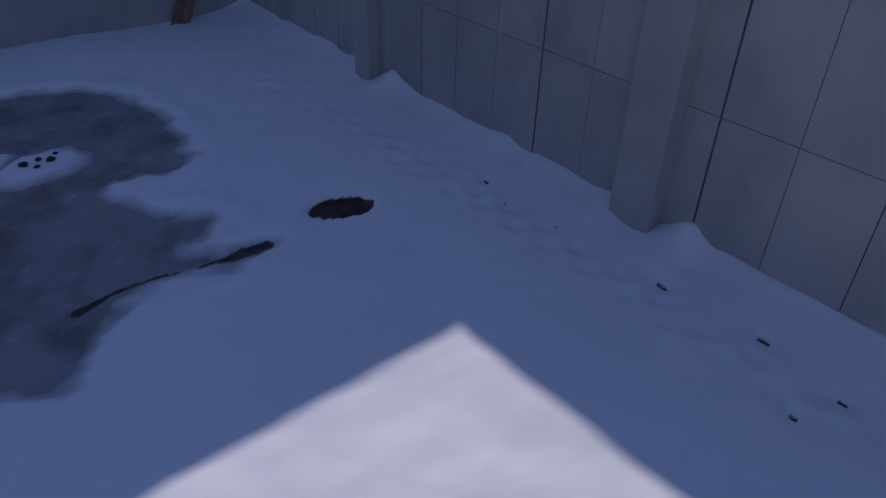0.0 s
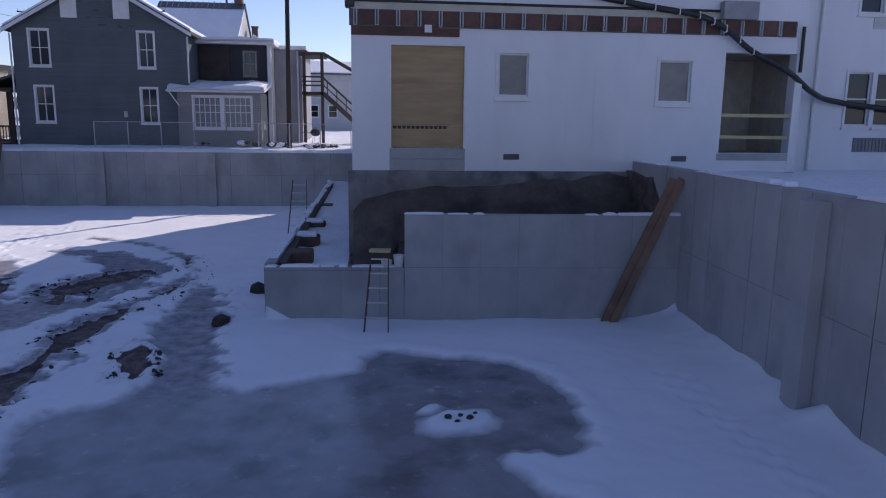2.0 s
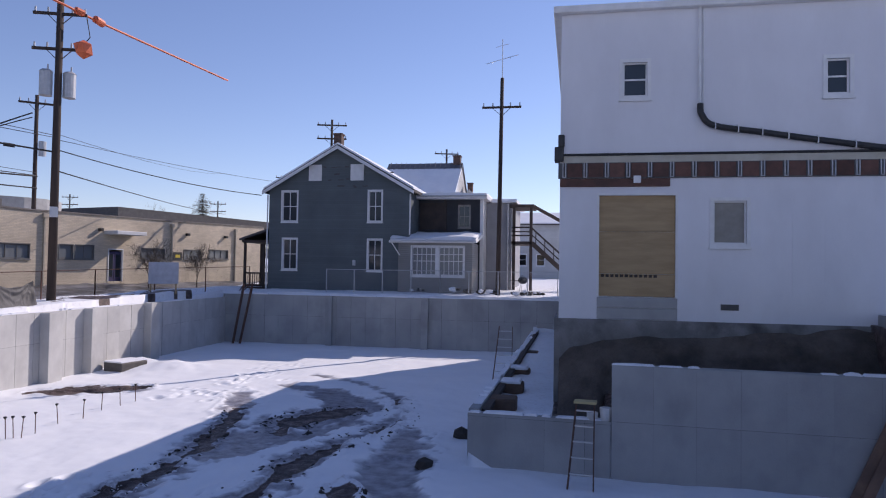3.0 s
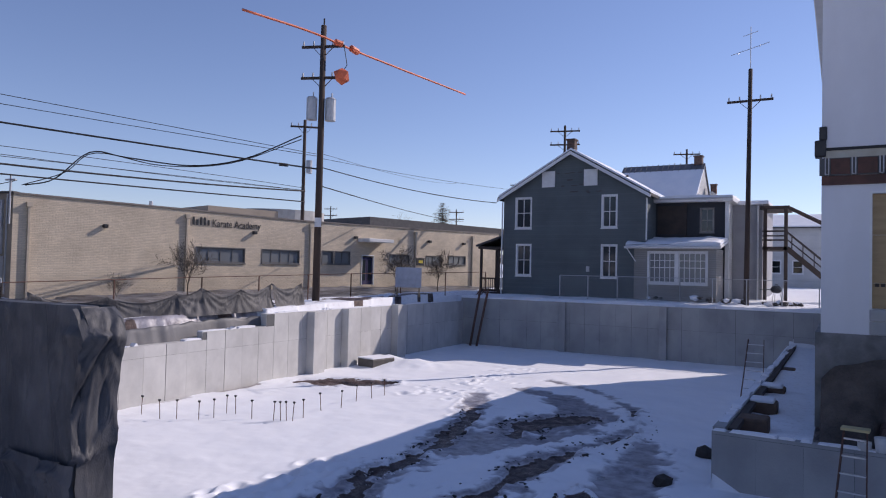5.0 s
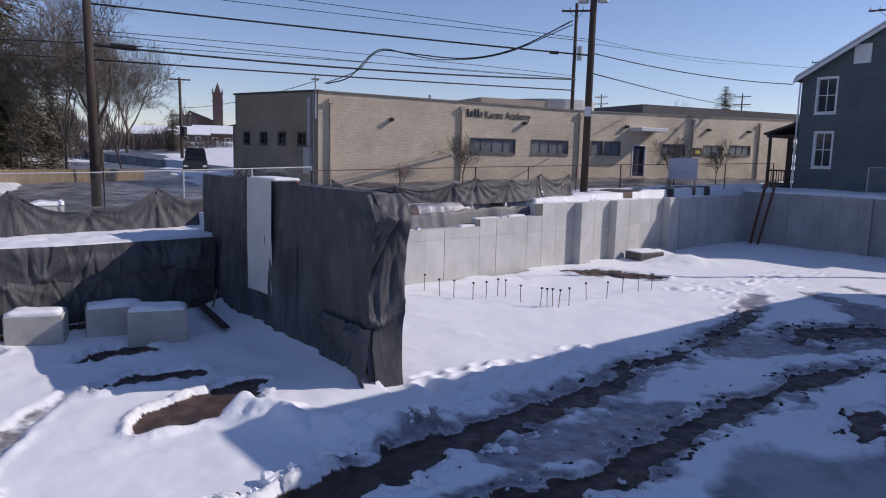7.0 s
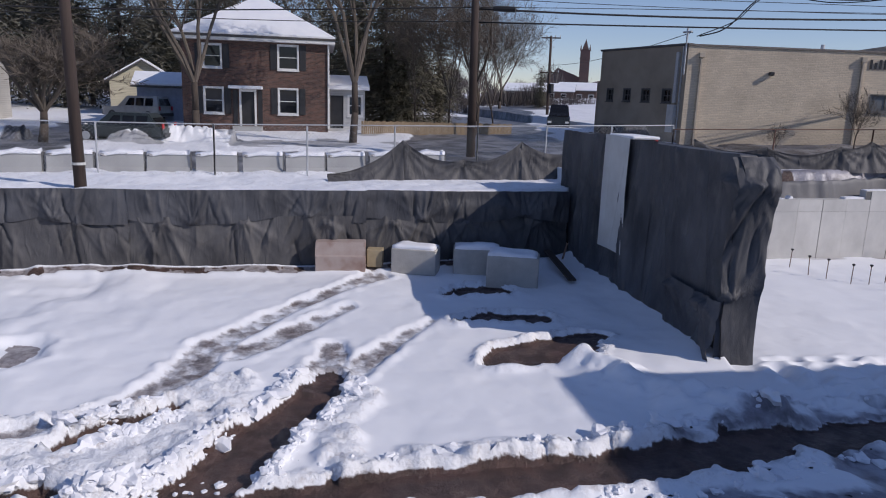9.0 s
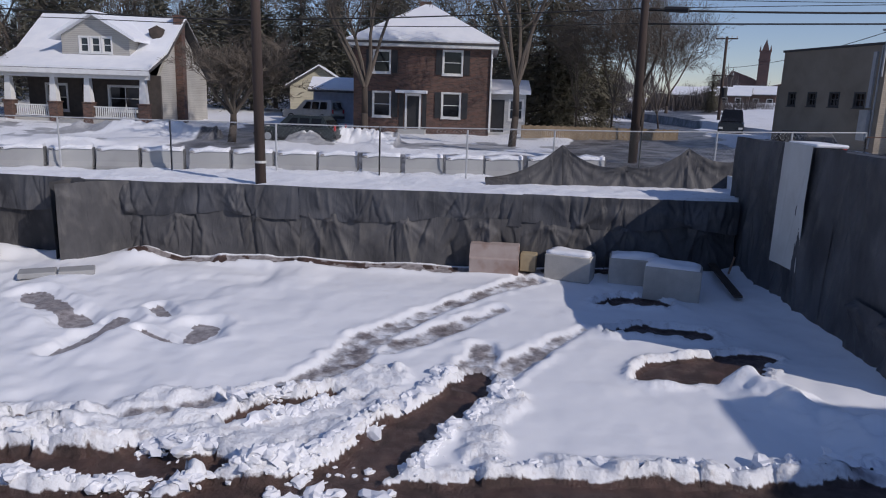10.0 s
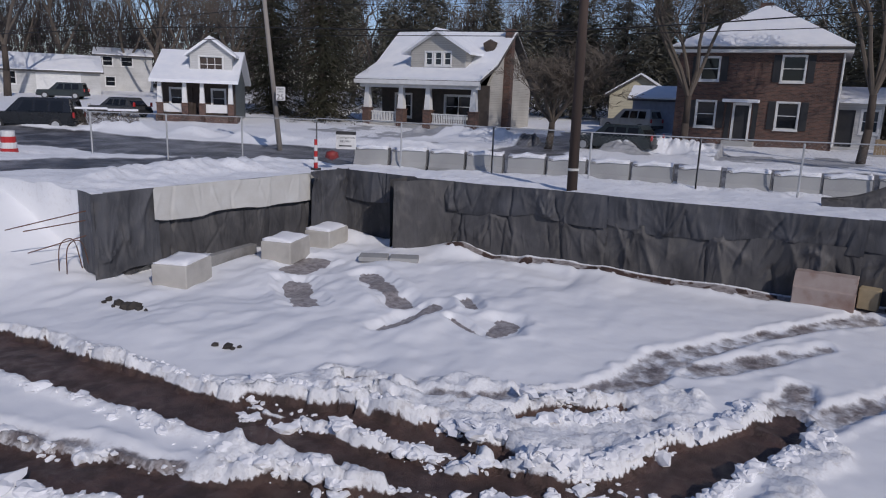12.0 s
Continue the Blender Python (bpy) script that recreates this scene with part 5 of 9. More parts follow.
# ---- the dark grey house beyond the pit ----
def gable_roof(w, d, z, rise, over=0.35, thick=0.18, ridge="y", m=None):
    """Two slopes over a w x d plan; the ridge runs along y or x. Returns the snowy slabs and the bare edge below."""
    top, low = bmesh.new(), bmesh.new()
    s = rise / ((w if ridge == "y" else d) / 2)
    for bm, t0, t1, o in ((low, 0.0, thick, over), (top, thick + 0.004, thick + 0.13, over - 0.05)):
        if ridge == "y":
            c = w / 2
            for sx in (-1, 1):
                e = c + sx * (c + o)
                poly = [(e, z - s * o + t0), (c, z + rise + t0), (c, z + rise + t1), (e, z - s * o + t1)]
                prism(bm, poly, "y", -o, d + o, m)
        else:
            c = d / 2
            for sy in (-1, 1):
                e = c + sy * (c + o)
                poly = [(e, z - s * o + t0), (c, z + rise + t0), (c, z + rise + t1), (e, z - s * o + t1)]
                prism(bm, poly, "x", -o, w + o, m)
    return top, low


# Pale siding darkened for the porch: its shade is painted into the colour.
M_PORCH_SHADED = brick_material("porch_siding", (0.30, 0.29, 0.27), (0.27, 0.26, 0.245), (0.19, 0.18, 0.17), 7.0, 0.13, "xy", 0.01)
gh = thing("grey_house", "dark blue-grey clapboard house with white trim and snowy roof", "house", at=(-19.95, 43.0, 3.2))
GW, GD, GE, GR = 9.55, 9.0, 6.5, 2.75
gh_holes = [(0.92, 1.97, 4.45, 6.42), (6.84, 7.72, 4.45, 6.42), (1.02, 1.99, 1.3, 3.3), (6.84, 7.75, 1.3, 3.28)]
part("wall", facade(0, GW, -0.6, GE, gh_holes), M_SIDING, gh)
bm = bmesh.new()
prism(bm, [(0, GE), (GW, GE), (GW / 2, GE + GR)], "y", 0.0, 0.25)
part("gable", bm, M_SIDING, gh)
part("wall", boxes(((0, 0.25, -0.6), (0.25, GD, GE)), ((GW - 0.25, 0.25, -0.6), (GW, GD, GE)), ((0.25, GD - 0.25, -0.6), (GW - 0.25, GD, GE))), M_SIDING, gh)
top, low = gable_roof(GW, GD, GE, GR)
part("roof_snow", top, M_ROOFS, gh, "snow lying on the roof")
part("roof", low, M_SHINGLE, gh)
for h in gh_holes:
    window(gh, h, None, 0.075, M_GLASS, M_TRIM, cols=2)
    part("blind", boxes(((h[0] + 0.08, 0.125, (h[2] + h[3]) / 2), (h[1] - 0.08, 0.135, h[3] - 0.06))), M_BLIND, gh, "half-drawn blind")
# worn marks on the clapboards below the gable
rm = random.Random(12)
for row, (xa, xb) in enumerate(((3.4, 6.0), (2.0, 8.4), (3.0, 7.8), (4.6, 7.0))):
    for _ in range(7):
        x, z = rm.uniform(xa, xb), 7.95 - 0.42 * row + rm.uniform(-0.06, 0.06)
        part("worn_mark", boxes(((x, -0.006, z), (x + rm.uniform(0.08, 0.45), -0.001, z + rm.uniform(0.04, 0.09)))), M_SHINGLE, gh)
bm = bmesh.new()
sl = GR / (GW / 2)
for sx in (0, 1):
    e, c = (-0.35, GW / 2) if sx == 0 else (GW + 0.35, GW / 2)
    prism(bm, [(e, GE - sl * 0.35 - 0.12), (c, GE + GR - 0.12), (c, GE + GR + 0.1), (e, GE - sl * 0.35 + 0.1)], "y", -0.42, -0.36)
part("bargeboard", bm, M_TRIM, gh)
for x in (2.75, 5.6):
    part("attic_vent", boxes(((x, -0.06, 7.1), (x + 0.88, 0.0, 8.15)), *[((x + 0.06, -0.08, 7.18 + 0.1 * i), (x + 0.82, -0.06, 7.24 + 0.1 * i)) for i in range(9)]), M_TRIM, gh)
part("chimney", boxes(((GW / 2 - 0.62, 0.7, GE + GR - 0.5), (GW / 2 - 0.1, 1.25, GE + GR + 1.0)), ((GW / 2 - 0.67, 0.64, GE + GR + 1.0), (GW / 2 - 0.05, 1.31, GE + GR + 1.1))), M_BRICK, gh)
part("downpipe", rods(((-0.08, -0.06, 0), (-0.08, -0.06, GE - 0.3), 0.05), ((GW + 0.05, -0.06, 3.6), (GW + 0.05, -0.06, GE - 0.3), 0.05)), M_TRIM, gh)
part("meter", boxes(((5.85, -0.12, 1.6), (6.05, 0, 1.95)), bevel=0.02), M_GALV, gh)
# rear addition with enclosed porch
M_DARKSIDE = material("dark_siding", (0.040, 0.042, 0.048), (0.030, 0.032, 0.036), rough=0.8, scale=2)
AW = 4.35
part("addition_wall", facade(GW, GW + AW, -0.6, GE - 0.4, [(GW + 2.75, GW + 3.5, 4.25, 5.7)], 0.2, Matrix.Translation((0, 2.6, 0))), M_DARKSIDE, gh, "nearly black upper wall of the addition")
part("addition_side", boxes(((GW + AW - 0.2, 2.8, -0.6), (GW + AW, 9.5, GE - 0.4)), bevel=0.01), M_SIDEW, gh, "white clapboard side of the addition")
part("addition_corner", boxes(((GW + AW - 0.16, 2.5, -0.6), (GW + AW + 0.06, 2.62, GE - 0.4))), M_TRIM, gh)
part("screen_post", boxes(((GW + 1.78, 2.5, 3.9), (GW + 1.92, 2.6, GE - 0.45))), M_WOODD, gh)
part("screen", boxes(((GW + 0.12, 2.56, 4.1), (GW + 1.78, 2.59, GE - 0.6))), M_WOODD, gh)
window(gh, (GW + 2.75, GW + 3.5, 4.25, 5.7), Matrix.Translation((0, 2.6, 0)), 0.05, M_GLASS, M_BLIND, cols=2)
part("addition_roof", boxes(((GW - 0.1, 1.95, GE - 0.4), (GW + AW + 0.35, 9.8, GE - 0.14)), bevel=0.03), M_TRIM, gh)
part("addition_gutter", boxes(((GW - 0.1, 1.85, GE - 0.26), (GW + AW + 0.35, 1.95, GE - 0.16)), bevel=0.02), M_GALV, gh)
bm = boxes(((GW - 0.05, 2.0, GE - 0.136), (GW + AW + 0.3, 9.7, GE - 0.03)))
bmesh.ops.subdivide_edges(bm, edges=list(bm.edges), cuts=11, use_grid_fill=True)
for v in bm.verts:
    if v.co.z > GE - 0.06:
        v.co.z += 0.16 * float(fbm(v.co.x * 0.9, v.co.y * 0.9, 3, 97))
part("addition_snow", bm, M_ROOFS, gh, smooth=True)
PR = GW + 4.1
ph = [(GW + 0.25, GW + 1.8, 1.05, 2.85), (GW + 1.98, GW + 3.55, 1.05, 2.85)]
pm = Matrix.Translation((0, -0.15, 0))
part("porch_wall", facade(GW - 0.65, PR, -0.6, 3.1, ph, 0.15, pm), M_PORCH_SHADED, gh, "pale clapboard porch")
part("porch_side", boxes(((PR - 0.15, 0.0, -0.6), (PR, 2.6, 3.1)), ((GW - 0.65, 0.0, -0.6), (GW - 0.5, 0.05, 3.1))), M_PORCH_SHADED, gh)
for h in ph:
    window(gh, h, pm, 0.09, M_GLASSP, M_TRIM, cols=5)
    part("upper_bar", boxes(((h[0] + 0.03, -0.09, 2.35), (h[1] - 0.03, -0.06, 2.39))), M_TRIM, gh)
    part("curtain", boxes(((h[0] + 0.08, 0.02, 1.1), (h[0] + 0.7, 0.03, 2.8))), M_BLIND, gh)
bm = bmesh.new()
prism(bm, [(-0.55, 3.08), (2.7, 3.62), (2.7, 3.77), (-0.55, 3.22)], "x", GW - 1.15, PR + 0.3)
part("porch_roof", bm, M_TRIM, gh)
part("porch_gutter", rods(((GW - 1.15, -0.6, 3.17), (PR + 0.3, -0.6, 3.17), 0.06), ((GW - 1.0, -0.55, 3.1), (GW - 0.55, -0.18, 2.3), 0.035), n=8), M_TRIM, gh)
bm = boxes(((GW - 1.1, -0.5, 0.0), (PR + 0.25, 2.6, 0.16)))
bmesh.ops.subdivide_edges(bm, edges=list(bm.edges), cuts=15, use_grid_fill=True)
for v in bm.verts:
    if v.co.z > 0.1:
        v.co.z += 0.22 * float(fbm(v.co.x * 0.8, v.co.y * 0.8, 3, 98))
    v.co.y += 0.12 * float(vnoise(v.co.x * 1.7, 0.5, 99))
    v.co.z += 3.24 + (v.co.y + 0.55) * 0.166
part("porch_snow", bm, M_ROOFS, gh, smooth=True)
# further wings behind
M_STUCCO = material("grey_stucco", (0.33, 0.33, 0.34), (0.27, 0.27, 0.285), rough=0.9, scale=0.8)
part("rear_wing", boxes(((GW + AW + 0.02, 4.6, -0.6), (GW + AW + 1.75, 12, GE - 0.45))), M_STUCCO, gh, "pale rear wing")
part("rear_wing_roof", boxes(((GW + AW + 0.37, 4.3, GE - 0.45), (GW + AW + 2.1, 12.2, GE - 0.2)), bevel=0.04), M_ROOFS, gh)
part("rear_pipe", rods(((GW + AW + 1.5, 4.5, 0), (GW + AW + 1.5, 4.5, GE - 0.5), 0.05)), M_TRIM, gh)
bm = bmesh.new()
prism(bm, [(6.0, 6.3), (9.5, 9.05), (9.5, 9.2), (6.0, 6.45)], "x", GW - 4.2, GW + 1.75)
part("cross_roof", bm, M_ROOFS, gh, "snow on the cross wing roof")
bm = bmesh.new()
prism(bm, [(9.504, 9.06), (10.2, 9.62), (10.2, 9.72), (9.504, 9.16)], "x", GW - 4.2, GW + 1.75)
prism(bm, [(10.2, 9.6), (13.5, 6.75), (13.5, 6.9), (10.2, 9.72)], "x", GW - 4.2, GW + 1.75)
for i in range(15):
    x = GW - 4.0 + i * 0.4
    prism(bm, [(9.4, 9.1), (10.2, 9.722), (10.2, 9.80), (9.4, 9.2)], "x", x, x + 0.03)
part("metal_roof", bm, material("seam_metal", (0.20, 0.205, 0.22), (0.15, 0.155, 0.17), rough=0.5, metal=0.4, scale=1.0, bump=0.05), gh, "bare standing-seam metal along the ridge")
bm = bmesh.new()
prism(bm, [(6.0, 6.25), (10.2, 9.58), (13.5, 6.7)], "x", GW + 1.45, GW + 1.65)
part("cross_gable", bm, M_SIDEW, gh)
part("rear_chimney", boxes(((GW + 1.0, 10.0, 8.9), (GW + 1.55, 10.6, 10.2)), ((GW + 0.95, 9.95, 10.2), (GW + 1.6, 10.65, 10.3))), M_BRICK, gh)
bm = bmesh.new()
prism(bm, [(GW + 1.9, 6.3), (GW + 3.9, 6.3), (GW + 2.3, 7.6)], "y", 9.6, 12.4)
part("far_gable", bm, M_SIDEW, gh)
part("far_chimney", boxes(((GW + 2.0, 11.0, 6.4), (GW + 2.4, 11.4, 8.2)), ((GW + 1.96, 10.96, 8.2), (GW + 2.44, 11.44, 8.28))), M_BRICK, gh)
# side porch in dark timber
part("side_porch_roof", boxes(((-2.2, 0.6, 3.05), (0.0, 6.0, 3.2))), M_WOODD, gh)
bm = bmesh.new()
prism(bm, [(-2.35, 3.2), (0.0, 3.95), (0.0, 4.1), (-2.35, 3.32)], "y", 0.5, 6.1)
part("side_porch_slope", bm, M_SHINGLE, gh)
for y in (0.7, 3.2, 5.8):
    part("porch_post", boxes(((-2.1, y, -0.4), (-1.95, y + 0.15, 3.05))), M_WOODD, gh)
part("porch_post", boxes(((-0.75, 0.7, -0.4), (-0.6, 0.85, 3.05))), M_WOODD, gh)
part("porch_rail", boxes(((-2.1, 0.72, 0.95), (-0.1, 0.8, 1.05)), ((-2.1, 0.72, 0.1), (-0.1, 0.8, 0.25)), *[((-1.95 + 0.16 * i, 0.74, 0.25), (-1.91 + 0.16 * i, 0.78, 0.95)) for i in range(12)]), M_WOODD, gh)
part("porch_floor", boxes(((-2.2, 0.6, -0.5), (0.0, 6.0, 0.05))), M_WOODD, gh)

# timber stairs and deck right of it
st = thing("outside_stairs", "brown timber outside stairs with a deck", "stairs", at=(-4.35, 47.0, 3.2))
part("deck", boxes(((0.1, 0, 3.2), (1.45, 3, 3.4))), M_WOODD, st)
for x in (0.15, 1.3):
    part("post", boxes(((x, 0, -0.3), (x + 0.2, 0.2, 5.75))), M_WOODD, st)
part("handrail", boxes(((0.1, 0, 4.3), (1.3, 0.08, 4.4)), ((0.1, 0, 3.75), (1.3, 0.08, 3.85)), ((0.1, 0, 4.02), (1.3, 0.06, 4.1))), M_WOODD, st)
bm = bmesh.new()
for y in (0.05, 1.0):
    beam(bm, (1.45, y, 3.3), (4.9, y, 0.2), 0.08, 0.3)
beam(bm, (1.45, 0.05, 4.3), (4.9, 0.05, 1.2), 0.08, 0.12)
beam(bm, (1.45, 0.05, 3.85), (4.9, 0.05, 0.75), 0.06, 0.08)
part("stringer", bm, M_WOODD, st)
for i in range(15):
    part("tread", boxes(((1.45 + i * 0.225, 0.0, 3.2 - i * 0.2), (1.72 + i * 0.225, 1.0, 3.25 - i * 0.2))), M_WOODD, st)
for i in range(6):
    x = 1.7 + i * 0.6
    part("baluster", boxes(((x, 0.02, 3.1 - i * 0.54), (x + 0.06, 0.08, 4.05 - i * 0.54))), M_WOODD, st)
part("awning", boxes(((-0.05, -0.1, 5.7), (1.6, 3, 5.9))), M_WOODD, st)
bm = bmesh.new()
beam(bm, (1.6, 0.0, 5.75), (4.4, 0.0, 4.2), 0.1, 0.22)
part("roof_beam", bm, M_WOODD, st)
gr = thing("barbecue_grill", "black kettle grill on legs beside the stairs", "grill", at=(-3.35, 45.6, 3.2))
bm = bmesh.new()
bmesh.ops.create_uvsphere(bm, u_segments=16, v_segments=10, radius=0.32, matrix=Matrix.Translation((0, 0, 0.8)) @ Matrix.Diagonal((1, 1, 0.75, 1)))
part("kettle", bm, M_BLACK, gr, smooth=True)
for a in (0.3, 2.4, 4.5):
    part("leg", rods(((0.2 * math.cos(a), 0.2 * math.sin(a), 0.65), (0.34 * math.cos(a), 0.34 * math.sin(a), -0.05), 0.016), n=6), M_GALV, gr)
part("side_shelf", boxes(((-0.85, -0.2, 0.76), (-0.3, 0.2, 0.8))), M_BLACK, gr)
part("lid_handle", rods(((-0.08, 0, 1.03), (-0.08, 0, 1.1), 0.012), ((-0.08, 0, 1.1), (0.08, 0, 1.1), 0.016), ((0.08, 0, 1.1), (0.08, 0, 1.03), 0.012), n=6), M_WOODD, gr)
rj = random.Random(63)
for x, y, r, k in ((-7.0, 41.9, 0.3, 4), (-5.2, 42.2, 0.36, 5), (-3.2, 41.8, 0.34, 5), (-2.0, 42.3, 0.3, 4), (-9.6, 41.8, 0.2, 3)):
    jk = thing("debris_heap", "snowy heap of dark building debris by the fence", "rubble")
    for i in range(k):
        bm = bmesh.new()
        lump(bm, (x + rj.uniform(-0.6, 0.6), y + rj.uniform(-0.2, 0.2), 3.25 + rj.uniform(-0.05, 0.2)), r * rj.uniform(0.5, 1.0), rj, 0.55, 0.35)
        part("clod", bm, M_SNOW if i % 2 else M_STONE, jk)

# ---- the long beige brick building ----
bb = thing("brick_hall", "long low beige brick building with flat roof and window rows", "building", at=(-35.8, 19.3, 0), turn=76.25)
bb_holes = [(9.7, 12.95, 4.86, 5.75), (14.2, 17.05, 4.9, 5.77), (18.95, 19.9, 4.96, 5.84), (20.05, 21.4, 4.96, 5.84), (25.2, 27.3, 5.08, 5.8), (29.15, 30.9, 5.1, 5.8), (31.8, 33.9, 5.2, 5.88), (22.55, 23.65, 3.5, 5.6)]
part("wall", facade(0, 38.3, 1.8, 7.72, bb_holes, 0.3), M_BEIGE, bb)
bm = bmesh.new()
prism(bm, [(0, 7.72), (38.3, 7.72), (38.3, 7.98), (27, 7.82), (17, 7.76), (11, 7.86), (0, 8.0)], "y", 0.0, 0.3)
part("parapet", bm, M_BEIGE, bb)
bm = bmesh.new()
for (xa, za), (xb, zb) in zip([(0, 8.0), (11, 7.86), (17, 7.76), (27, 7.82)], [(11, 7.86), (17, 7.76), (27, 7.82), (38.3, 7.98)]):
    prism(bm, [(xa, za + 0.004), (xb, zb + 0.004), (xb, zb + 0.10), (xa, za + 0.10)], "y", -0.06, 0.36)
part("coping", bm, material("coping", (0.22, 0.19, 0.165), rough=0.7), bb)
part("roof", boxes(((0.3, 0.3, 7.5), (38.3, 16, 7.6))), M_ROOFS, bb)
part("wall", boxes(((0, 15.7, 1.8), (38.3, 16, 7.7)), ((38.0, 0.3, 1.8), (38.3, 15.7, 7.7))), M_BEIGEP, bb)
for h, c in zip(bb_holes[:7], (4, 4, 1, 2, 3, 2, 3)):
    window(bb, h, None, 0.03, M_GLASSP, material("dark_frame", (0.16, 0.155, 0.15), rough=0.6), mid=False, cols=c)
dr = part("doors", boxes(((22.55, 0.12, 3.5), (23.08, 0.17, 5.5)), ((23.12, 0.12, 3.5), (23.65, 0.17, 5.5))), M_PURPLE, bb, "blue double doors")
part("glass", boxes(((22.65, 0.11, 3.8), (22.98, 0.119, 5.3)), ((23.22, 0.11, 3.8), (23.55, 0.119, 5.3))), M_GLASS, dr)
part("door_frame", boxes(((22.49, -0.03, 3.5), (22.56, 0.1, 5.68)), ((23.64, -0.03, 3.5), (23.71, 0.1, 5.68)), ((22.56, -0.03, 5.6), (23.64, 0.1, 5.68))), M_TRIM, bb)
part("canopy", boxes(((22.1, -1.3, 6.6), (24.5, 0.0, 6.85)), bevel=0.03), M_TRIM, bb, "white flat canopy")
part("yellow_sign", boxes(((28.1, -0.05, 5.02), (28.95, 0.0, 5.6))), M_SIGNK, bb)
part("yellow_mark", boxes(((28.3, -0.06, 5.2), (28.75, -0.051, 5.42))), material("yellow", (0.7, 0.55, 0.05), rough=0.5, bump=0), bb)
for x in (0.7, 9.05, 17.9, 27.9, 34.7):
    part("downpipe", boxes(((x - 0.06, -0.14, 2.0), (x + 0.06, -0.01, 7.45)), ((x - 0.14, -0.2, 7.4), (x + 0.14, 0.0, 7.65)), bevel=0.015), material("pipe_beige", (0.52, 0.44, 0.34), rough=0.6), bb)
for x, z in ((4.4, 6.66), (13.55, 6.8), (21.8, 6.9), (29.4, 6.95), (33.5, 6.95)):
    part("floodlight", boxes(((x - 0.12, -0.28, z - 0.1), (x + 0.12, 0.0, z + 0.1)), bevel=0.03), M_SIGNK, bb)
# lettering: the name as plain bars, the plain words as letters
part("sign_letters", boxes(*[((9.42 + 0.24 * i, -0.05, 7.06), (9.53 + 0.24 * i, -0.005, 7.06 + (0.48 if i in (0, 2, 3) else 0.33))) for i in range(5)]), M_SIGNK, bb, "dark lettering")


def lettering(name, text, size, at, rx, rz, mat, parent=None, depth=0.01):
    cu = bpy.data.curves.new(name, "FONT")
    cu.body = text
    cu.size = size
    cu.extrude = depth
    cu.align_x = "LEFT"
    ob = new(name, cu)
    me = bpy.data.meshes.new_from_object(ob)
    bpy.data.objects.remove(ob)
    me.materials.clear()
    me.materials.append(mat)
    o = new(name, me)
    o.matrix_basis = pose(*at, rx, 0, rz)
    if parent:
        o.parent = parent
    return o


lettering("letters", "Karate Academy", 0.64, (10.66, -0.03, 7.02), 90, 0, M_SIGNK, bb).scale = (0.78, 1, 1)
# roof structures
part("roof_house", boxes(((13.0, 5, 7.6), (19.0, 9, 8.75))), M_BEIGEP, bb)
bm = bmesh.new()
rod(bm, (20.5, 8, 7.6), (20.5, 8, 8.95), 3.6, 3.6, 28)
part("roof_dome", bm, material("tank_grey", (0.40, 0.39, 0.37), (0.33, 0.32, 0.30), rough=0.6), bb)
part("roof_vent", rods(((8.2, 3, 7.6), (8.2, 3, 8.5), 0.12)), M_GALV, bb)
part("rear_hall", boxes(((30, 8, 7.5), (60, 20, 9.3))), M_SHINGLE, bb)
# its gable side towards the street corner
sd = Matrix.Rotation(radians(195.95 - 76.25 + 180), 4, "Z")
side_holes = [(-6.5, -5.95, 5.05, 5.75), (-4.95, -4.35, 5.05, 5.75), (-3.35, -2.7, 5.05, 5.75), (-1.65, -1.0, 5.03, 5.73)]
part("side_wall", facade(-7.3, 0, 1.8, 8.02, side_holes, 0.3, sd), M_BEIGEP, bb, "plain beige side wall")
part("side_coping", boxes(((-7.4, -0.06, 8.024), (0.0, 0.36, 8.14)), m=sd), M_SHINGLE, bb)
for h in side_holes:
    window(bb, h, sd, 0.04, M_GLASSD, M_SHINGLE, cols=2)
part("conduit", boxes(((-0.75, -0.12, 5.0), (-0.55, 0.0, 7.7)), ((-0.35, -0.06, 3.0), (-0.29, 0.0, 8.0)), ((-0.95, -0.25, 3.4), (-0.45, 0.0, 4.9)), m=sd), M_GALV, bb)
part("service_mast", rods((sd @ Vector((-0.1, -0.1, 6.5)), sd @ Vector((-0.1, -0.1, 8.9)), 0.05), (sd @ Vector((-0.4, -0.1, 8.7)), sd @ Vector((0.2, -0.1, 8.7)), 0.05)), M_GALV, bb)
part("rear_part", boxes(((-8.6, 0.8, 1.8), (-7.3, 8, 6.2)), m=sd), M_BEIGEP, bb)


# ---- houses across the street ----
def hip_roof(w, d, z, rise, over=0.5, t=0.0):
    bm = bmesh.new()
    a = [(-over, -over), (w + over, -over), (w + over, d + over), (-over, d + over)]
    r = max(0.0, (w - d) / 2)
    top = [(w / 2 - r * 0.5, d / 2), (w / 2 + r * 0.5, d / 2)] if r > 0.2 else [(w / 2 - 0.25, d / 2), (w / 2 + 0.25, d / 2)]
    v0 = [bm.verts.new((x, y, z + t)) for x, y in a]
    v1 = [bm.verts.new((x, y, z - 0.12 + t)) for x, y in a]
    p = [bm.verts.new((x, y, z + rise + t)) for x, y in top]
    bm.faces.new((v0[0], v0[1], p[1], p[0]))
    bm.faces.new((v0[1], v0[2], p[1]))
    bm.faces.new((v0[2], v0[3], p[0], p[1]))
    bm.faces.new((v0[3], v0[0], p[0]))
    for i in range(4):
        bm.faces.new((v0[i], v1[i], v1[(i + 1) % 4], v0[(i + 1) % 4]))
    bm.faces.new(v1[::-1])
    return bm


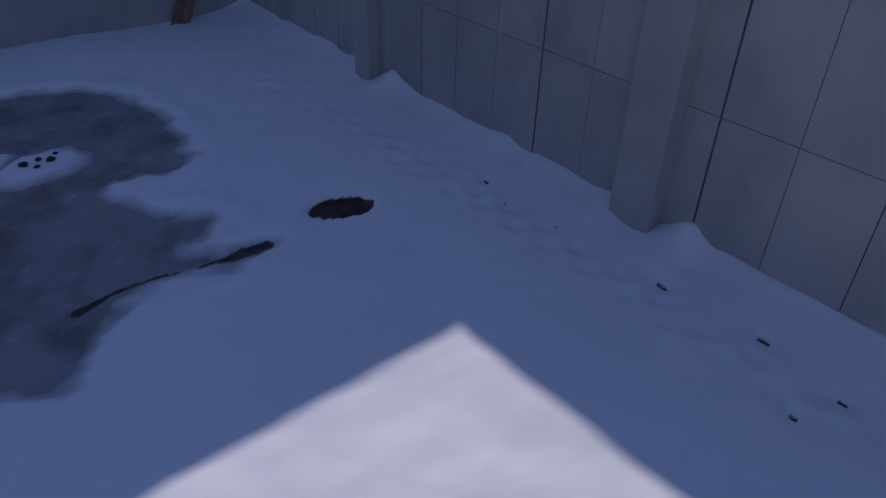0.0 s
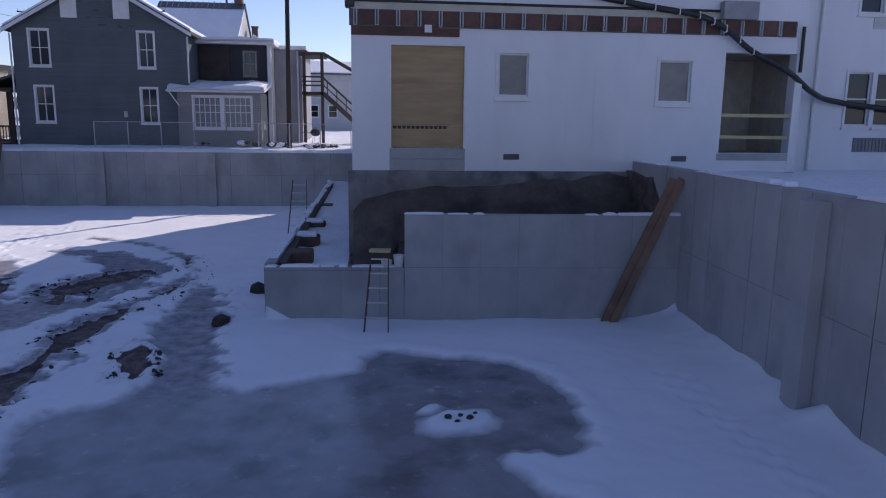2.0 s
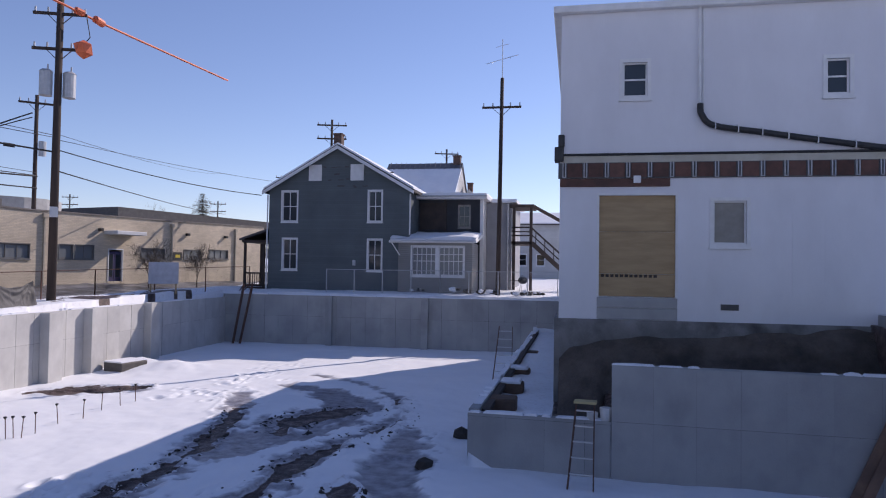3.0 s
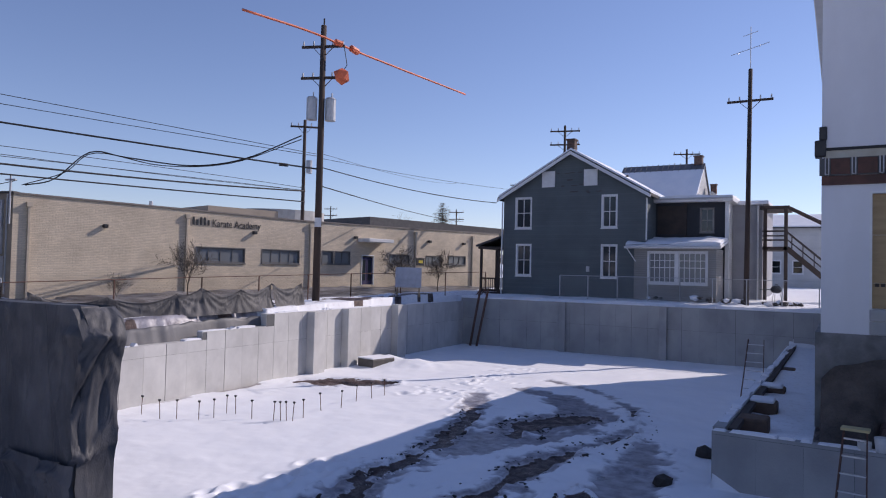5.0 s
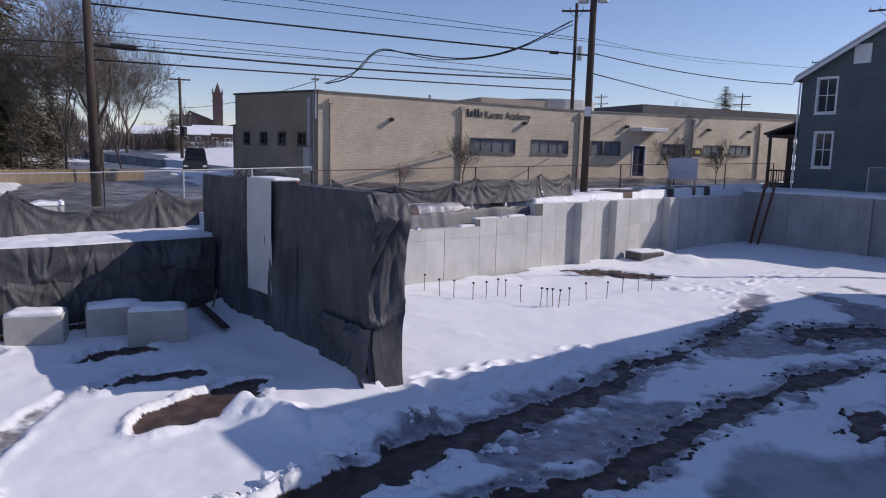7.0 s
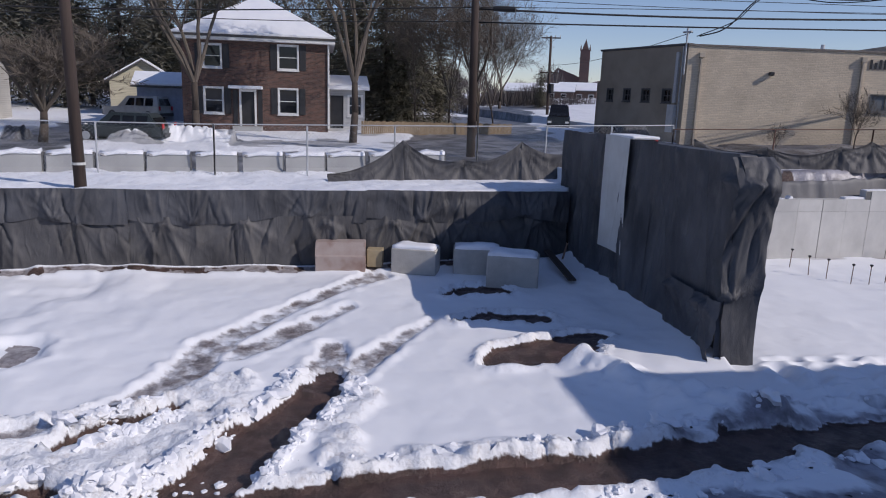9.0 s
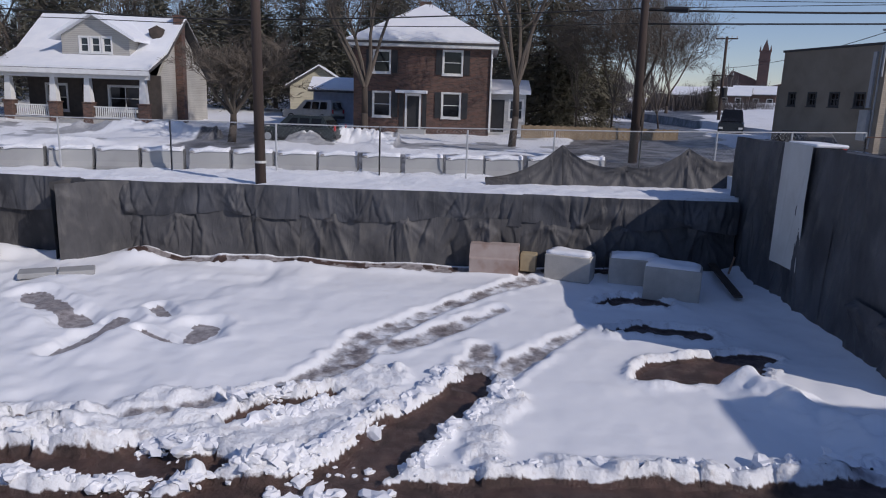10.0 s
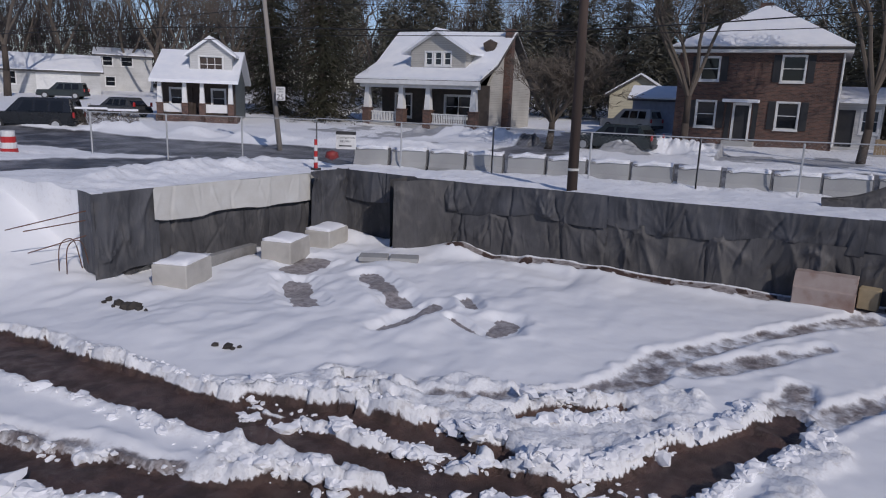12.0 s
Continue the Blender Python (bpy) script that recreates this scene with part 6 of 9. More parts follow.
# fronts face the pit: local x runs to the viewer's right (world +y), local y goes away (world -x)
br = thing("brick_house", "red brick two-storey house with snowy hip roof and dark shutters", "house", at=(-48.0, -8.85, 2.6), turn=90)
BW = 9.25
brh = [(1.35, 2.45, 3.75, 5.15), (6.05, 7.3, 3.75, 5.25), (1.35, 2.5, 0.85, 2.45), (6.05, 7.25, 0.9, 2.5), (3.65, 4.5, 0.1, 2.25)]
part("wall", facade(0, BW, -0.6, 5.6, brh, 0.3), M_BRICK, br)
part("wall", boxes(((0, 0.3, -0.6), (0.3, 8.2, 5.6)), ((BW - 0.3, 0.3, -0.6), (BW, 8.2, 5.6)), ((0.3, 7.9, -0.6), (BW - 0.3, 8.2, 5.6))), M_BRICK, br)
part("eave", boxes(((-0.45, -0.45, 5.42), (BW + 0.45, 8.65, 5.62)), bevel=0.02), M_TRIM, br)
part("roof", hip_roof(BW, 8.2, 5.75, 2.6), M_SHINGLE, br)
part("roof_snow", hip_roof(BW, 8.2, 5.88, 2.8, 0.46), M_ROOFS, br, "snow lying on the hip roof")
for h in brh[:4]:
    window(br, h, None, 0.07, M_GLASSD, M_TRIM)
    for x in (h[0] - 0.5, h[1] + 0.12):
        part("shutter", boxes(((x, -0.06, h[2] - 0.05), (x + 0.4, 0.0, h[3] + 0.05)), bevel=0.01), M_SIGNK, br, "black shutter")
part("door", boxes(((3.65, 0.1, 0.1), (4.5, 0.16, 2.25))), M_SIGNK, br)
part("door_frame", boxes(((3.53, -0.05, 0.0), (3.66, 0.1, 2.4)), ((4.49, -0.05, 0.0), (4.62, 0.1, 2.4)), ((3.66, -0.05, 2.25), (4.49, 0.1, 2.4))), M_TRIM, br)
part("door_hood", boxes(((2.95, -0.9, 2.42), (5.05, 0.0, 2.62)), bevel=0.04), M_ROOFS, br, "snow-topped white hood over the door")
for x in (3.15, 4.72):
    part("side_panel", boxes(((x, -0.05, 0.1), (x + 0.28, 0.0, 2.35))), M_SIGNK, br)
part("step", boxes(((3.2, -1.2, -0.5), (5.0, 0.0, 0.05))), M_CONC, br)
part("chimney", boxes(((4.0, 4.2, 8.0), (4.8, 4.9, 8.9))), M_BRICK, br)
part("downpipe", rods(((BW + 0.02, -0.08, 0.0), (BW + 0.02, -0.08, 5.4), 0.06)), M_TRIM, br)
# its white side porch
part("annex_wall", facade(BW, BW + 2.5, -0.5, 2.6, [(BW + 0.15, BW + 1.05, 0.0, 2.2), (BW + 1.4, BW + 2.3, 0.9, 2.2)], 0.15, Matrix.Translation((0, 1.2, 0))), M_SIDEW, br, "white side porch")
part("annex_side", boxes(((BW + 2.35, 1.35, -0.5), (BW + 2.5, 4, 2.6))), M_SIDEW, br)
part("annex_door", boxes(((BW + 0.15, 1.28, 0.0), (BW + 1.05, 1.33, 2.2))), M_SIGNK, br, "black door")
window(br, (BW + 1.4, BW + 2.3, 0.9, 2.2), Matrix.Translation((0, 1.2, 0)), 0.08, M_GLASS, M_TRIM)
bm = bmesh.new()
prism(bm, [(0.8, 2.6), (4.0, 3.4), (4.0, 3.65), (0.8, 2.85)], "x", BW, BW + 2.8)
part("annex_roof", bm, M_ROOFS, br)

bg = thing("bungalow", "cream bungalow with deep snowy roof, dormer and brick-pier porch", "house", at=(-45.0, -31.6, 2.4), turn=90)
QW, QD = 9.9, 10.5
# Porch back wall coloured near-black: the shade under the roof overhang painted in.
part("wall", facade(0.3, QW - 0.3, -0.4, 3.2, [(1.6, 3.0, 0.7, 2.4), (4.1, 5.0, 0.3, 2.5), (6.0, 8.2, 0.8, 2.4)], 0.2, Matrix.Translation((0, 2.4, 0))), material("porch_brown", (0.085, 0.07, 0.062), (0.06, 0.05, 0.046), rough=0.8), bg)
part("wall", boxes(((0.3, 2.6, -0.4), (0.5, QD, 3.2)), ((QW - 0.5, 2.6, -0.4), (QW - 0.3, QD, 3.2)), ((0.5, QD - 0.2, -0.4), (QW - 0.5, QD, 3.2))), M_SIDEL, bg)
for h in ((1.6, 3.0, 0.7, 2.4), (6.0, 8.2, 0.8, 2.4)):
    window(bg, h, Matrix.Translation((0, 2.4, 0)), 0.1, M_GLASSD, M_TRIM, cols=2)
part("front_door", boxes(((4.1, 2.5, 0.3), (5.0, 2.56, 2.5))), M_WOODD, bg)
bm = bmesh.new()
prism(bm, [(2.4, 3.2), (QD, 3.2), (QD / 2 + 0.4, 7.0)], "x", QW - 0.5, QW - 0.3)
prism(bm, [(2.4, 3.2), (QD, 3.2), (QD / 2 + 0.4, 7.0)], "x", 0.3, 0.5)
part("gable", bm, M_SIDEL, bg)
bm, bs = bmesh.new(), bmesh.new()
for b_, t0, t1, o in ((bm, 0.0, 0.16, 0.0), (bs, 0.165, 0.32, 0.06)):
    prism(b_, [(-0.5 + o, 3.25 + t0), (2.4, 4.48 + t0), (QD / 2 + 0.4, 7.05 + t0), (QD / 2 + 0.4, 7.05 + t1), (2.4, 4.48 + t1), (-0.5 + o, 3.25 + t1)], "x", -0.35 + o, QW + 0.35 - o)
    prism(b_, [(QD / 2 + 0.4, 7.05 + t0), (QD + 0.5 - o, 2.95 + t0), (QD + 0.5 - o, 2.95 + t1), (QD / 2 + 0.4, 7.05 + t1)], "x", -0.35 + o, QW + 0.35 - o)
part("roof", bm, M_SHINGLE, bg)
part("roof_snow", bs, M_ROOFS, bg, "snow lying on the roof")
part("fascia", boxes(((-0.35, -0.56, 3.1), (QW + 0.35, -0.48, 3.4)), ((-0.1, -0.1, 2.85), (QW + 0.1, 0.15, 3.25))), M_TRIM, bg)
for x in (0.15, 3.2, 5.5, 9.2):
    part("pier", boxes(((x, -0.1, -0.4), (x + 0.6, 0.5, 1.25)), ((x - 0.05, -0.15, 1.25), (x + 0.65, 0.55, 1.33)), bevel=0.01), M_BRICK, bg, "brick porch pier")
    bm = bmesh.new()
    for s0, s1, z0, z1 in ((0.24, 0.16, 1.33, 2.9),):
        c = x + 0.3
        lo = [bm.verts.new((c + i * s0, 0.2 + j * s0, z0)) for i, j in ((-1, -1), (1, -1), (1, 1), (-1, 1))]
        hi = [bm.verts.new((c + i * s1, 0.2 + j * s1, z1)) for i, j in ((-1, -1), (1, -1), (1, 1), (-1, 1))]
        bm.faces.new(lo)
        bm.faces.new(hi)
        for i in range(4):
            bm.faces.new((lo[i], lo[(i + 1) % 4], hi[(i + 1) % 4], hi[i]))
    part("column", bm, M_TRIM, bg, "tapered white column")
for a, b in ((0.75, 3.2), (6.1, 9.2)):
    part("balustrade", boxes(((a, 0.15, 1.0), (b, 0.25, 1.08)), ((a, 0.15, 0.35), (b, 0.25, 0.42)), *[((a + 0.1 + 0.14 * i, 0.17, 0.42), (a + 0.16 + 0.14 * i, 0.23, 1.0)) for i in range(int((b - a - 0.2) / 0.14))]), M_TRIM, bg)
part("porch_floor", boxes(((0.1, 0.0, -0.5), (QW - 0.1, 2.4, 0.22))), M_SIDEL, bg)
part("steps", boxes(*[((3.8, -0.35 * (i + 1), -0.5), (5.5, -0.35 * i, 0.2 - 0.17 * i)) for i in range(4)]), M_CONC, bg)
dm = Matrix.Translation((1.55, 1.5, 0.22))
dh = [(3.15, 3.72, 4.35, 5.3), (3.92, 4.5, 4.35, 5.3), (4.7, 5.28, 4.35, 5.3)]
part("dormer_wall", facade(1.9, 6.5, 3.9, 5.45, dh, 0.15, dm), M_SIDEL, bg, "cream dormer")
bm = bmesh.new()
prism(bm, [(1.9, 5.45), (6.5, 5.45), (4.2, 6.75)], "y", 0.0, 0.15, dm)
prism(bm, [(1.9, 3.9), (6.5, 3.9), (6.5, 5.45), (1.9, 5.45)], "y", 0.16, 2.1, dm)
part("dormer_gable", bm, M_SIDEL, bg)
for h in dh:
    window(bg, h, dm, 0.08, M_GLASS, M_TRIM)
bm = bmesh.new()
for e in (1.3, 7.1):
    prism(bm, [(e, 5.08), (4.2, 6.75), (4.2, 7.0), (e, 5.3)], "y", -0.5, 3.5, dm)
part("dormer_roof", bm, M_ROOFS, bg)
bm = bmesh.new()
lump(bm, (8.85, 3.9, 5.95), 0.52, random.Random(3), 1.3, 0.25)
part("bare_patch", bm, M_WOODD, bg, "dark bare lump on the snowy roof")
part("chimney", boxes(((QW - 0.3, 4.9, -0.4), (QW + 0.25, 5.5, 7.3)), ((QW - 0.36, 4.84, 7.3), (QW + 0.31, 5.56, 7.42))), M_BRICK, bg, "tall brick chimney")

h2 = thing("small_house", "white cottage with snowy roof, gabled dormer and porch", "house", at=(*polar(140.6, 51.0), 2.8), turn=128)
h2.scale = (0.86, 0.86, 0.86)
# The dark timber colour here stands in for deep shade inside the porch.
part("wall", facade(0.2, 5.8, -0.4, 2.7, [(0.8, 1.7, 0.7, 2.1), (2.5, 3.3, 0.1, 2.2), (4.0, 5.0, 0.7, 2.1)], 0.2, Matrix.Translation((0, 1.8, 0))), M_WOODD, h2, "porch back wall with its deep shade painted in")
for h in ((0.8, 1.7, 0.7, 2.1), (4.0, 5.0, 0.7, 2.1)):
    window(h2, h, Matrix.Translation((0, 1.8, 0)), 0.1, M_GLASSD, M_TRIM)
part("front_door", boxes(((2.5, 1.88, 0.1), (3.3, 1.93, 2.2))), M_WOODD, h2)
# Dark siding in place of white: the cottage's shade painted into its walls.
part("wall", boxes(((0.2, 2.0, -0.4), (0.4, 9, 2.7)), ((5.6, 2.0, -0.4), (5.8, 9, 2.7))), M_SIDING, h2)
bm = bmesh.new()
prism(bm, [(-0.4, 2.55), (4.8, 5.0), (9.6, 2.5), (9.6, 2.75), (4.8, 5.25), (-0.4, 2.8)], "x", -0.3, 6.3)
part("roof", bm, M_ROOFS, h2)
# The gable takes the same darkened colour for shade.
bm = bmesh.new()
prism(bm, [(0.2, 2.6), (9, 2.6), (4.8, 4.95)], "x", 5.6, 5.8)
part("gable", bm, M_SIDING, h2)
d2 = [(2.4, 4.2, 3.6, 4.8)]
m2 = Matrix.Translation((0.75, 1.4, -0.15))
part("dormer_wall", facade(1.7, 4.9, 3.2, 5.0, d2, 0.12, m2), M_SIDEW, h2)
bm = bmesh.new()
prism(bm, [(1.7, 5.0), (4.9, 5.0), (3.3, 6.1)], "y", 0.0, 0.15, m2)
prism(bm, [(1.7, 3.2), (4.9, 3.2), (4.9, 5.0), (1.7, 5.0)], "y", 0.155, 3.0, m2)
part("dormer_gable", bm, M_SIDEW, h2)
window(h2, d2[0], m2, 0.08, M_WOODD, M_TRIM, cols=3)
bm = bmesh.new()
for e in (1.35, 5.25):
    prism(bm, [(e, 4.75), (3.3, 6.15), (3.3, 6.38), (e, 4.95)], "y", -0.4, 3.8, m2)
part("dormer_roof", bm, M_ROOFS, h2)
for x in (0.1, 1.95, 3.25, 5.4):
    part("pier", boxes(((x, 0.0, -0.4), (x + 0.48, 0.45, 0.95)), ((x - 0.04, -0.04, 0.95), (x + 0.52, 0.49, 1.02)), bevel=0.01), M_BRICK, h2, "brick porch pier")
    bm = bmesh.new()
    rod(bm, (x + 0.24, 0.22, 1.02), (x + 0.24, 0.22, 2.55), 0.27, 0.18, 4)
    bmesh.ops.rotate(bm, verts=bm.verts[:], cent=(x + 0.24, 0.22, 0), matrix=Matrix.Rotation(radians(45), 3, "Z"))
    part("column", bm, M_TRIM, h2, "tapered white column")
for a, b in ((0.58, 1.95), (3.75, 5.4)):
    part("balustrade", boxes(((a, 0.15, 0.3), (b, 0.25, 0.95))), M_TRIM, h2)
part("porch_floor", boxes(((0, 0, -0.5), (6.1, 2.0, 0.1))), M_BRICK, h2)


def plain_house(name, label, at, turn, w, d, h, rise, wall, ridge="x", holes=(), door=None):
    e = thing(name, label, "house", at=at, turn=turn)
    part("wall", facade(0, w, -0.8, h, list(holes), 0.2), wall, e)
    part("wall", boxes(((0, 0.2, -0.8), (0.2, d, h)), ((w - 0.2, 0.2, -0.8), (w, d, h)), ((0.2, d - 0.2, -0.8), (w - 0.2, d, h))), wall, e)
    bm = bmesh.new()
    if ridge == "x":
        for a in (0, w - 0.2):
            prism(bm, [(0, h), (d, h), (d / 2, h + rise)], "x", a, a + 0.2)
    else:
        for a in (0, d - 0.2):
            prism(bm, [(0, h), (w, h), (w / 2, h + rise)], "y", a, a + 0.2)
    part("gable", bm, wall, e)
    t, l = gable_roof(w, d, h, rise, 0.4, 0.15, ridge)
    part("roof_snow", t, M_ROOFS, e)
    part("roof", l, M_SHINGLE, e)
    for hh in holes:
        window(e, hh, None, 0.07, M_GLASSD, M_TRIM)
    if door:
        part("garage_door", boxes(((door[0], -0.03, door[2]), (door[1], 0.0, door[3]))), M_TRIM, e)
    return e


# beyond: garages, a shed and more homes
plain_house("garage", "low white garage with snowy roof", (*polar(150.4, 92), 3.9), 147, 10.0, 8, 2.1, 1.7, M_SIDEW, "x", [(0.6, 1.6, 0.5, 1.9)], (3.5, 8.0, 0, 1.9))
plain_house("split_level_house", "pale two-storey house with a balcony", (*polar(144.4, 104), 4.1), 142, 6.8, 8, 4.3, 0.9, M_SIDEW, "x", [(0.8, 2.0, 3.0, 4.2), (3.0, 4.4, 3.0, 4.2), (1.0, 2.2, 0.4, 1.6)])
plain_house("shed", "cream garden garage with snowy roof", (*polar(105.4, 66), 2.9), 98, 5.2, 6, 2.6, 1.6, M_YELLOWH, "y", [])
plain_house("blue_shed", "pale blue shed with a bluish roof", (*polar(103.6, 58), 2.7), 95, 3.2, 4, 2.4, 0.8, material("blue_siding", (0.34, 0.38, 0.47), rough=0.8), "x", [])
for az, d, w, hh in ((75.4, 150, 8, 3.2), (73.4, 152, 9, 3.4), (71.2, 155, 8, 3.8)):
    plain_house("row_house", "distant low brick house with snow on its roof", (*polar(az, d), 4.9), az - 5, w, 9, hh - 1.0, 1.6, M_BRICK, "x", [(1, 2, 1, 2), (4, 5, 1, 2), (6.5, 7.5, 1, 2)])
ch = thing("church", "distant dark stone church with a pointed tower", "church", at=(*polar(69.3, 330), 4), turn=68)
part("tower", boxes(((-2.1, -2.1, 0), (2.1, 2.1, 25)), ((-2.3, -2.3, 21), (2.3, 2.3, 21.6)), ((-2.3, -2.3, 24.6), (2.3, 2.3, 25))), M_CHURCH, ch)
bm = bmesh.new()
ap = bm.verts.new((0, 0, 29.8))
cs = [bm.verts.new((x, y, 25)) for x, y in ((-1.5, -1.5), (1.5, -1.5), (1.5, 1.5), (-1.5, 1.5))]
for i in range(4):
    bm.faces.new((cs[i], cs[(i + 1) % 4], ap))
part("spire", bm, M_CHURCH, ch)
for x in (-2.3, 1.7):
    bm = bmesh.new()
    rod(bm, (x + 0.3, -2, 24.8), (x + 0.3, -2, 27.2), 0.5, 0.05, 6)
    part("pinnacle", bm, M_CHURCH, ch)
bm = bmesh.new()
prism(bm, [(-21, 0), (4, 0), (4, 10), (-4, 14), (-12, 17), (-16, 12), (-21, 10)], "y", 0, 12)
part("nave", bm, M_CHURCH, ch)
bm = bmesh.new()
prism(bm, [(4, 0), (22, 0), (22, 9), (13, 13), (4, 11)], "y", 0, 12)
part("choir", bm, M_CHURCH, ch)


# ---- trees ----
def branch(bm, p, d, length, r, depth, rng, twig=0.006):
    """A limb that bends, tapers and forks."""
    k = 3 if depth > 1 else 2
    q = Vector(p)
    d = Vector(d).normalized()
    for i in range(k):
        nd = (d + Vector((rng.uniform(-1, 1), rng.uniform(-1, 1), rng.uniform(-0.4, 0.7))) * 0.22).normalized()
        e = q + nd * length / k
        r1 = max(r * (1 - 0.42 * (i + 1) / k), twig)
        rod(bm, q, e, max(r * (1 - 0.42 * i / k), twig), r1, 6 if depth > 3 else (4 if depth > 2 else 3), False)
        if depth > 0 and (i > 0 or depth < 4):
            for _ in range(2 if depth > 1 else 3):
                a = rng.uniform(0, 2 * math.pi)
                side = nd.cross(Vector((math.cos(a), math.sin(a), 0.3))).normalized()
                bd = (nd * rng.uniform(0.5, 0.9) + side * rng.uniform(0.5, 0.9) + Vector((0, 0, 0.25))).normalized()
                if rng.random() < 0.85:
                    branch(bm, e, bd, length * rng.uniform(0.5, 0.72), r1 * rng.uniform(0.5, 0.7), depth - 1, rng, twig)
        q, d = e, nd


def bare_tree(label, h, r, seed, depth=4, lean=(0, 0), fork=2, twig=0.010):
    """A leafless tree: tapered trunk, forking limbs, twigs."""
    rng = random.Random(seed)
    e = thing("bare_tree", label, "tree")
    bm = bmesh.new()
    top = Vector((lean[0], lean[1], h * 0.28))
    mid = top * 0.5 + Vector((rng.uniform(-0.1, 0.1), rng.uniform(-0.1, 0.1), 0))
    rod(bm, (0, 0, -0.4), mid, r * 1.25, r, 9)
    rod(bm, mid, top, r, r * 0.85, 9)
    part("trunk", bm, M_BARK, e, smooth=True)
    bm = bmesh.new()
    for i in range(fork + 1):
        a = 2 * math.pi * i / (fork + 1) + rng.uniform(-0.4, 0.4)
        branch(bm, top - Vector((0, 0, 0.1)), (0.42 * math.cos(a), 0.42 * math.sin(a), 1), h * rng.uniform(0.4, 0.52), r * 0.62, depth, rng, twig)
    part("crown", bm, M_TWIG, e)
    return e


def conifer(label, h, w, seed, mat, tiers=40, ragged=0.35, base=0.08, power=0.75, droop=0.28, spray=0.42, dense=1.0):
    """An evergreen: trunk, limbs and drooping boughs of many narrow needle sprays."""
    rng = random.Random(seed)
    e = thing("evergreen_tree", label, "tree")
    part("trunk", rods(((0, 0, -0.4), (0, 0, h * 0.93), 0.02 * h, 0.02), n=7), M_BARK, e)
    vs, fs, ns = [], [], []
    limbs = bmesh.new()
    lobes = [rng.uniform(0, 6.28) for _ in range(3)]
    for t in range(tiers):
        f = base + (1 - base) * (t + rng.random()) / tiers
        reach = w * max(0.02, 1 - f) ** power * rng.uniform(1 - ragged, 1)
        nb = max(5, int(15 * (1 - f) ** 0.6 + 5))
        for b in range(nb):
            a = 2 * math.pi * (b + rng.random()) / nb
            L = reach * rng.uniform(0.45, 1.1) * (1 + 0.2 * math.sin(2 * a + lobes[0] + 5 * f) + 0.12 * math.sin(3 * a + lobes[1] - 9 * f))
            if b % 3 == 0:
                rod(limbs, (0, 0, h * f), (math.cos(a) * L * 0.8, math.sin(a) * L * 0.8, h * f - droop * L * 0.6), 0.03 + 0.008 * L, 0.012, 3, False)
            m = max(6, int(L / 0.085 * dense))
            for k in range(m):
                s = ((k + rng.random()) / m) ** 0.75
                side = rng.gauss(0, 0.05 + 0.11 * L * s * (1.15 - s))
                c = Vector((math.cos(a) * L * s - math.sin(a) * side, math.sin(a) * L * s + math.cos(a) * side, h * f - droop * L * s * s + rng.gauss(0, 0.14)))
                sz = rng.uniform(0.5, 1.1) * spray * (1.1 - 0.45 * s)
                b2 = a + rng.uniform(-1.0, 1.0)
                dx = Vector((math.cos(b2), math.sin(b2), rng.uniform(-0.9, 0.25))) * sz
                dy = Vector((-math.sin(b2), math.cos(b2), rng.uniform(-0.7, 0.7))) * sz * 0.17
                i0 = len(vs)
                vs += [tuple(c - dx * 0.4), tuple(c + dy), tuple(c + dx), tuple(c - dy)]
                out = (Vector((c.x, c.y, 0)).normalized() + Vector((rng.uniform(-0.5, 0.5), rng.uniform(-0.5, 0.5), 0.35 + rng.uniform(-0.4, 0.4)))).normalized()
                fs.append((i0, i0 + 1, i0 + 2, i0 + 3) if dx.cross(dy).dot(out) < 0 else (i0, i0 + 3, i0 + 2, i0 + 1))
                ns += [tuple(out)] * 4
    ob = mesh_from("crown", vs, fs, mat, True, e)
    ob.data.normals_split_custom_set_from_vertices(ns)
    part("branchwork", limbs, M_BARK, e)["kind"] = "stuff"
    return e


def put(proto, az, d, z, turn=0.0, s=1.0):
    x, y = polar(az, d)
    return copy_thing(proto, pose(x, y, z, 0, 0, turn) @ Matrix.Scale(s, 4)) if proto else None


def plant(ob, az, d, z, turn=0.0, s=1.0):
    x, y = polar(az, d)
    ob.matrix_basis = pose(x, y, z, 0, 0, turn) @ Matrix.Scale(s, 4)
    return ob


plant(bare_tree("tall leafless street tree with forked trunk", 10.5, 0.19, 3, 5, (0.1, 0.05), 4), 99.6, 40.5, 2.3)
plant(bare_tree("tall leafless tree leaning over a snowy yard", 11.5, 0.19, 8, 5, (0.2, 0.1), 4), 87.6, 39.5, 2.3)
low_tree = plant(bare_tree("low spreading leafless tree beside the bungalow", 5.6, 0.13, 12, 4, (0, 0.1), 9), 109.9, 39.5, 2.35)
low_tree.scale = (1.45, 1.45, 0.78)
thin_tree = plant(bare_tree("slender leafless sapling by the beige wall", 2.6, 0.035, 21, 3, (0, 0), 4, 0.006), 49.9, 42.0, 2.9)
put(thin_tree, 33.6, 50.0, ground_z(*polar(33.6, 50.0)), 60, 1.05)["label"] = "slender leafless sapling near the blue doors"
put(thin_tree, 30.2, 52, ground_z(*polar(30.2, 52)), 130, 1.0)["label"] = "slender leafless sapling by the far end"
put(thin_tree, 54.9, 40.5, 2.6, 200, 0.5)["label"] = "small leafless shrub by the beige wall"
spruce = plant(conifer("very large dark evergreen with drooping boughs", 17, 5.6, 31, M_NEEDLE, 46, 0.3, 0.03, 0.42, 0.34, 0.30, 1.35), 128.2, 57, 2.4)
put(spruce, 132.0, 64, 2.4, 70, 1.0)
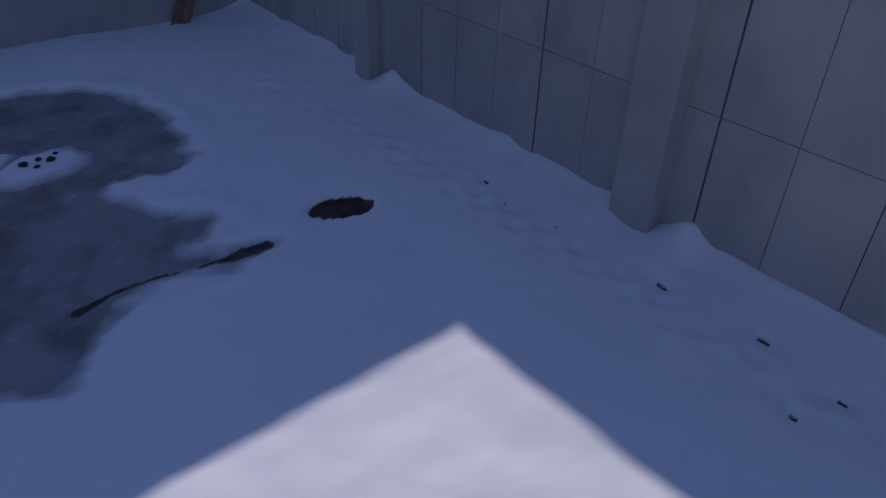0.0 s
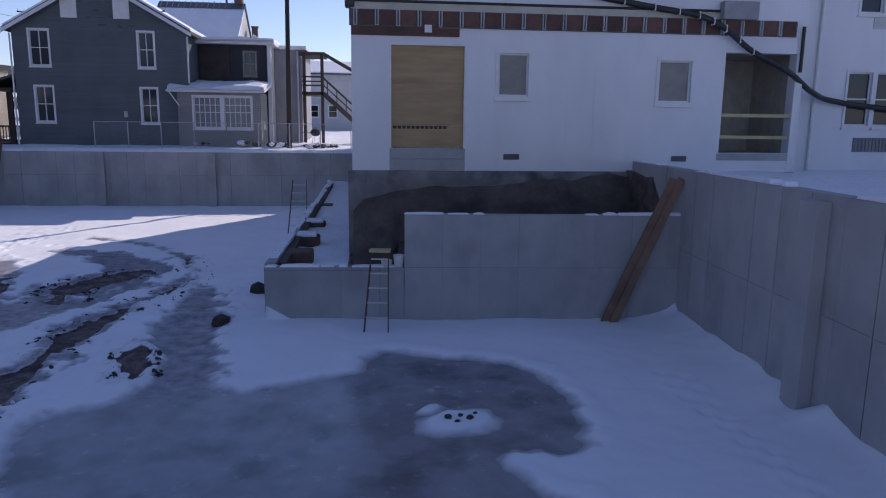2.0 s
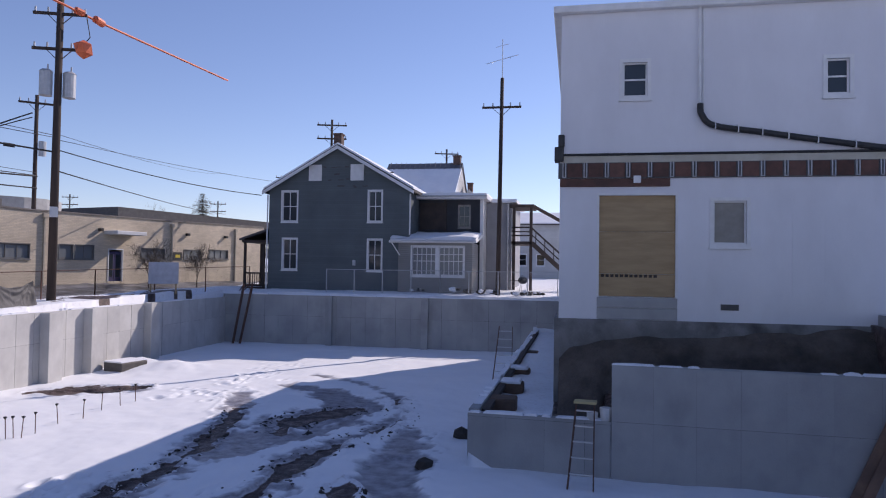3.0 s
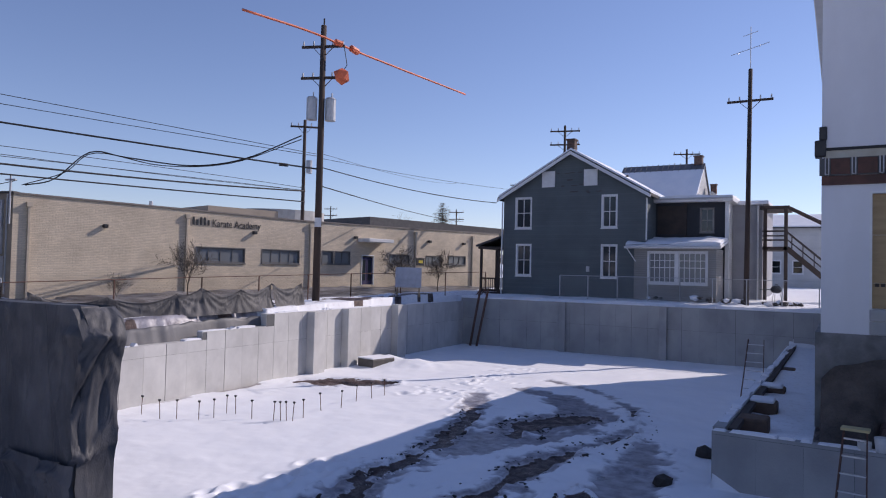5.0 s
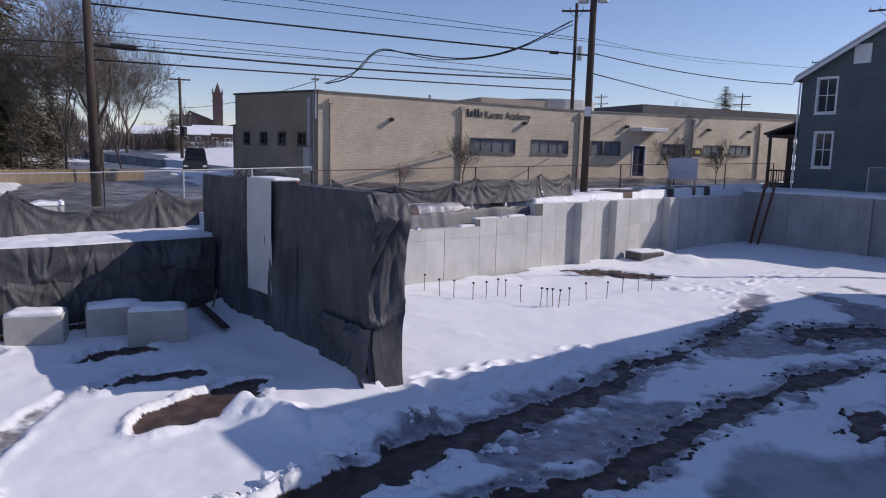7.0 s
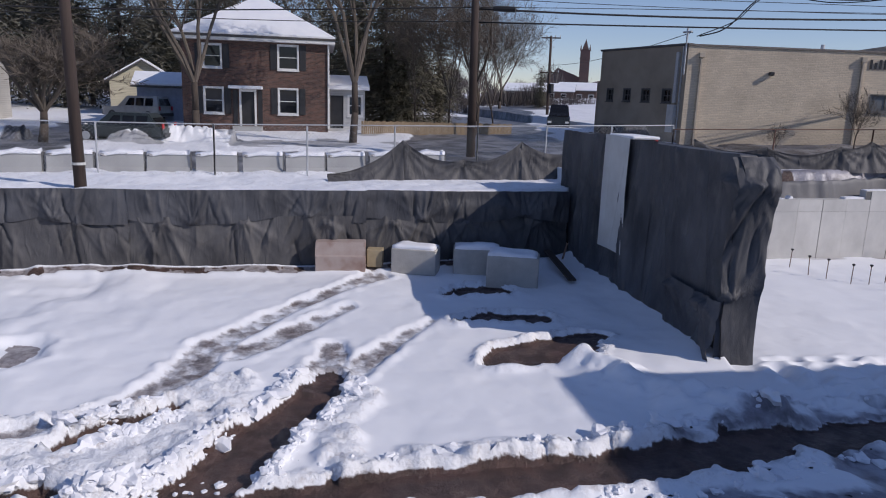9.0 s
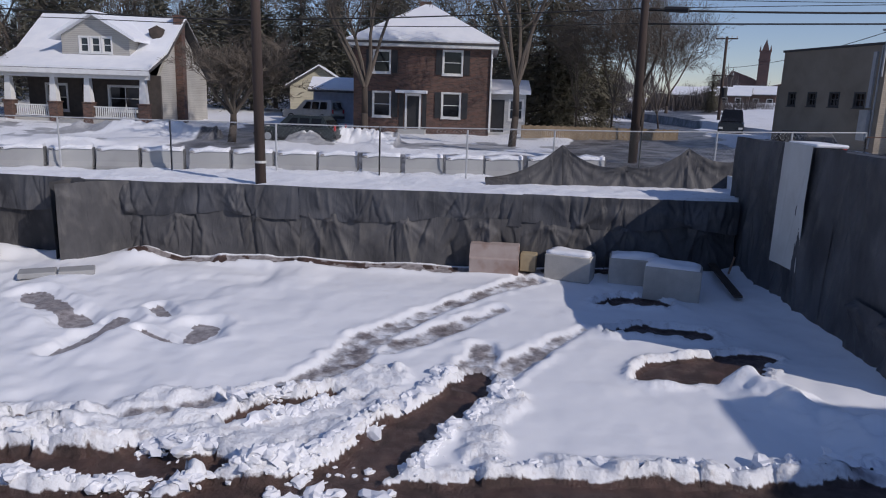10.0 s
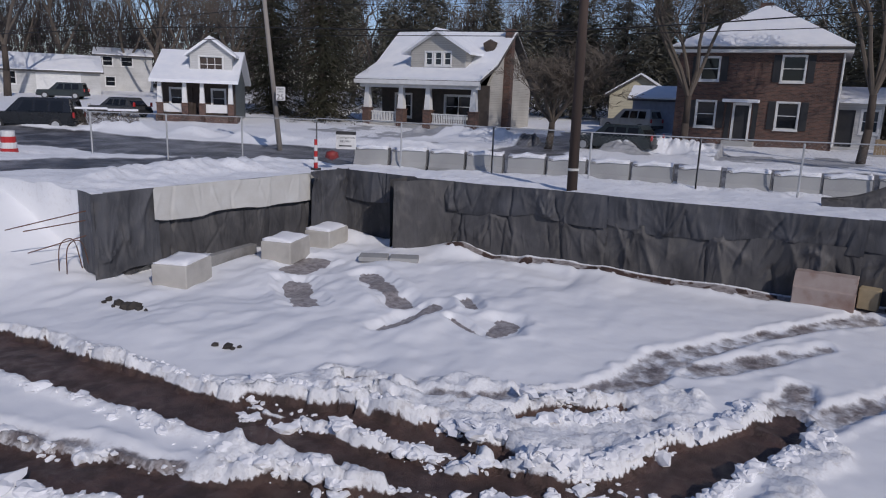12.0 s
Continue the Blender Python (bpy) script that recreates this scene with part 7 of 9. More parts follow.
pine = plant(conifer("tall dark pine with open boughs behind the houses", 17, 5.6, 37, M_PINE, 30, 0.6, 0.1, 0.4, 0.1, 0.44, 0.8), 104.5, 76, 3.0)
for az, d, s, tn in ((121, 94, 1.0, 30), (116.4, 98, 0.95, 80), (108.2, 80, 1.05, 250), (99.2, 92, 0.95, 120), (136.5, 112, 0.9, 200), (156, 100, 0.95, 340)):
    put(pine, az, d, 3.2, tn, s)
fir = plant(conifer("broad olive evergreen behind the brick house", 12.5, 5.0, 41, M_NEEDLE2, 38, 0.4, 0.02, 0.42, 0.2, 0.36, 1.0), 85.0, 56, 2.5)
put(fir, 83.4, 58, 2.5, 90, 1.2)
put(fir, 87.2, 66, 2.5, 200, 1.15)
put(fir, 80.6, 60, 2.5, 20, 0.62)
shrub = plant(bare_tree("dense olive-brown leafless tree by the wooden fence", 7.4, 0.06, 91, 4, (0.1, 0.1), 6, 0.006), 77.6, 47, 2.4)
put(shrub, 79.8, 50, 2.5, 120, 1.15)
put(shrub, 76.3, 49, 2.4, 220, 0.9)
put(shrub, 82.6, 52, 2.5, 300, 1.0)
put(fir, 97.8, 72, 2.6, 10, 1.1)
put(fir, 72.6, 100, 3.4, 260, 0.5)["label"] = "dark evergreen among the far houses"
put(fir, 29.95, 105, 8.0, 0, 0.55)["label"] = "distant evergreen above the flat roofs"
back = plant(bare_tree("leafless brown tree among the far houses", 13, 0.22, 55, 4, (0.2, 0), 2), 92.8, 74, 3)
rng = random.Random(9)
for az, d, s in tuple((rng.uniform(98, 158), rng.uniform(82, 110), rng.uniform(1.1, 1.6)) for _ in range(5)) + ((96, 82, 1.1), (106.5, 88, 1.05), (116, 96, 1.1), (124, 92, 1.2), (129.5, 92, 1.0), (134.5, 84, 1.1), (137.8, 74, 0.9), (139.4, 102, 1.3), (142.5, 105, 1.2), (146.5, 98, 1.3), (149, 108, 1.3), (152, 92, 1.2), (80.5, 84, 0.95), (77.6, 48, 0.75), (75.8, 98, 0.9), (111, 100, 1.2), (88.5, 92, 1.2), (99, 100, 1.2)):
    put(back, az, d, 3.2, rng.uniform(0, 360), s)
for az, d, s in ((32.8, 120, 0.55), (44, 140, 0.6), (38, 150, 0.5), (55, 130, 0.5)):
    put(back, az, d, 5.0, rng.uniform(0, 360), s)
plain_house("white_house", "white house with snowy roof behind the stairs", (*polar(5.25, 86), 4.2), 2, 10, 9, 6.1, 1.5, M_SIDEW, "x", [(1.0, 2.0, 1.0, 2.4), (3.2, 4.2, 1.0, 2.4)])
# far woods on the rise
vs, fs = [], []
rw = random.Random(77)
for i in range(60000):
    az = rw.uniform(66.5, 160)
    d = rw.uniform(105, 165)
    x, y = polar(az, d)
    hgt = (7.0 + 8.0 * min(1, max(0, (az - 96) / 16)) + 2.5 * math.sin(az * 0.7) + 1.8 * math.sin(az * 1.9 + 1)) * rw.random() ** 0.8 * (1.0 if az > 79 else 0.35)
    z = 3.5 + hgt
    a = rw.uniform(0, 6.28)
    for k in range(2):
        b = rw.uniform(0.5, 1.6)
        c, w = rw.uniform(-0.9, 0.9), rw.uniform(0.05, 0.14)
        i0 = len(vs)
        vs += [(x, y, z - b), (x + w * math.cos(a), y + w * math.sin(a), z - b), (x + c * math.cos(a), y + c * math.sin(a), z + b)]
        fs.append((i0, i0 + 1, i0 + 2))
for i in range(16000):
    az, d = rw.uniform(22, 82), rw.uniform(172, 280)
    x, y = polar(az, d)
    z = 4.5 + (4.5 + 2.0 * math.sin(az * 0.9) + 1.5 * math.sin(az * 2.3)) * rw.random() ** 0.8 * d / 150 * (0.75 if az < 60 else 1.0)
    a, b = rw.uniform(0, 6.28), rw.uniform(0.8, 2.2)
    c, w = rw.uniform(-1.2, 1.2), rw.uniform(0.12, 0.3)
    i0 = len(vs)
    vs += [(x, y, z - b), (x + w * math.cos(a), y + w * math.sin(a), z - b), (x + c * math.cos(a), y + c * math.sin(a), z + b)]
    fs.append((i0, i0 + 1, i0 + 2))
woods = mesh_from("far_woods", vs, fs, leafy(material("far_wood", (0.115, 0.098, 0.092), (0.080, 0.071, 0.068), rough=0.95, scale=0.05, bump=0), 0.3), False)
# pines standing close together behind the houses
vs, fs, ns = [], [], []
for i in range(100):
    az, d = (rw.uniform(83.5, 127), rw.uniform(72, 104)) if i < 80 else (rw.uniform(133, 160), rw.uniform(112, 135))
    if 76 < az < 88:
        d += 8
    x, y = polar(az, d)
    H, W = rw.uniform(9.5, 15.5), rw.uniform(2.4, 3.8)
    for k in range(900):
        f = rw.random() ** 0.85
        r = W * (1 - 0.75 * f) * rw.random() ** 0.5
        a = rw.uniform(0, 6.28)
        c = Vector((x + r * math.cos(a), y + r * math.sin(a), 3.0 + H * f + rw.gauss(0, 0.3)))
        b2 = a + rw.uniform(-1.2, 1.2)
        dx = Vector((math.cos(b2), math.sin(b2), rw.uniform(-0.7, 0.5))) * rw.uniform(0.25, 0.6)
        dy = Vector((-math.sin(b2), math.cos(b2), rw.uniform(-0.7, 0.7))) * rw.uniform(0.05, 0.11)
        i0 = len(vs)
        vs += [tuple(c - dx), tuple(c + dy), tuple(c + dx), tuple(c - dy)]
        out = Vector((math.cos(a) + rw.uniform(-0.4, 0.4), math.sin(a) + rw.uniform(-0.4, 0.4), 0.3)).normalized()
        fs.append((i0, i0 + 1, i0 + 2, i0 + 3) if dx.cross(dy).dot(out) < 0 else (i0, i0 + 3, i0 + 2, i0 + 1))
        ns += [tuple(out)] * 4
pines = mesh_from("pine_woods", vs, fs, M_PINE, True)
pines.data.normals_split_custom_set_from_vertices(ns)
tagged(pines, "grey-green pine woods standing close behind the houses", "woods", kind="stuff")
tagged(woods, "brown leafless woods on the far rise", "woods", kind="stuff")


# ---- poles and wires ----
def pole(label, az, d, z0, ztop, r, lean=0.0, arms=(), parts_=None, lean_y=0.0):
    x, y = polar(az, d)
    e = thing("utility_pole", label, "utility pole", at=(x, y, z0))
    L = ztop - z0
    part("shaft", rods(((0, 0, -0.5), (lean, lean_y, L), r, r * 0.72), n=12), M_POLE, e, smooth=True)
    for z, half, ang in arms:
        c, s = math.cos(radians(ang)), math.sin(radians(ang))
        k = (z - z0) / L
        bm = bmesh.new()
        beam(bm, (lean * k - c * half, lean_y * k - s * half, z - z0), (lean * k + c * half, lean_y * k + s * half, z - z0), 0.10, 0.12)
        beam(bm, (lean * k - c * half * 0.5, lean_y * k - s * half * 0.5, z - z0), (lean * k, lean_y * k, z - z0 - 0.55), 0.03, 0.03)
        beam(bm, (lean * k + c * half * 0.5, lean_y * k + s * half * 0.5, z - z0), (lean * k, lean_y * k, z - z0 - 0.55), 0.03, 0.03)
        arm = part("crossarm", bm, M_POLE, e)
        for f in (-0.92, -0.45, 0.45, 0.92):
            part("insulator", rods(((lean * k + c * half * f, lean_y * k + s * half * f, z - z0 + 0.05), (lean * k + c * half * f, lean_y * k + s * half * f, z - z0 + 0.28), 0.05, 0.035), n=7), M_GALV, arm)
    return e


p1 = pole("plain brown utility pole standing behind the street wall", 107.75, 21.6, 2.1, 11.5, 0.165, lean=0.0, lean_y=-0.1)
part("band", rods(((0, 0, 0.55), (0, 0, 0.62), 0.175), n=12), M_SHEET, p1)
pole("dark leaning utility pole by the street corner", 77.95, 32.5, 2.3, 12.5, 0.21, lean=0.15, lean_y=-0.12)
pt = pole("tall utility pole with crossarms and two transformers", 40.1, 34.5, 2.75, 16.6, 0.19, lean_y=0.0, lean=0.03, arms=((15.55, 1.1, 20), (14.0, 1.1, 20)))
for s in (-0.45, 0.45):
    x, y = s * math.cos(radians(40)), s * math.sin(radians(40))
    bm = rods(((x, y, 9.15), (x, y, 10.2), 0.26), ((x, y, 10.2), (x, y, 10.28), 0.28, 0.2), ((x + 0.08, y, 10.28), (x + 0.08, y, 10.52), 0.04, 0.03), n=14)
    part("transformer", bm, M_GALV, pt, "grey transformer can", smooth=False)
part("sign_plate", boxes(((-0.16, -0.24, 3.9), (0.16, -0.2, 4.35)), m=Matrix.Rotation(radians(40), 4, "Z")), M_SIGNW, pt)
part("insulator", rods(((0.05, 0.0, 13.85), (0.05, 0.0, 14.2), 0.04)), M_WIRE, pt)
pb = pole("grey utility pole behind, with a short crossarm", 41.35, 50, 3.0, 15.1, 0.15, arms=((14.6, 1.0, 40),))
part("transformer", rods(((0.4, 0.1, 8.3), (0.4, 0.1, 9.2), 0.22), n=12), M_GALV, pb)
pa = pole("tall dark pole with a crossbar and television aerial", 6.25, 42.4, 3.1, 16.4, 0.15, lean=0.12, arms=((14.6, 1.2, 0),))
part("aerial", rods(((0.12, 0, 13.1), (0.12, 0, 15.7), 0.025), ((-0.9, 0, 14.2), (1.1, 0, 14.7), 0.02), ((-0.5, -0.3, 14.1), (-0.5, 0.3, 14.4), 0.015), ((0.6, -0.3, 14.4), (0.6, 0.3, 14.7), 0.015), ((-0.3, 0, 15.2), (0.5, 0, 15.4), 0.015), n=5), M_GALV, pa)
pc = pole("leaning dark utility pole down the side street", 71.95, 75, 2.6, 11.6, 0.17, lean=-0.6, lean_y=0.1, arms=((11.4, 1.0, 70), (7.9, 1.0, 70)))
part("transformer", rods(((-0.2, 0.3, 3.2), (-0.2, 0.3, 4.2), 0.3), n=10), M_WIRE, pc)
pg = pole("pale leaning street pole with a speed sign", 131.45, 34.5, 2.0, 9.5, 0.13, lean=0.47, lean_y=-0.53)
pg.children[0].data.materials[0] = material("pale_pole", (0.30, 0.27, 0.24), (0.22, 0.20, 0.18), rough=0.9, scale=3, stretch=(1, 1, 0.1))
for az, d, zt in ((20.05, 62, 17.7), (10.6, 75, 17.6), (23.65, 95, 17.0), (28.8, 120, 15.2), (39.1, 130, 16.0)):
    pole("distant utility pole behind the roofs", az, d, 3.0, zt, 0.14, arms=((zt - 0.5, 1.3, 15), (zt - 1.7, 1.3, 15)))


def pt3(az, el, d):
    return (*polar(az, d), 4.7 + d * math.tan(radians(el)))


wires = thing("overhead_wires", "black overhead wires strung between poles", "wires")


def wire(a, b, sag, r=0.015, mat=M_WIRE, name="wire"):
    a, b = Vector(a), Vector(b)
    pts = [a.lerp(b, i / 6) - Vector((0, 0, sag * 4 * (i / 6) * (1 - i / 6))) for i in range(7)]
    return tube(name, pts, r, mat, wires, 3, 5)


wire(pt3(78.3, 12.0, 32.5), pt3(40.3, 9.1, 35.5), 0.0)
wire(pt3(78.3, 11.2, 32.5), pt3(40.3, 8.95, 35.5), 0.05)
wire(pt3(78.3, 9.9, 32.5), pt3(40.1, 7.9, 34.5), 0.05, 0.04)
wire(pt3(78.3, 8.1, 32.5), pt3(41.2, 6.35, 45), -0.1)
wire(pt3(78.3, 7.9, 32.5), pt3(41.2, 6.15, 45), 0.15)
wire(pt3(78.3, 7.2, 32.5), pt3(41.2, 6.15, 45), -0.05)
wire(pt3(78.3, 7.1, 32.5), pt3(41.2, 6.1, 45), 0.25, 0.045)
wire(pt3(78.3, 6.1, 32.5), pt3(41.2, 5.25, 42), 0.05, 0.035)
tube("wire", [pt3(78.3, 7.2, 32.5), pt3(89.75, 6.6, 32), pt3(99.9, 5.95, 32), pt3(111.5, 5.25, 33), pt3(124, 4.95, 36), pt3(134, 4.6, 41), pt3(142.8, 3.9, 48), pt3(160, 1.8, 80)], 0.03, M_WIRE, wires, 4, 5)
tube("wire", [pt3(78.3, 6.15, 32.5), pt3(89.7, 5.7, 32), pt3(102, 5.3, 32), pt3(111.5, 4.9, 33), pt3(124, 4.5, 36), pt3(134, 3.8, 41), pt3(160, 1.2, 80)], 0.018, M_WIRE, wires, 4, 5)
wire(pt3(132.35, 6.1, 34.6), pt3(160, 1.6, 75), 0.1, 0.02)
wire(pt3(132.35, 6.4, 34.6), pt3(107.75, 7.6, 30), 0.1, 0.012)
wire(pt3(40.1, 8.1, 34.5), pt3(25.5, 5.6, 45), 0.25, 0.025)
wire(pt3(40.1, 8.8, 34.5), pt3(20, 6.4, 62), 0.3, 0.012)
wire(pt3(40.1, 6.6, 34.5), pt3(28.2, 4.0, 110), 0.3, 0.03)
wire(pt3(40.1, 9.2, 34.5), pt3(28.2, 7.2, 110), 0.6, 0.012)
wire(pt3(71.9, 3.0, 75), pt3(61.5, 5.6, 40.5), 0.4, 0.02)
tube("service_drop", [pt3(61.0, 5.3, 40.3), pt3(59.2, 5.9, 40), pt3(57.0, 8.0, 39.5), pt3(54.5, 7.85, 39), pt3(50, 7.6, 38), pt3(46, 8.4, 37), pt3(41.6, 10.5, 36)], 0.035, M_WIRE, wires, 6, 5)
tube("service_drop", [pt3(61.2, 5.3, 40.3), pt3(58.6, 6.4, 40), pt3(56.6, 8.0, 39.5), pt3(52, 7.45, 38.5), pt3(47, 8.0, 37), pt3(41.6, 10.2, 36)], 0.025, M_WIRE, wires, 6, 5)
part("splice", rods((pt3(76.6, 7.15, 32.2), pt3(74.9, 7.1, 32), 0.12), n=8), M_WIRE, wires)
part("splice", rods((pt3(43.3, 8.15, 34.5), pt3(42.6, 8.1, 34.5), 0.08), n=8), M_WIRE, wires)
part("cable_tail", rods((pt3(38.35, 17.5, 34), pt3(38.1, 16.2, 34), 0.02), (pt3(38.1, 16.2, 34), pt3(38.6, 15.5, 34), 0.02), n=6), M_WIRE, wires)
og = tube("line_guard", [pt3(46.5, 19.6, 30), pt3(41.5, 18.6, 32.5), pt3(39.0, 17.85, 33.8), pt3(37.4, 17.3, 35), pt3(33.0, 15.9, 39), pt3(28.3, 14.3, 45)], 0.055, M_ORANGE, None, 5, 8)
tagged(og, "orange insulating guard sleeved over a power line", "line guard")
part("guard_collar", rods((pt3(39.1, 17.9, 33.8), pt3(38.6, 17.75, 34), 0.16), (pt3(37.8, 17.5, 34.6), pt3(37.3, 17.25, 35), 0.17), n=8), M_ORANGE, og)
bm = bmesh.new()
lump(bm, pt3(38.5, 15.3, 34), 0.42, random.Random(4), 1.1, 0.15)
part("guard_blanket", bm, M_ORANGE, og, "orange blanket wrapped over an arm end")


# ---- fences, barriers and hanging cloth at street level ----
def chain_fence(label, pts, h, z_of, spacing=2.6, mesh_gap=0.14, posts_mat=M_GALV, rail=0.02, mesh=True):
    e = thing("chain_link_fence", label, "fence")
    line = [Vector((p[0], p[1])) for p in pts]
    bm, rails = bmesh.new(), bmesh.new()
    for a, b in zip(line[:-1], line[1:]):
        L = (b - a).length
        k = max(1, int(L / spacing))
        for i in range(k + 1):
            p = a.lerp(b, i / k)
            z = z_of(p.x, p.y)
            part("post", rods(((p.x, p.y, z - 0.2), (p.x, p.y, z + h), 0.032), n=6), posts_mat, e)
        za, zb = z_of(a.x, a.y), z_of(b.x, b.y)
        rod(rails, (a.x, a.y, za + h), (b.x, b.y, zb + h), rail, None, 5)
        if mesh:
            n = int((L + h) / mesh_gap)
            d = (b - a) / L
            for s in (1, -1):
                for i in range(-int(h / mesh_gap), int(L / mesh_gap)):
                    u0, u1 = i * mesh_gap, i * mesh_gap + h
                    v0, v1 = 0.0, h
                    if u0 < 0:
                        v0, u0 = -u0, 0.0
                    if u1 > L:
                        v1, u1 = h - (u1 - L), L
                    if v1 <= v0:
                        continue
                    if s < 0:
                        v0, v1 = h - v0, h - v1
                    z0 = za + (zb - za) * u0 / L
                    z1 = za + (zb - za) * u1 / L
                    pa_, pb_ = a + d * u0, a + d * u1
                    w = 0.0022
                    q = [bm.verts.new((pa_.x, pa_.y, z0 + v0 - w)), bm.verts.new((pb_.x, pb_.y, z1 + v1 - w)), bm.verts.new((pb_.x, pb_.y, z1 + v1 + w)), bm.verts.new((pa_.x, pa_.y, z0 + v0 + w))]
                    bm.faces.new(q)
    part("rail", rails, posts_mat, e)
    if mesh:
        part("netting", bm, posts_mat, e)["kind"] = "stuff"
    else:
        bm.free()
    return e


def street(x, y):
    return float(outer_height(np.array([x]), np.array([y]))[0])


chain_fence("galvanised chain-link fence along the street", [(-21.9, -17.5), (-23.2, -10.5), (-24.0, -3.5), (-24.7, 5.5), (-25.6, 13.5)], 1.65, street)
chain_fence("galvanised site fence panels beside the entrance", [(-17.5, -25.0), (-21.9, -17.5)], 1.6, street, 2.3)
chain_fence("weathered chain-link fence before the beige building", [(-25.6, 13.5), (-25.2, 22.0), (-24.0, 31.5), (-20.5, 41.5)], 1.5, street, 2.9, 0.18, M_RUST)
chain_fence("thin site fence in front of the grey house", [(-15.2, 41.2), (-8.0, 41.2), (-1.0, 41.4)], 1.45, lambda x, y: 3.1, 1.55, 0.12, M_GALV, 0.02)

proto = thing("concrete_barrier", "pale concrete street barrier capped with snow", "barrier", "barriers along the street")
bm = bmesh.new()
prism(bm, [(-0.3, -0.3), (0.3, -0.3), (0.3, 0.05), (0.18, 0.2), (0.13, 0.62), (-0.13, 0.62), (-0.18, 0.2), (-0.3, 0.05)], "x", -0.68, 0.66)
part("body", bm, M_CONC, proto)
bm = boxes(((-0.68, -0.17, 0.61), (0.66, 0.16, 0.74)))
bmesh.ops.subdivide_edges(bm, edges=list(bm.edges), cuts=5, use_grid_fill=True)
for v in bm.verts:
    if v.co.z > 0.65:
        v.co.z += 0.14 * float(fbm(v.co.x * 3.1, v.co.y * 3.1, 3, 90)) - 0.5 * max(0.0, abs(v.co.y) - 0.09)
        v.co.y += 0.05 * float(vnoise(v.co.x * 5, v.co.z * 5, 92))
part("snow_cap", bm, M_SNOW, proto, smooth=True)
part("strap", boxes(((0.66, -0.14, 0.0), (0.7, 0.14, 0.66))), M_JOINT, proto)
bl = smooth_line([(-22.2, -16.8), (-23.5, -12.2), (-24.5, -6.5), (-25.2, 0.0), (-25.7, 5.0)], 40)
acc, last = 0.0, bl[0]
first = True
for q in bl[1:]:
    acc += float(np.hypot(*(q - last)))
    if acc >= 1.42:
        acc = 0.0
        ang = math.degrees(math.atan2(q[1] - last[1], q[0] - last[0]))
        m = pose(q[0], q[1], street(q[0], q[1]) - 0.02, 0, 0, ang)
        if first:
            proto.matrix_basis = m
            first = False
        else:
            copy_thing(proto, m)
    last = q


def fence_cloth(name, label, pts, h, seed, z_of, mat=M_CLOTH2):
    """Dark sheet slung over a fence, sagging between its posts."""
    e = thing(name, label, "fabric")
    for i, (a, b) in enumerate(zip(pts[:-1], pts[1:])):
        a2, b2 = np.array(a[:2], float), np.array(b[:2], float)
        L = float(np.linalg.norm(b2 - a2))
        cols, rows_ = int(L / 0.08), 18
        U, V = np.meshgrid(np.linspace(0, 1, cols + 1), np.linspace(0, 1, rows_ + 1), indexing="ij")
        z0 = z_of(*a2) * (1 - U) + z_of(*b2) * U - 0.1
        ht = a[2] * (1 - U) + b[2] * U - 0.28 * (1 - (2 * U - 1) ** 2) * min(1, L / 2)
        Z = z0 + (ht + 0.1) * V
        ang1 = np.arctan2(U * L + 0.02, (1.02 - V) * h)
        ang2 = np.arctan2((1 - U) * L + 0.02, (1.02 - V) * h)
        f = 0.04 * np.sin(ang1 * 15 + seed + i) * np.exp(-U * L / 1.0) + 0.04 * np.sin(ang2 * 17 + i) * np.exp(-(1 - U) * L / 1.0) + 0.10 * vnoise(U * L * 1.6, V * 2, seed + i) + 0.3 * (1 - V) ** 2
        d = (b2 - a2) / L
        n = np.array([d[1], -d[0]])
        X = a2[0] + d[0] * U * L + n[0] * f
        Y = a2[1] + d[1] * U * L + n[1] * f
        vs = np.stack([X, Y, Z], -1).reshape(-1, 3)
        ix = np.arange(len(vs)).reshape(U.shape)
        q = np.stack([ix[:-1, :-1], ix[1:, :-1], ix[1:, 1:], ix[:-1, 1:]], -1).reshape(-1, 4)
        mesh_from("sheet", vs.tolist(), q.tolist(), mat, True, e)
    return e


fence_cloth("fence_cloth", "dark sheet slung over the fence in tent-like peaks", [(*polar(89.6, 22.5), 0.25), (*polar(83.5, 23.0), 1.35), (*polar(78.5, 23.2), 0.75), (*polar(73.8, 23.6), 1.4), (*polar(69.5, 24), 1.15), (*polar(64.5, 25), 1.1)], 1.3, 3, lambda x, y: 2.05)
fence_cloth("fence_cloth", "grey sheet hung in gathered folds on the fence", [(*polar(60.6, 25.8), 0.97), (*polar(55.5, 26.5), 0.72), (*polar(50.6, 27.5), 0.77), (*polar(48.9, 28.1), 0.97), (*polar(46.0, 29.3), 0.82), (*polar(43.6, 30.6), 1.02), (*polar(41.2, 32.2), 0.97)], 1.3, 8, lambda x, y: 2.44 + 0.023 * y)


# ---- loose things in the pit ----
rngb = random.Random(6)


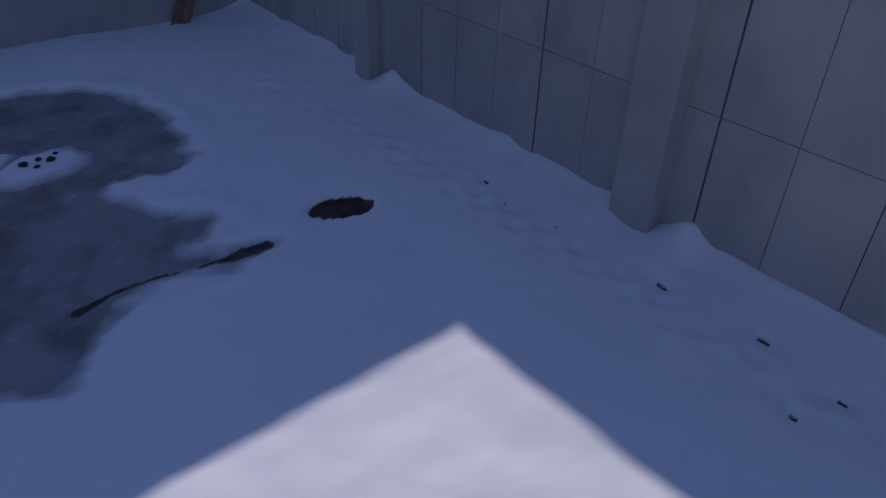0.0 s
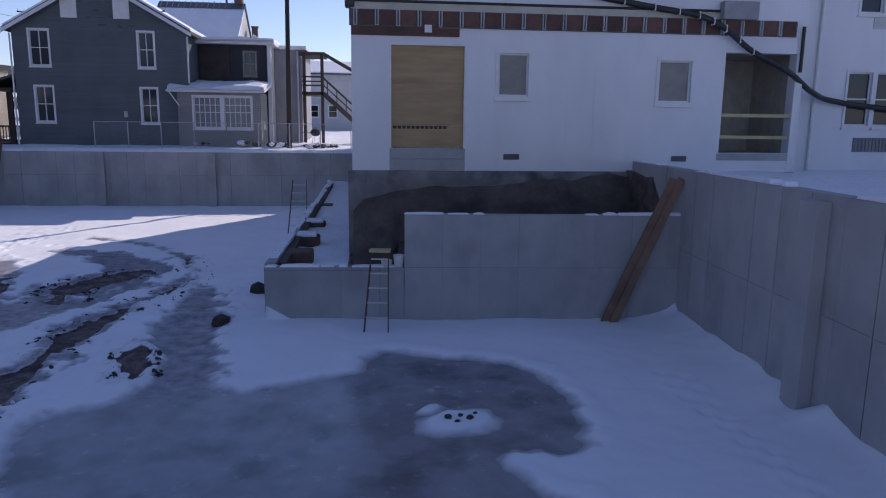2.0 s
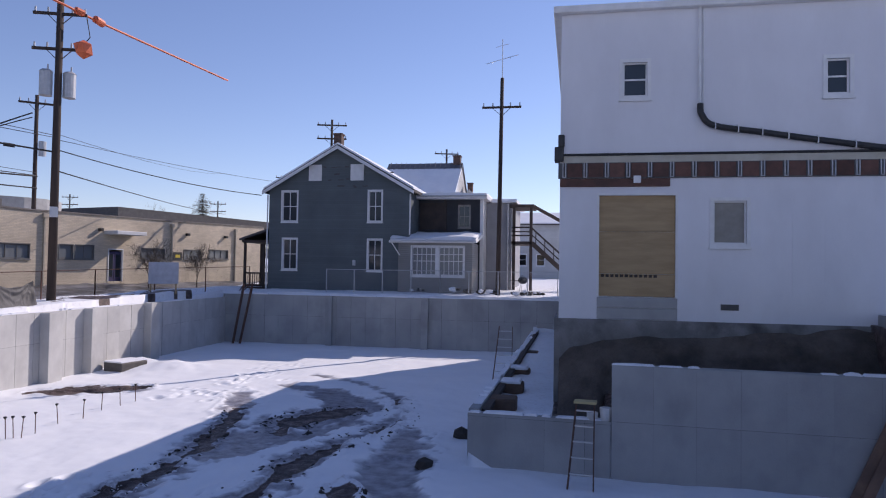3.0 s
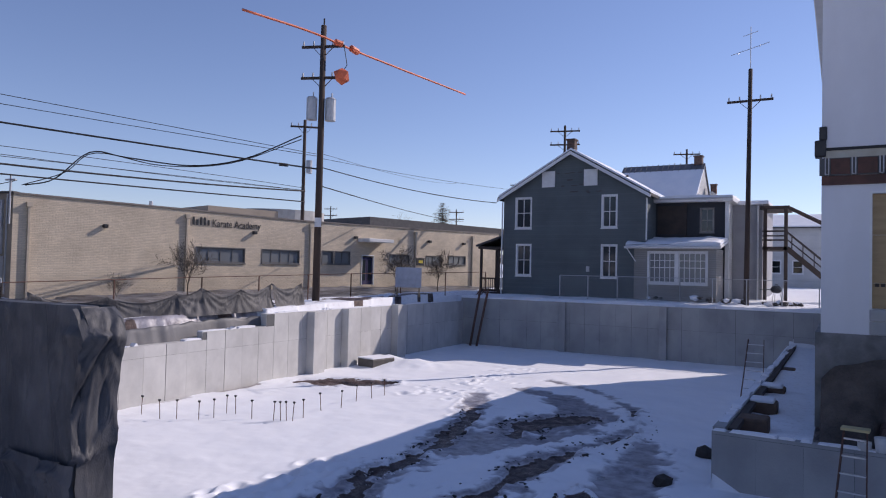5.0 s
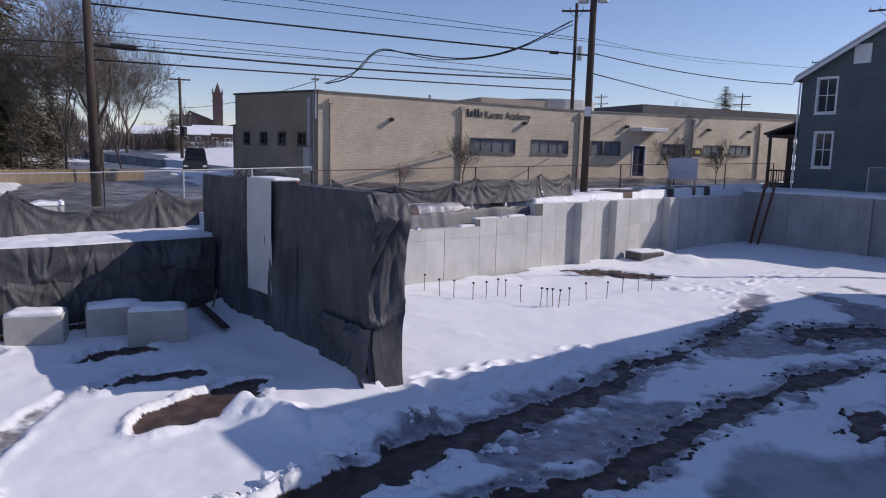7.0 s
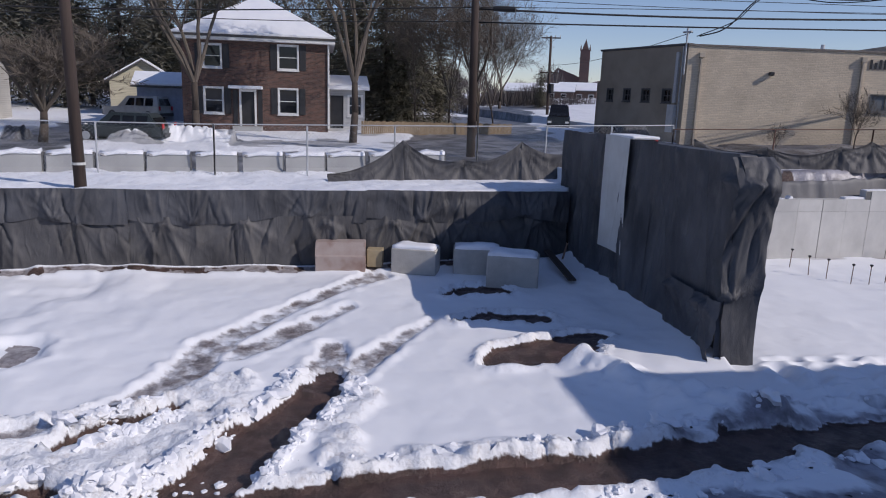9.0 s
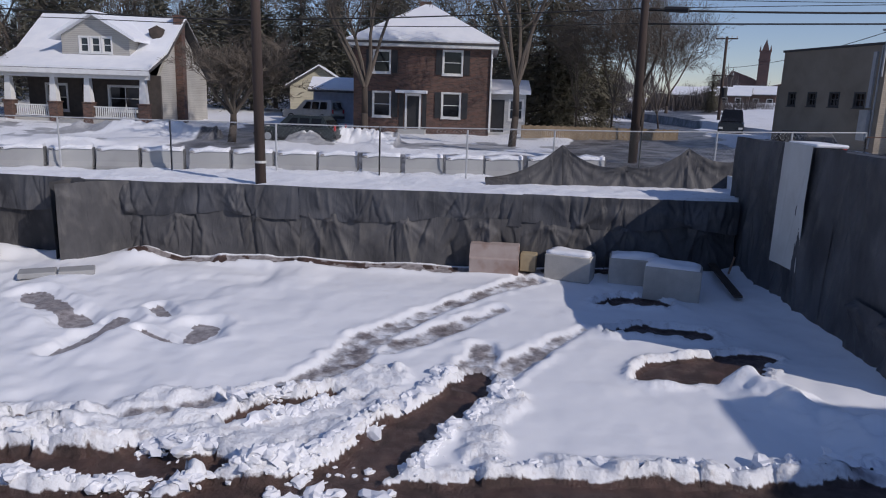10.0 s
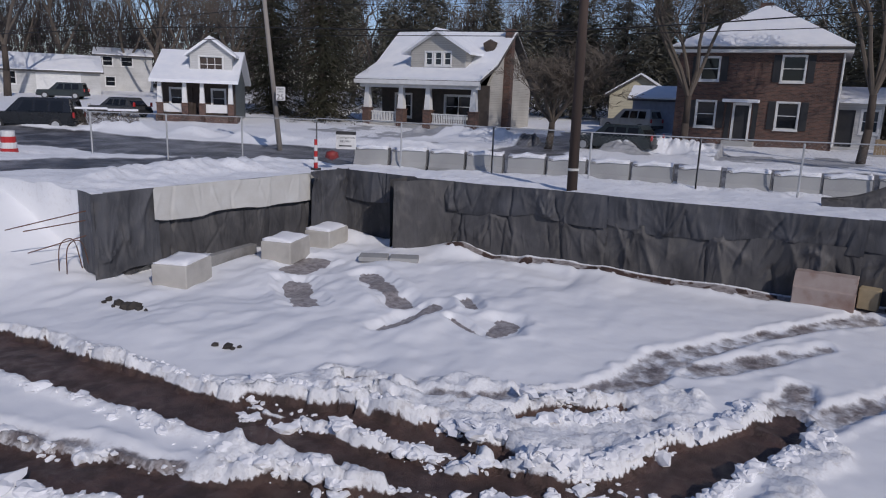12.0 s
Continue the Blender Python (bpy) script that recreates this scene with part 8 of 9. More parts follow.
def block(label, at, turn, size, snow=True, mat=M_BLOCK, group="concrete blocks"):
    e = thing("concrete_block", label, "concrete block", group, at=(at[0], at[1], ground_z(*at) - 0.06), turn=turn)
    w, d, h = size
    part("body", boxes(((-w / 2, -d / 2, 0), (w / 2, d / 2, h)), bevel=0.03), mat, e)
    if snow:
        bm = boxes(((-w / 2 + 0.03, -d / 2 + 0.03, h - 0.015), (w / 2 - 0.05, d / 2 - 0.03, h + 0.11)))
        bmesh.ops.subdivide_edges(bm, edges=list(bm.edges), cuts=7, use_grid_fill=True)
        k = rngb.uniform(0, 50)
        for v in bm.verts:
            if v.co.z > h + 0.01:
                ex = min(w / 2 - abs(v.co.x), d / 2 - abs(v.co.y))
                v.co.z += 0.12 * float(fbm(v.co.x * 1.8 + k, v.co.y * 1.8, 2, 95)) - 0.10 * math.exp(-max(ex, 0.0) / 0.07)
            v.co.x += 0.04 * float(vnoise(v.co.y * 4 + k, v.co.z * 4, 96))
        part("snow_cap", bm, M_SNOW, e, smooth=True)
    return e


block("pale concrete block with snow on top by the dark wall", (-18.65, 2.55), 70, (1.25, 0.7, 0.7))
block("concrete block with snow on top in the shade", (-18.55, 4.25), 80, (1.3, 0.75, 0.75))
block("large concrete block with snow on top in the shade", (-17.25, 4.95), 72, (1.35, 0.75, 0.85))
block("pale concrete block standing in deep snow", (-11.7, -13.55), 20, (1.3, 0.9, 0.62), True)
block("pale concrete block beside a slushy puddle", (-15.0, -13.1), 15, (1.3, 0.9, 0.62), True)
block("pale concrete block near the end wall", (-17.2, -13.35), 10, (1.3, 0.85, 0.62), True)
lb = thing("long_kerb", "long thin concrete beam lying in snow between blocks", "kerb", at=(-13.2, -14.0, 0.15), turn=5)
part("body", boxes(((-1.6, -0.12, -0.2), (1.6, 0.12, 0.2)), bevel=0.02), M_FOUND, lb)
rc = thing("rusty_bin", "pinkish rust-stained concrete trough against the dark wall", "trough", at=(-18.95, 0.5, ground_z(-18.95, 0.5) - 0.05), turn=86)
bm = bmesh.new()
prism(bm, [(-0.35, 0), (0.35, 0), (0.35, 0.42), (0.30, 0.45), (0.22, 0.80), (-0.22, 0.80), (-0.30, 0.45), (-0.35, 0.42)], "x", -0.68, 0.68)
bmesh.ops.bevel(bm, geom=list(bm.edges), offset=0.015, segments=1, affect="EDGES")
part("body", bm, material("pink_concrete", (0.40, 0.33, 0.30), (0.33, 0.25, 0.22), rough=0.85, scale=2, bump=0.2, stain=(2.5, 0.7, (0.22, 0.12, 0.09))), rc)
tb = thing("timber_offcut", "yellowish timber offcut beside a concrete block", "timber", at=(-19.0, 1.45, ground_z(-19, 1.45)), turn=80)
part("body", boxes(((-0.22, -0.2, 0), (0.22, 0.2, 0.5)), bevel=0.02), material("raw_timber", (0.40, 0.32, 0.20), (0.3, 0.24, 0.15), rough=0.8), tb)
pk = thing("fallen_plank", "dark plank lying at the foot of the wrapped wall", "plank")
bm = bmesh.new()
beam(bm, (-19.38, 6.58, 0.45), (-16.71, 6.41, 0.24), 0.2, 0.05)
part("board", bm, M_WOODD, pk)
ub = thing("upright_board", "brown board leaning against the wrapped wall", "board")
bm = bmesh.new()
beam(bm, (-18.9, 6.9, 0.3), (-18.85, 7.0, 0.8), 0.12, 0.05)
part("board", bm, M_WOOD, ub)
mh = thing("trough_cover", "two grey slabs lying in slush near the wall", "slab", at=(-16.4, -10.5, ground_z(-16.4, -10.5) - 0.05), turn=118)
part("slab", boxes(((-0.85, -0.3, 0), (-0.02, 0.3, 0.14)), bevel=0.03), M_CONC, mh)
part("slab", boxes(((0.02, -0.28, 0), (0.85, 0.3, 0.13)), bevel=0.03), M_CONC, mh)


def ladder(label, foot, top, width, n, mats, stepladder=False):
    e = thing("ladder", label, "ladder")
    f, t = Vector(foot), Vector(top)
    d = t - f
    s = d.cross(Vector((0, 0, 1))).normalized()
    for sg in (-1, 1):
        bm = bmesh.new()
        beam(bm, f + s * sg * width / 2, t + s * sg * width * 0.36, 0.028, 0.075)
        part("side_rail", bm, mats[0], e)
    for i in range(1, n + 1):
        k = i / (n + 0.6)
        c = f + d * k
        w = width * (0.5 - 0.14 * k)
        bm = bmesh.new()
        beam(bm, c - s * w, c + s * w, 0.075, 0.028)
        part("rung", bm, mats[1], e)
    if stepladder:
        bm = bmesh.new()
        beam(bm, t - s * width * 0.45, t + s * width * 0.45, 0.3, 0.05)
        part("top_cap", bm, M_YELLOW, e)
    return e


ladder("aluminium stepladder with a pale top leaning on the low wall", (0.15, 15.32, -0.02), (0.26, 16.22, 1.72), 0.55, 5, (M_RUST, M_ALU), True)
ladder("aluminium ladder leaning against the low wall by the timber", (-3.0, 29.6, 0), (-2.95, 30.5, 2.2), 0.8, 6, (M_RUST, M_ALU))
bk = thing("bucket", "small pale bucket standing on the low wall", "bucket", at=(0.72, 16.5, 1.26))
part("body", rods(((0, 0, 0), (0, 0, 0.3), 0.11, 0.14), n=12), M_SIGNW, bk)
bk2 = thing("bucket", "white tub standing by the ladder top", "bucket", at=(0.42, 16.5, 1.26))
part("body", rods(((0, 0, 0), (0, 0, 0.18), 0.12, 0.13), n=12), M_SHEET, bk2)
for x, y, tx, ty in ((5.66, 15.80, 7.27, 15.99), (5.85, 15.72, 7.44, 15.92)):
    pl = thing("plank", "long reddish-brown plank leaning on the tall wall", "plank", "planks leaning on the wall")
    bm = bmesh.new()
    beam(bm, (x, y, -0.05), (tx, ty, 3.46), 0.2, 0.05, up=(0, 1, 0.1))
    part("board", bm, M_WOOD, pl)
M_BRACE = material("brace_wood", (0.15, 0.09, 0.06), (0.09, 0.058, 0.044), rough=0.9)
dg = thing("timber_bracing", "snow-dusted earth blocks and timber braces along the low wall", "bracing")
for i, y in enumerate((18.3, 20.9, 24.0, 29.5)):
    part("brace", boxes(((-2.2, y, 0.8), (-1.5, y + 0.75, 1.3 - 0.02 * i)), bevel=0.06), M_BRACE, dg)
    if i in (1, 2):
        part("snow_cap", boxes(((-2.18, y + 0.03, 1.28 - 0.02 * i), (-1.56, y + 0.7, 1.40 - 0.02 * i)), bevel=0.055), M_SNOW, dg)
bm = bmesh.new()
beam(bm, (-2.12, 17.0, 1.22), (-2.0, 38.0, 1.3), 0.18, 0.12)
part("board", bm, M_WOODD, dg)
# the cut bank of bare earth beside the foundation
eb = thing("earth_bank", "steep cut bank of dark earth below the building", "earth", kind="structure")
vs, fs = [], []
nu, nv = 60, 34
for i in range(nu + 1):
    for j in range(nv + 1):
        u, v = i / nu, j / nv
        x = -0.42 + 8.0 * u
        zt = float(np.interp(x, (-0.5, -0.1, 1.3, 8.0), (2.1, 2.6, 2.85, 3.3))) + 0.2 * float(vnoise(u * 14, 0.3, 3))
        z = 0.8 + (zt - 0.8) * v
        y = 19.75 - (1 - v) * (1.9 if u < 0.14 else 1.3) + 0.25 * float(fbm(x * 1.3, z * 1.5, 4, 13))
        vs.append((x, min(y, 19.92), z))
for i in range(nu):
    for j in range(nv):
        a = i * (nv + 1) + j
        fs.append((a, a + nv + 1, a + nv + 2, a + 1))
mesh_from("slope", vs, fs, M_EARTH, True, eb)
lr = thing("red_ladders", "two rusty steel stakes leaning in the far corner", "stakes")
for x, dx in ((-20.2, 0.35), (-19.75, 0.45)):
    bm = bmesh.new()
    beam(bm, (x, 38.9, 0.0), (x + dx, 39.5, 3.6), 0.12, 0.10)
    part("stake", bm, M_RUST, lr)
for x in (-20.6, -20.9):
    bm = bmesh.new()
    beam(bm, (x, 40.2, 2.6), (x + 0.5, 40.6, 3.5), 0.06, 0.06)
    part("stake", bm, M_RUST, lr)

# reinforcing stubs with round caps in the sunny snow
RB = [(-18.9, 14.3), (-17.9, 14.2), (-17.4, 14.4), (-16.9, 14.8), (-16.8, 15.3), (-17.0, 16.0), (-16.7, 16.1), (-15.8, 15.9), (-15.0, 16.0), (-14.8, 16.1), (-14.7, 16.25), (-14.55, 16.35), (-14.6, 16.9), (-14.8, 18.0), (-14.6, 18.8), (-14.8, 19.9), (-14.7, 20.7), (-14.7, 21.5)]
rbp = None
for i, (x, y) in enumerate(RB):
    m = pose(x, y, ground_z(x, y) - 0.05, 3 * math.sin(i * 2.1), 3 * math.cos(i * 1.7), 0)
    if rbp is None:
        rbp = thing("rebar_stub", "thin upright steel bar with a small round cap", "rebar", "capped steel bars in the snow")
        part("bar", rods(((0, 0, 0), (0, 0, 0.6), 0.012), n=6), M_RUST, rbp)
        part("cap", rods(((0, 0, 0.58), (0, 0, 0.62), 0.02, 0.05), ((0, 0, 0.62), (0, 0, 0.64), 0.05, 0.035), n=8), M_WIRE, rbp)
        rbp.matrix_basis = m
    else:
        copy_thing(rbp, m)
# starter bars by the wrapped end wall
sb = thing("starter_bars", "bent steel bars sticking out of the wrapped wall", "rebar")
for a, b in (((-10.6, -15.25, 1.75), (-9.0, -16.2, 1.35)), ((-10.6, -15.3, 1.5), (-9.3, -16.0, 1.3)), ((-10.6, -15.3, 1.15), (-9.3, -15.9, 0.8))):
    part("bar", rods((a, b, 0.014), n=5), M_RUST, sb)
for y in (-15.4, -15.7):
    tube("bar", [(-10.5, y, 0.2), (-10.35, y, 0.9), (-10.2, y - 0.1, 1.0), (-10.0, y - 0.1, 0.8), (-9.95, y - 0.1, 0.1)], 0.014, M_RUST, sb, 5, 5)
fb = thing("concrete_footing", "concrete footing edge showing beside the wall", "footing", at=(-19.3, 27.6, 0.0), turn=78)
part("body", boxes(((-0.75, -0.45, -0.3), (0.7, 0.6, 0.42)), bevel=0.05), material("wet_concrete", (0.12, 0.105, 0.094), (0.075, 0.068, 0.062), rough=0.6), fb)
part("snow_cap", boxes(((-0.72, -0.4, 0.39), (0.74, 0.66, 0.47)), bevel=0.03), M_SNOW, fb)
for x, y, r in ((-3.45, 16.2, 0.24), (-3.05, 19.2, 0.26), (-9.7, -15.7, 0.16)):
    rk = thing("stone", "dark earthy stone half buried in snow", "stone")
    bm = bmesh.new()
    lump(bm, (x, y, 0.08), r, random.Random(int(x * 10)), 0.8, 0.2)
    part("body", bm, M_STONE, rk)

rs_ = random.Random(31)
for x, y, r in ((-9.39, -13.39, 0.07), (-9.53, -13.41, 0.08), (-9.36, -13.06, 0.05), (-9.52, -13.05, 0.13), (-9.53, -12.81, 0.17), (-9.51, -12.56, 0.15), (-9.5, -12.37, 0.1), (-9.52, -12.2, 0.05), (-9.66, -13.53, 0.05), (-8.67, -9.29, 0.07), (-8.76, -9.06, 0.1), (-8.77, -8.94, 0.05), (-8.9, -8.91, 0.05)):
    rk = thing("stone", "dark muddy stone poking out of the snow", "stone")
    bm = bmesh.new()
    lump(bm, (x, y, ground_z(x, y) + 0.3 * r), r, rs_, 0.75, 0.3)
    part("body", bm, M_STONE, rk)
# grey sheet lying on the cut bank behind the west wall
sh = thing("bank_sheet", "grey plastic sheet lying on the cut bank", "sheet")
M_PLASTIC = material("grey_plastic", (0.15, 0.15, 0.158), (0.11, 0.11, 0.117), rough=0.55, scale=0.8, bump=0.3)
U, V = np.meshgrid(np.linspace(0.16, 1.3, 40), np.linspace(8.2, 21.2, 200), indexing="ij")
SX = x_left(V) - U
SZ = 1.60 + 1.35 * step(0.2, 0.72, U + 0.3 * fbm(SX * 0.8, V * 0.8, 3, 35)) + 0.035 * fbm(SX * 3.0, V * 2.2, 3, 71)
SZ = np.minimum(SZ, 2.32 + 0.012 * V + 0.16 * fbm(SX * 0.9, V * 0.9, 3, 72))
nv = V.shape[1]
mesh_from("sheet", np.stack([SX, V, SZ], -1).reshape(-1, 3).tolist(), [(i * nv + j, (i + 1) * nv + j, (i + 1) * nv + j + 1, i * nv + j + 1) for i in range(39) for j in range(nv - 1)], M_PLASTIC, True, sh)
rd = random.Random(44)
for x, y, z, r, k in ((-21.6, 26.6, 2.8, 0.5, 5), (-21.9, 29.6, 2.85, 0.55, 6), (-22.2, 32.6, 2.95, 0.5, 6), (-22.4, 35.2, 2.95, 0.5, 5), (-20.75, 16.3, 2.2, 0.22, 3), (-20.85, 19.6, 2.3, 0.22, 3)):
    hp = thing("rubble_heap", "heap of dark earth clods and torn black plastic", "rubble")
    for i in range(k):
        bm = bmesh.new()
        lump(bm, (x + rd.uniform(-0.3, 0.3), y + rd.uniform(-1.3, 1.3), z + rd.uniform(-0.1, 0.08)), r * rd.uniform(0.5, 1.0), rd, 0.5, 0.35)
        part("clod", bm, M_BLACK if i % 2 else M_STONE, hp)
for x, y, r in ((1.25, 10.42, 0.07), (1.45, 10.5, 0.05), (1.6, 10.38, 0.08), (1.38, 10.28, 0.05), (1.7, 10.55, 0.04)):
    rk = thing("stone", "small dark stone on a patch of snow", "stone")
    bm = bmesh.new()
    lump(bm, (x, y, ground_z(x, y) + 0.01), r, rd, 0.6, 0.3)
    part("body", bm, M_STONE, rk)

# signs, cones, hydrant
cs = thing("site_sign", "white sign with black capitals and an arrow on the fence", "sign", at=(*polar(127.1, 25.6), 0), turn=127)
part("board", boxes(((0, -0.02, 2.72), (0.72, 0.0, 3.36))), M_SIGNW, cs)
part("header", boxes(((0, -0.03, 3.24), (0.72, -0.021, 3.36))), M_SIGNK, cs)
lettering("letters", "CONSTRUCTION", 0.083, (0.035, -0.026, 3.1), 90, 0, M_SIGNK, cs, 0.003)
lettering("letters", "DELIVERY", 0.095, (0.15, -0.026, 2.97), 90, 0, M_SIGNK, cs, 0.003)
part("arrow", boxes(((0.16, -0.03, 2.82), (0.56, -0.021, 2.86)), ((0.12, -0.03, 2.815), (0.2, -0.021, 2.865))), M_SIGNK, cs)
ss = thing("speed_sign", "white speed limit sign on a leaning pole", "sign", at=(*polar(131.75, 34.2), 0), turn=131)
part("board", boxes(((0, -0.2, 4.25), (0.42, -0.18, 4.88)), bevel=0.01), M_SIGNW, ss)
lettering("letters", "25", 0.34, (0.02, -0.206, 4.3), 90, 0, M_SIGNK, ss, 0.003)
lettering("letters", "SPEED", 0.11, (0.04, -0.206, 4.74), 90, 0, M_SIGNK, ss, 0.003)
lettering("letters", "LIMIT", 0.11, (0.07, -0.206, 4.62), 90, 0, M_SIGNK, ss, 0.003)
dl = thing("traffic_post", "red and white banded traffic delineator", "traffic post", at=(*polar(128.7, 24.8), 2.0))
for i in range(5):
    part("band", rods(((0, 0, 0.1 + 0.2 * i), (0, 0, 0.3 + 0.2 * i), 0.07 - 0.004 * i), n=10), M_RED if i % 2 == 0 else M_SIGNW, dl)
part("foot", rods(((0, 0, 0), (0, 0, 0.1), 0.18), n=10), M_BLACK, dl)
rt = thing("red_drum", "round red plastic drum lying on the snow", "drum", at=(*polar(127.4, 25.4), 2.45))
bm = bmesh.new()
lump(bm, (0, 0, 0.08), 0.24, random.Random(2), 0.75, 0.22)
part("body", bm, material("dull_red", (0.30, 0.035, 0.03), (0.2, 0.03, 0.028), rough=0.6), rt, smooth=True)
cn = thing("traffic_barrel", "orange and white striped traffic barrel", "barrel", at=(*polar(150.2, 31.0), 2.0))
for i in range(4):
    part("band", rods(((0, 0, 0.22 * i), (0, 0, 0.22 * i + 0.22), 0.3 - 0.02 * i), n=14), M_RED if i % 2 == 0 else M_SIGNW, cn)
bs = thing("blank_board", "pale blank board leaning on the street fence", "board", at=(*polar(33.7, 40.0), ground_z(*polar(33.7, 40.0))), turn=33)
part("panel", boxes(((0.0, 0, 0.45), (1.5, 0.06, 1.6)), bevel=0.01), material("board_blue", (0.42, 0.45, 0.52), rough=0.6), bs)
for x in (0.08, 1.34):
    part("leg", boxes(((x, 0.07, -0.1), (x + 0.08, 0.15, 1.5))), M_FENCEW, bs)

# wooden yard fence
yf = thing("board_fence", "tan board fence round a garden", "fence")
a, b = Vector(polar(86.8, 46)), Vector(polar(74.8, 49))
for i in range(78):
    p = a.lerp(b, i / 77)
    part("board", boxes(((p.x - 0.015, p.y - 0.06, 2.0), (p.x + 0.015, p.y + 0.06, 3.25 + 0.03 * math.sin(i * 1.9)))), M_FENCEW, yf)


# ---- vehicles ----
def vehicle(name, label, paint, at, turn, L=4.7, H=1.75, van=False):
    """A parked car: shaped body, cabin, panes, four wheels, lights, bumpers."""
    e = thing(name, label, "car", at=at, turn=turn)
    W = 1.86
    hb = H * 0.56
    bm = bmesh.new()
    prof = [(-L / 2, 0.42), (-L / 2 + 0.05, hb * 0.95), (-L * 0.28, hb), (L / 2 - 0.1, hb + 0.02), (L / 2, 0.5), (L / 2 - 0.05, 0.3), (-L / 2 + 0.08, 0.3)]
    prism(bm, prof, "y", -W / 2, W / 2)
    bmesh.ops.bevel(bm, geom=list(bm.edges), offset=0.07, segments=2, affect="EDGES")
    part("body", bm, paint, e, smooth=False)
    bm = bmesh.new()
    x0, x1 = -L * 0.24, L / 2 - (0.08 if van else 0.35)
    base = [(x0, -W / 2 + 0.06, hb), (x1, -W / 2 + 0.06, hb), (x1, W / 2 - 0.06, hb), (x0, W / 2 - 0.06, hb)]
    topv = [(x0 + 0.75, -W / 2 + 0.24, H), (x1 - (0.15 if van else 0.45), -W / 2 + 0.24, H), (x1 - (0.15 if van else 0.45), W / 2 - 0.24, H), (x0 + 0.75, W / 2 - 0.24, H)]
    vb, vt = [bm.verts.new(p) for p in base], [bm.verts.new(p) for p in topv]
    for i in range(4):
        bm.faces.new((vb[i], vb[(i + 1) % 4], vt[(i + 1) % 4], vt[i]))
    bm.faces.new(vt)
    bm.faces.new(vb[::-1])
    bmesh.ops.bevel(bm, geom=list(bm.edges), offset=0.05, segments=2, affect="EDGES")
    part("cabin", bm, paint, e)
    for sg in (-1, 1):
        for k0, k1 in ((0.16, 0.38), (0.42, 0.64), (0.68, 0.9)):
            bm = bmesh.new()
            xs = [x0 + 0.3 + (x1 - x0 - 0.5) * k for k in (k0, k1)]
            ya, yb = sg * (W / 2 - 0.075), sg * (W / 2 - 0.195)
            o = sg * 0.012
            q = [bm.verts.new(p) for p in ((xs[0] - (0.1 if k0 < 0.2 else 0), ya + o, hb + 0.08), (xs[1], ya + o, hb + 0.08), (xs[1], yb + o, H - 0.14), (xs[0] + (0.25 if k0 < 0.2 else 0.03), yb + o, H - 0.14))]
            bm.faces.new(q)
            r = bmesh.ops.extrude_face_region(bm, geom=list(bm.faces))
            for v in r["geom"]:
                if isinstance(v, bmesh.types.BMVert):
                    v.co.y -= sg * 0.02
            part("side_window", bm, M_GLASSD, e)
        for x in (-L * 0.32, L * 0.30):
            wl = part("wheel", rods(((x, sg * (W / 2 - 0.22), 0.34), (x, sg * (W / 2 + 0.01), 0.34), 0.34), n=18), M_BLACK, e)
            part("rim", rods(((x, sg * (W / 2 + 0.01), 0.34), (x, sg * (W / 2 + 0.03), 0.34), 0.21), n=12), M_GALV, wl)
        part("headlight", boxes(((-L / 2 - 0.02, sg * 0.72 - 0.15, 0.68), (-L / 2 + 0.06, sg * 0.72 + 0.15, 0.84)), bevel=0.02), M_SIGNW, e)
        part("tail_light", boxes(((L / 2 - 0.08, sg * 0.8 - 0.08, 0.75), (L / 2 + 0.01, sg * 0.8 + 0.08, 1.05)), bevel=0.02), M_RED, e)
    bm = bmesh.new()
    q = [bm.verts.new(p) for p in ((x0 + 0.12, -W / 2 + 0.2, hb + 0.1), (x0 + 0.12, W / 2 - 0.2, hb + 0.1), (x0 + 0.66, W / 2 - 0.32, H - 0.1), (x0 + 0.66, -W / 2 + 0.32, H - 0.1))]
    bm.faces.new(q)
    for v in bm.verts:
        v.co.x -= 0.03
    part("windscreen", bm, M_GLASSD, e)
    bm = bmesh.new()
    e1, e2 = x1 + 0.02, x1 - (0.13 if van else 0.40)
    q = [bm.verts.new(p) for p in ((e1, -W / 2 + 0.25, hb + 0.12), (e1, W / 2 - 0.25, hb + 0.12), (e2, W / 2 - 0.36, H - 0.12), (e2, -W / 2 + 0.36, H - 0.12))]
    bm.faces.new(q)
    part("rear_window", bm, M_GLASSD, e)
    part("bumper", boxes(((-L / 2 - 0.06, -W / 2 + 0.08, 0.32), (-L / 2 + 0.06, W / 2 - 0.08, 0.52)), bevel=0.03), M_BLACK, e)
    part("bumper", boxes(((L / 2 - 0.06, -W / 2 + 0.08, 0.34), (L / 2 + 0.06, W / 2 - 0.08, 0.55)), bevel=0.03), M_BLACK, e)
    return e


P_BLACK = material("paint_black", (0.018, 0.019, 0.022), rough=0.25, bump=0, spec=0.6)
P_SILVER = material("paint_silver", (0.42, 0.43, 0.44), rough=0.3, metal=0.5, bump=0)
P_GREEN = material("paint_dark_green", (0.03, 0.04, 0.042), rough=0.3, bump=0)
P_GREY = material("paint_grey", (0.06, 0.062, 0.066), rough=0.3, bump=0)
vehicle("black_suv", "black sport utility car on the wet street", P_BLACK, (*polar(148.5, 46.0), 2.05), 125, 4.9, 1.8, True)
vehicle("silver_suv", "silver sport utility car in a driveway", P_SILVER, (*polar(103.6, 58), 2.55), 70, 4.7, 1.75, True)
vehicle("dark_car", "dark green car parked in a driveway", P_GREEN, (*polar(104.6, 39.5), 2.1), 80, 4.7, 1.5)
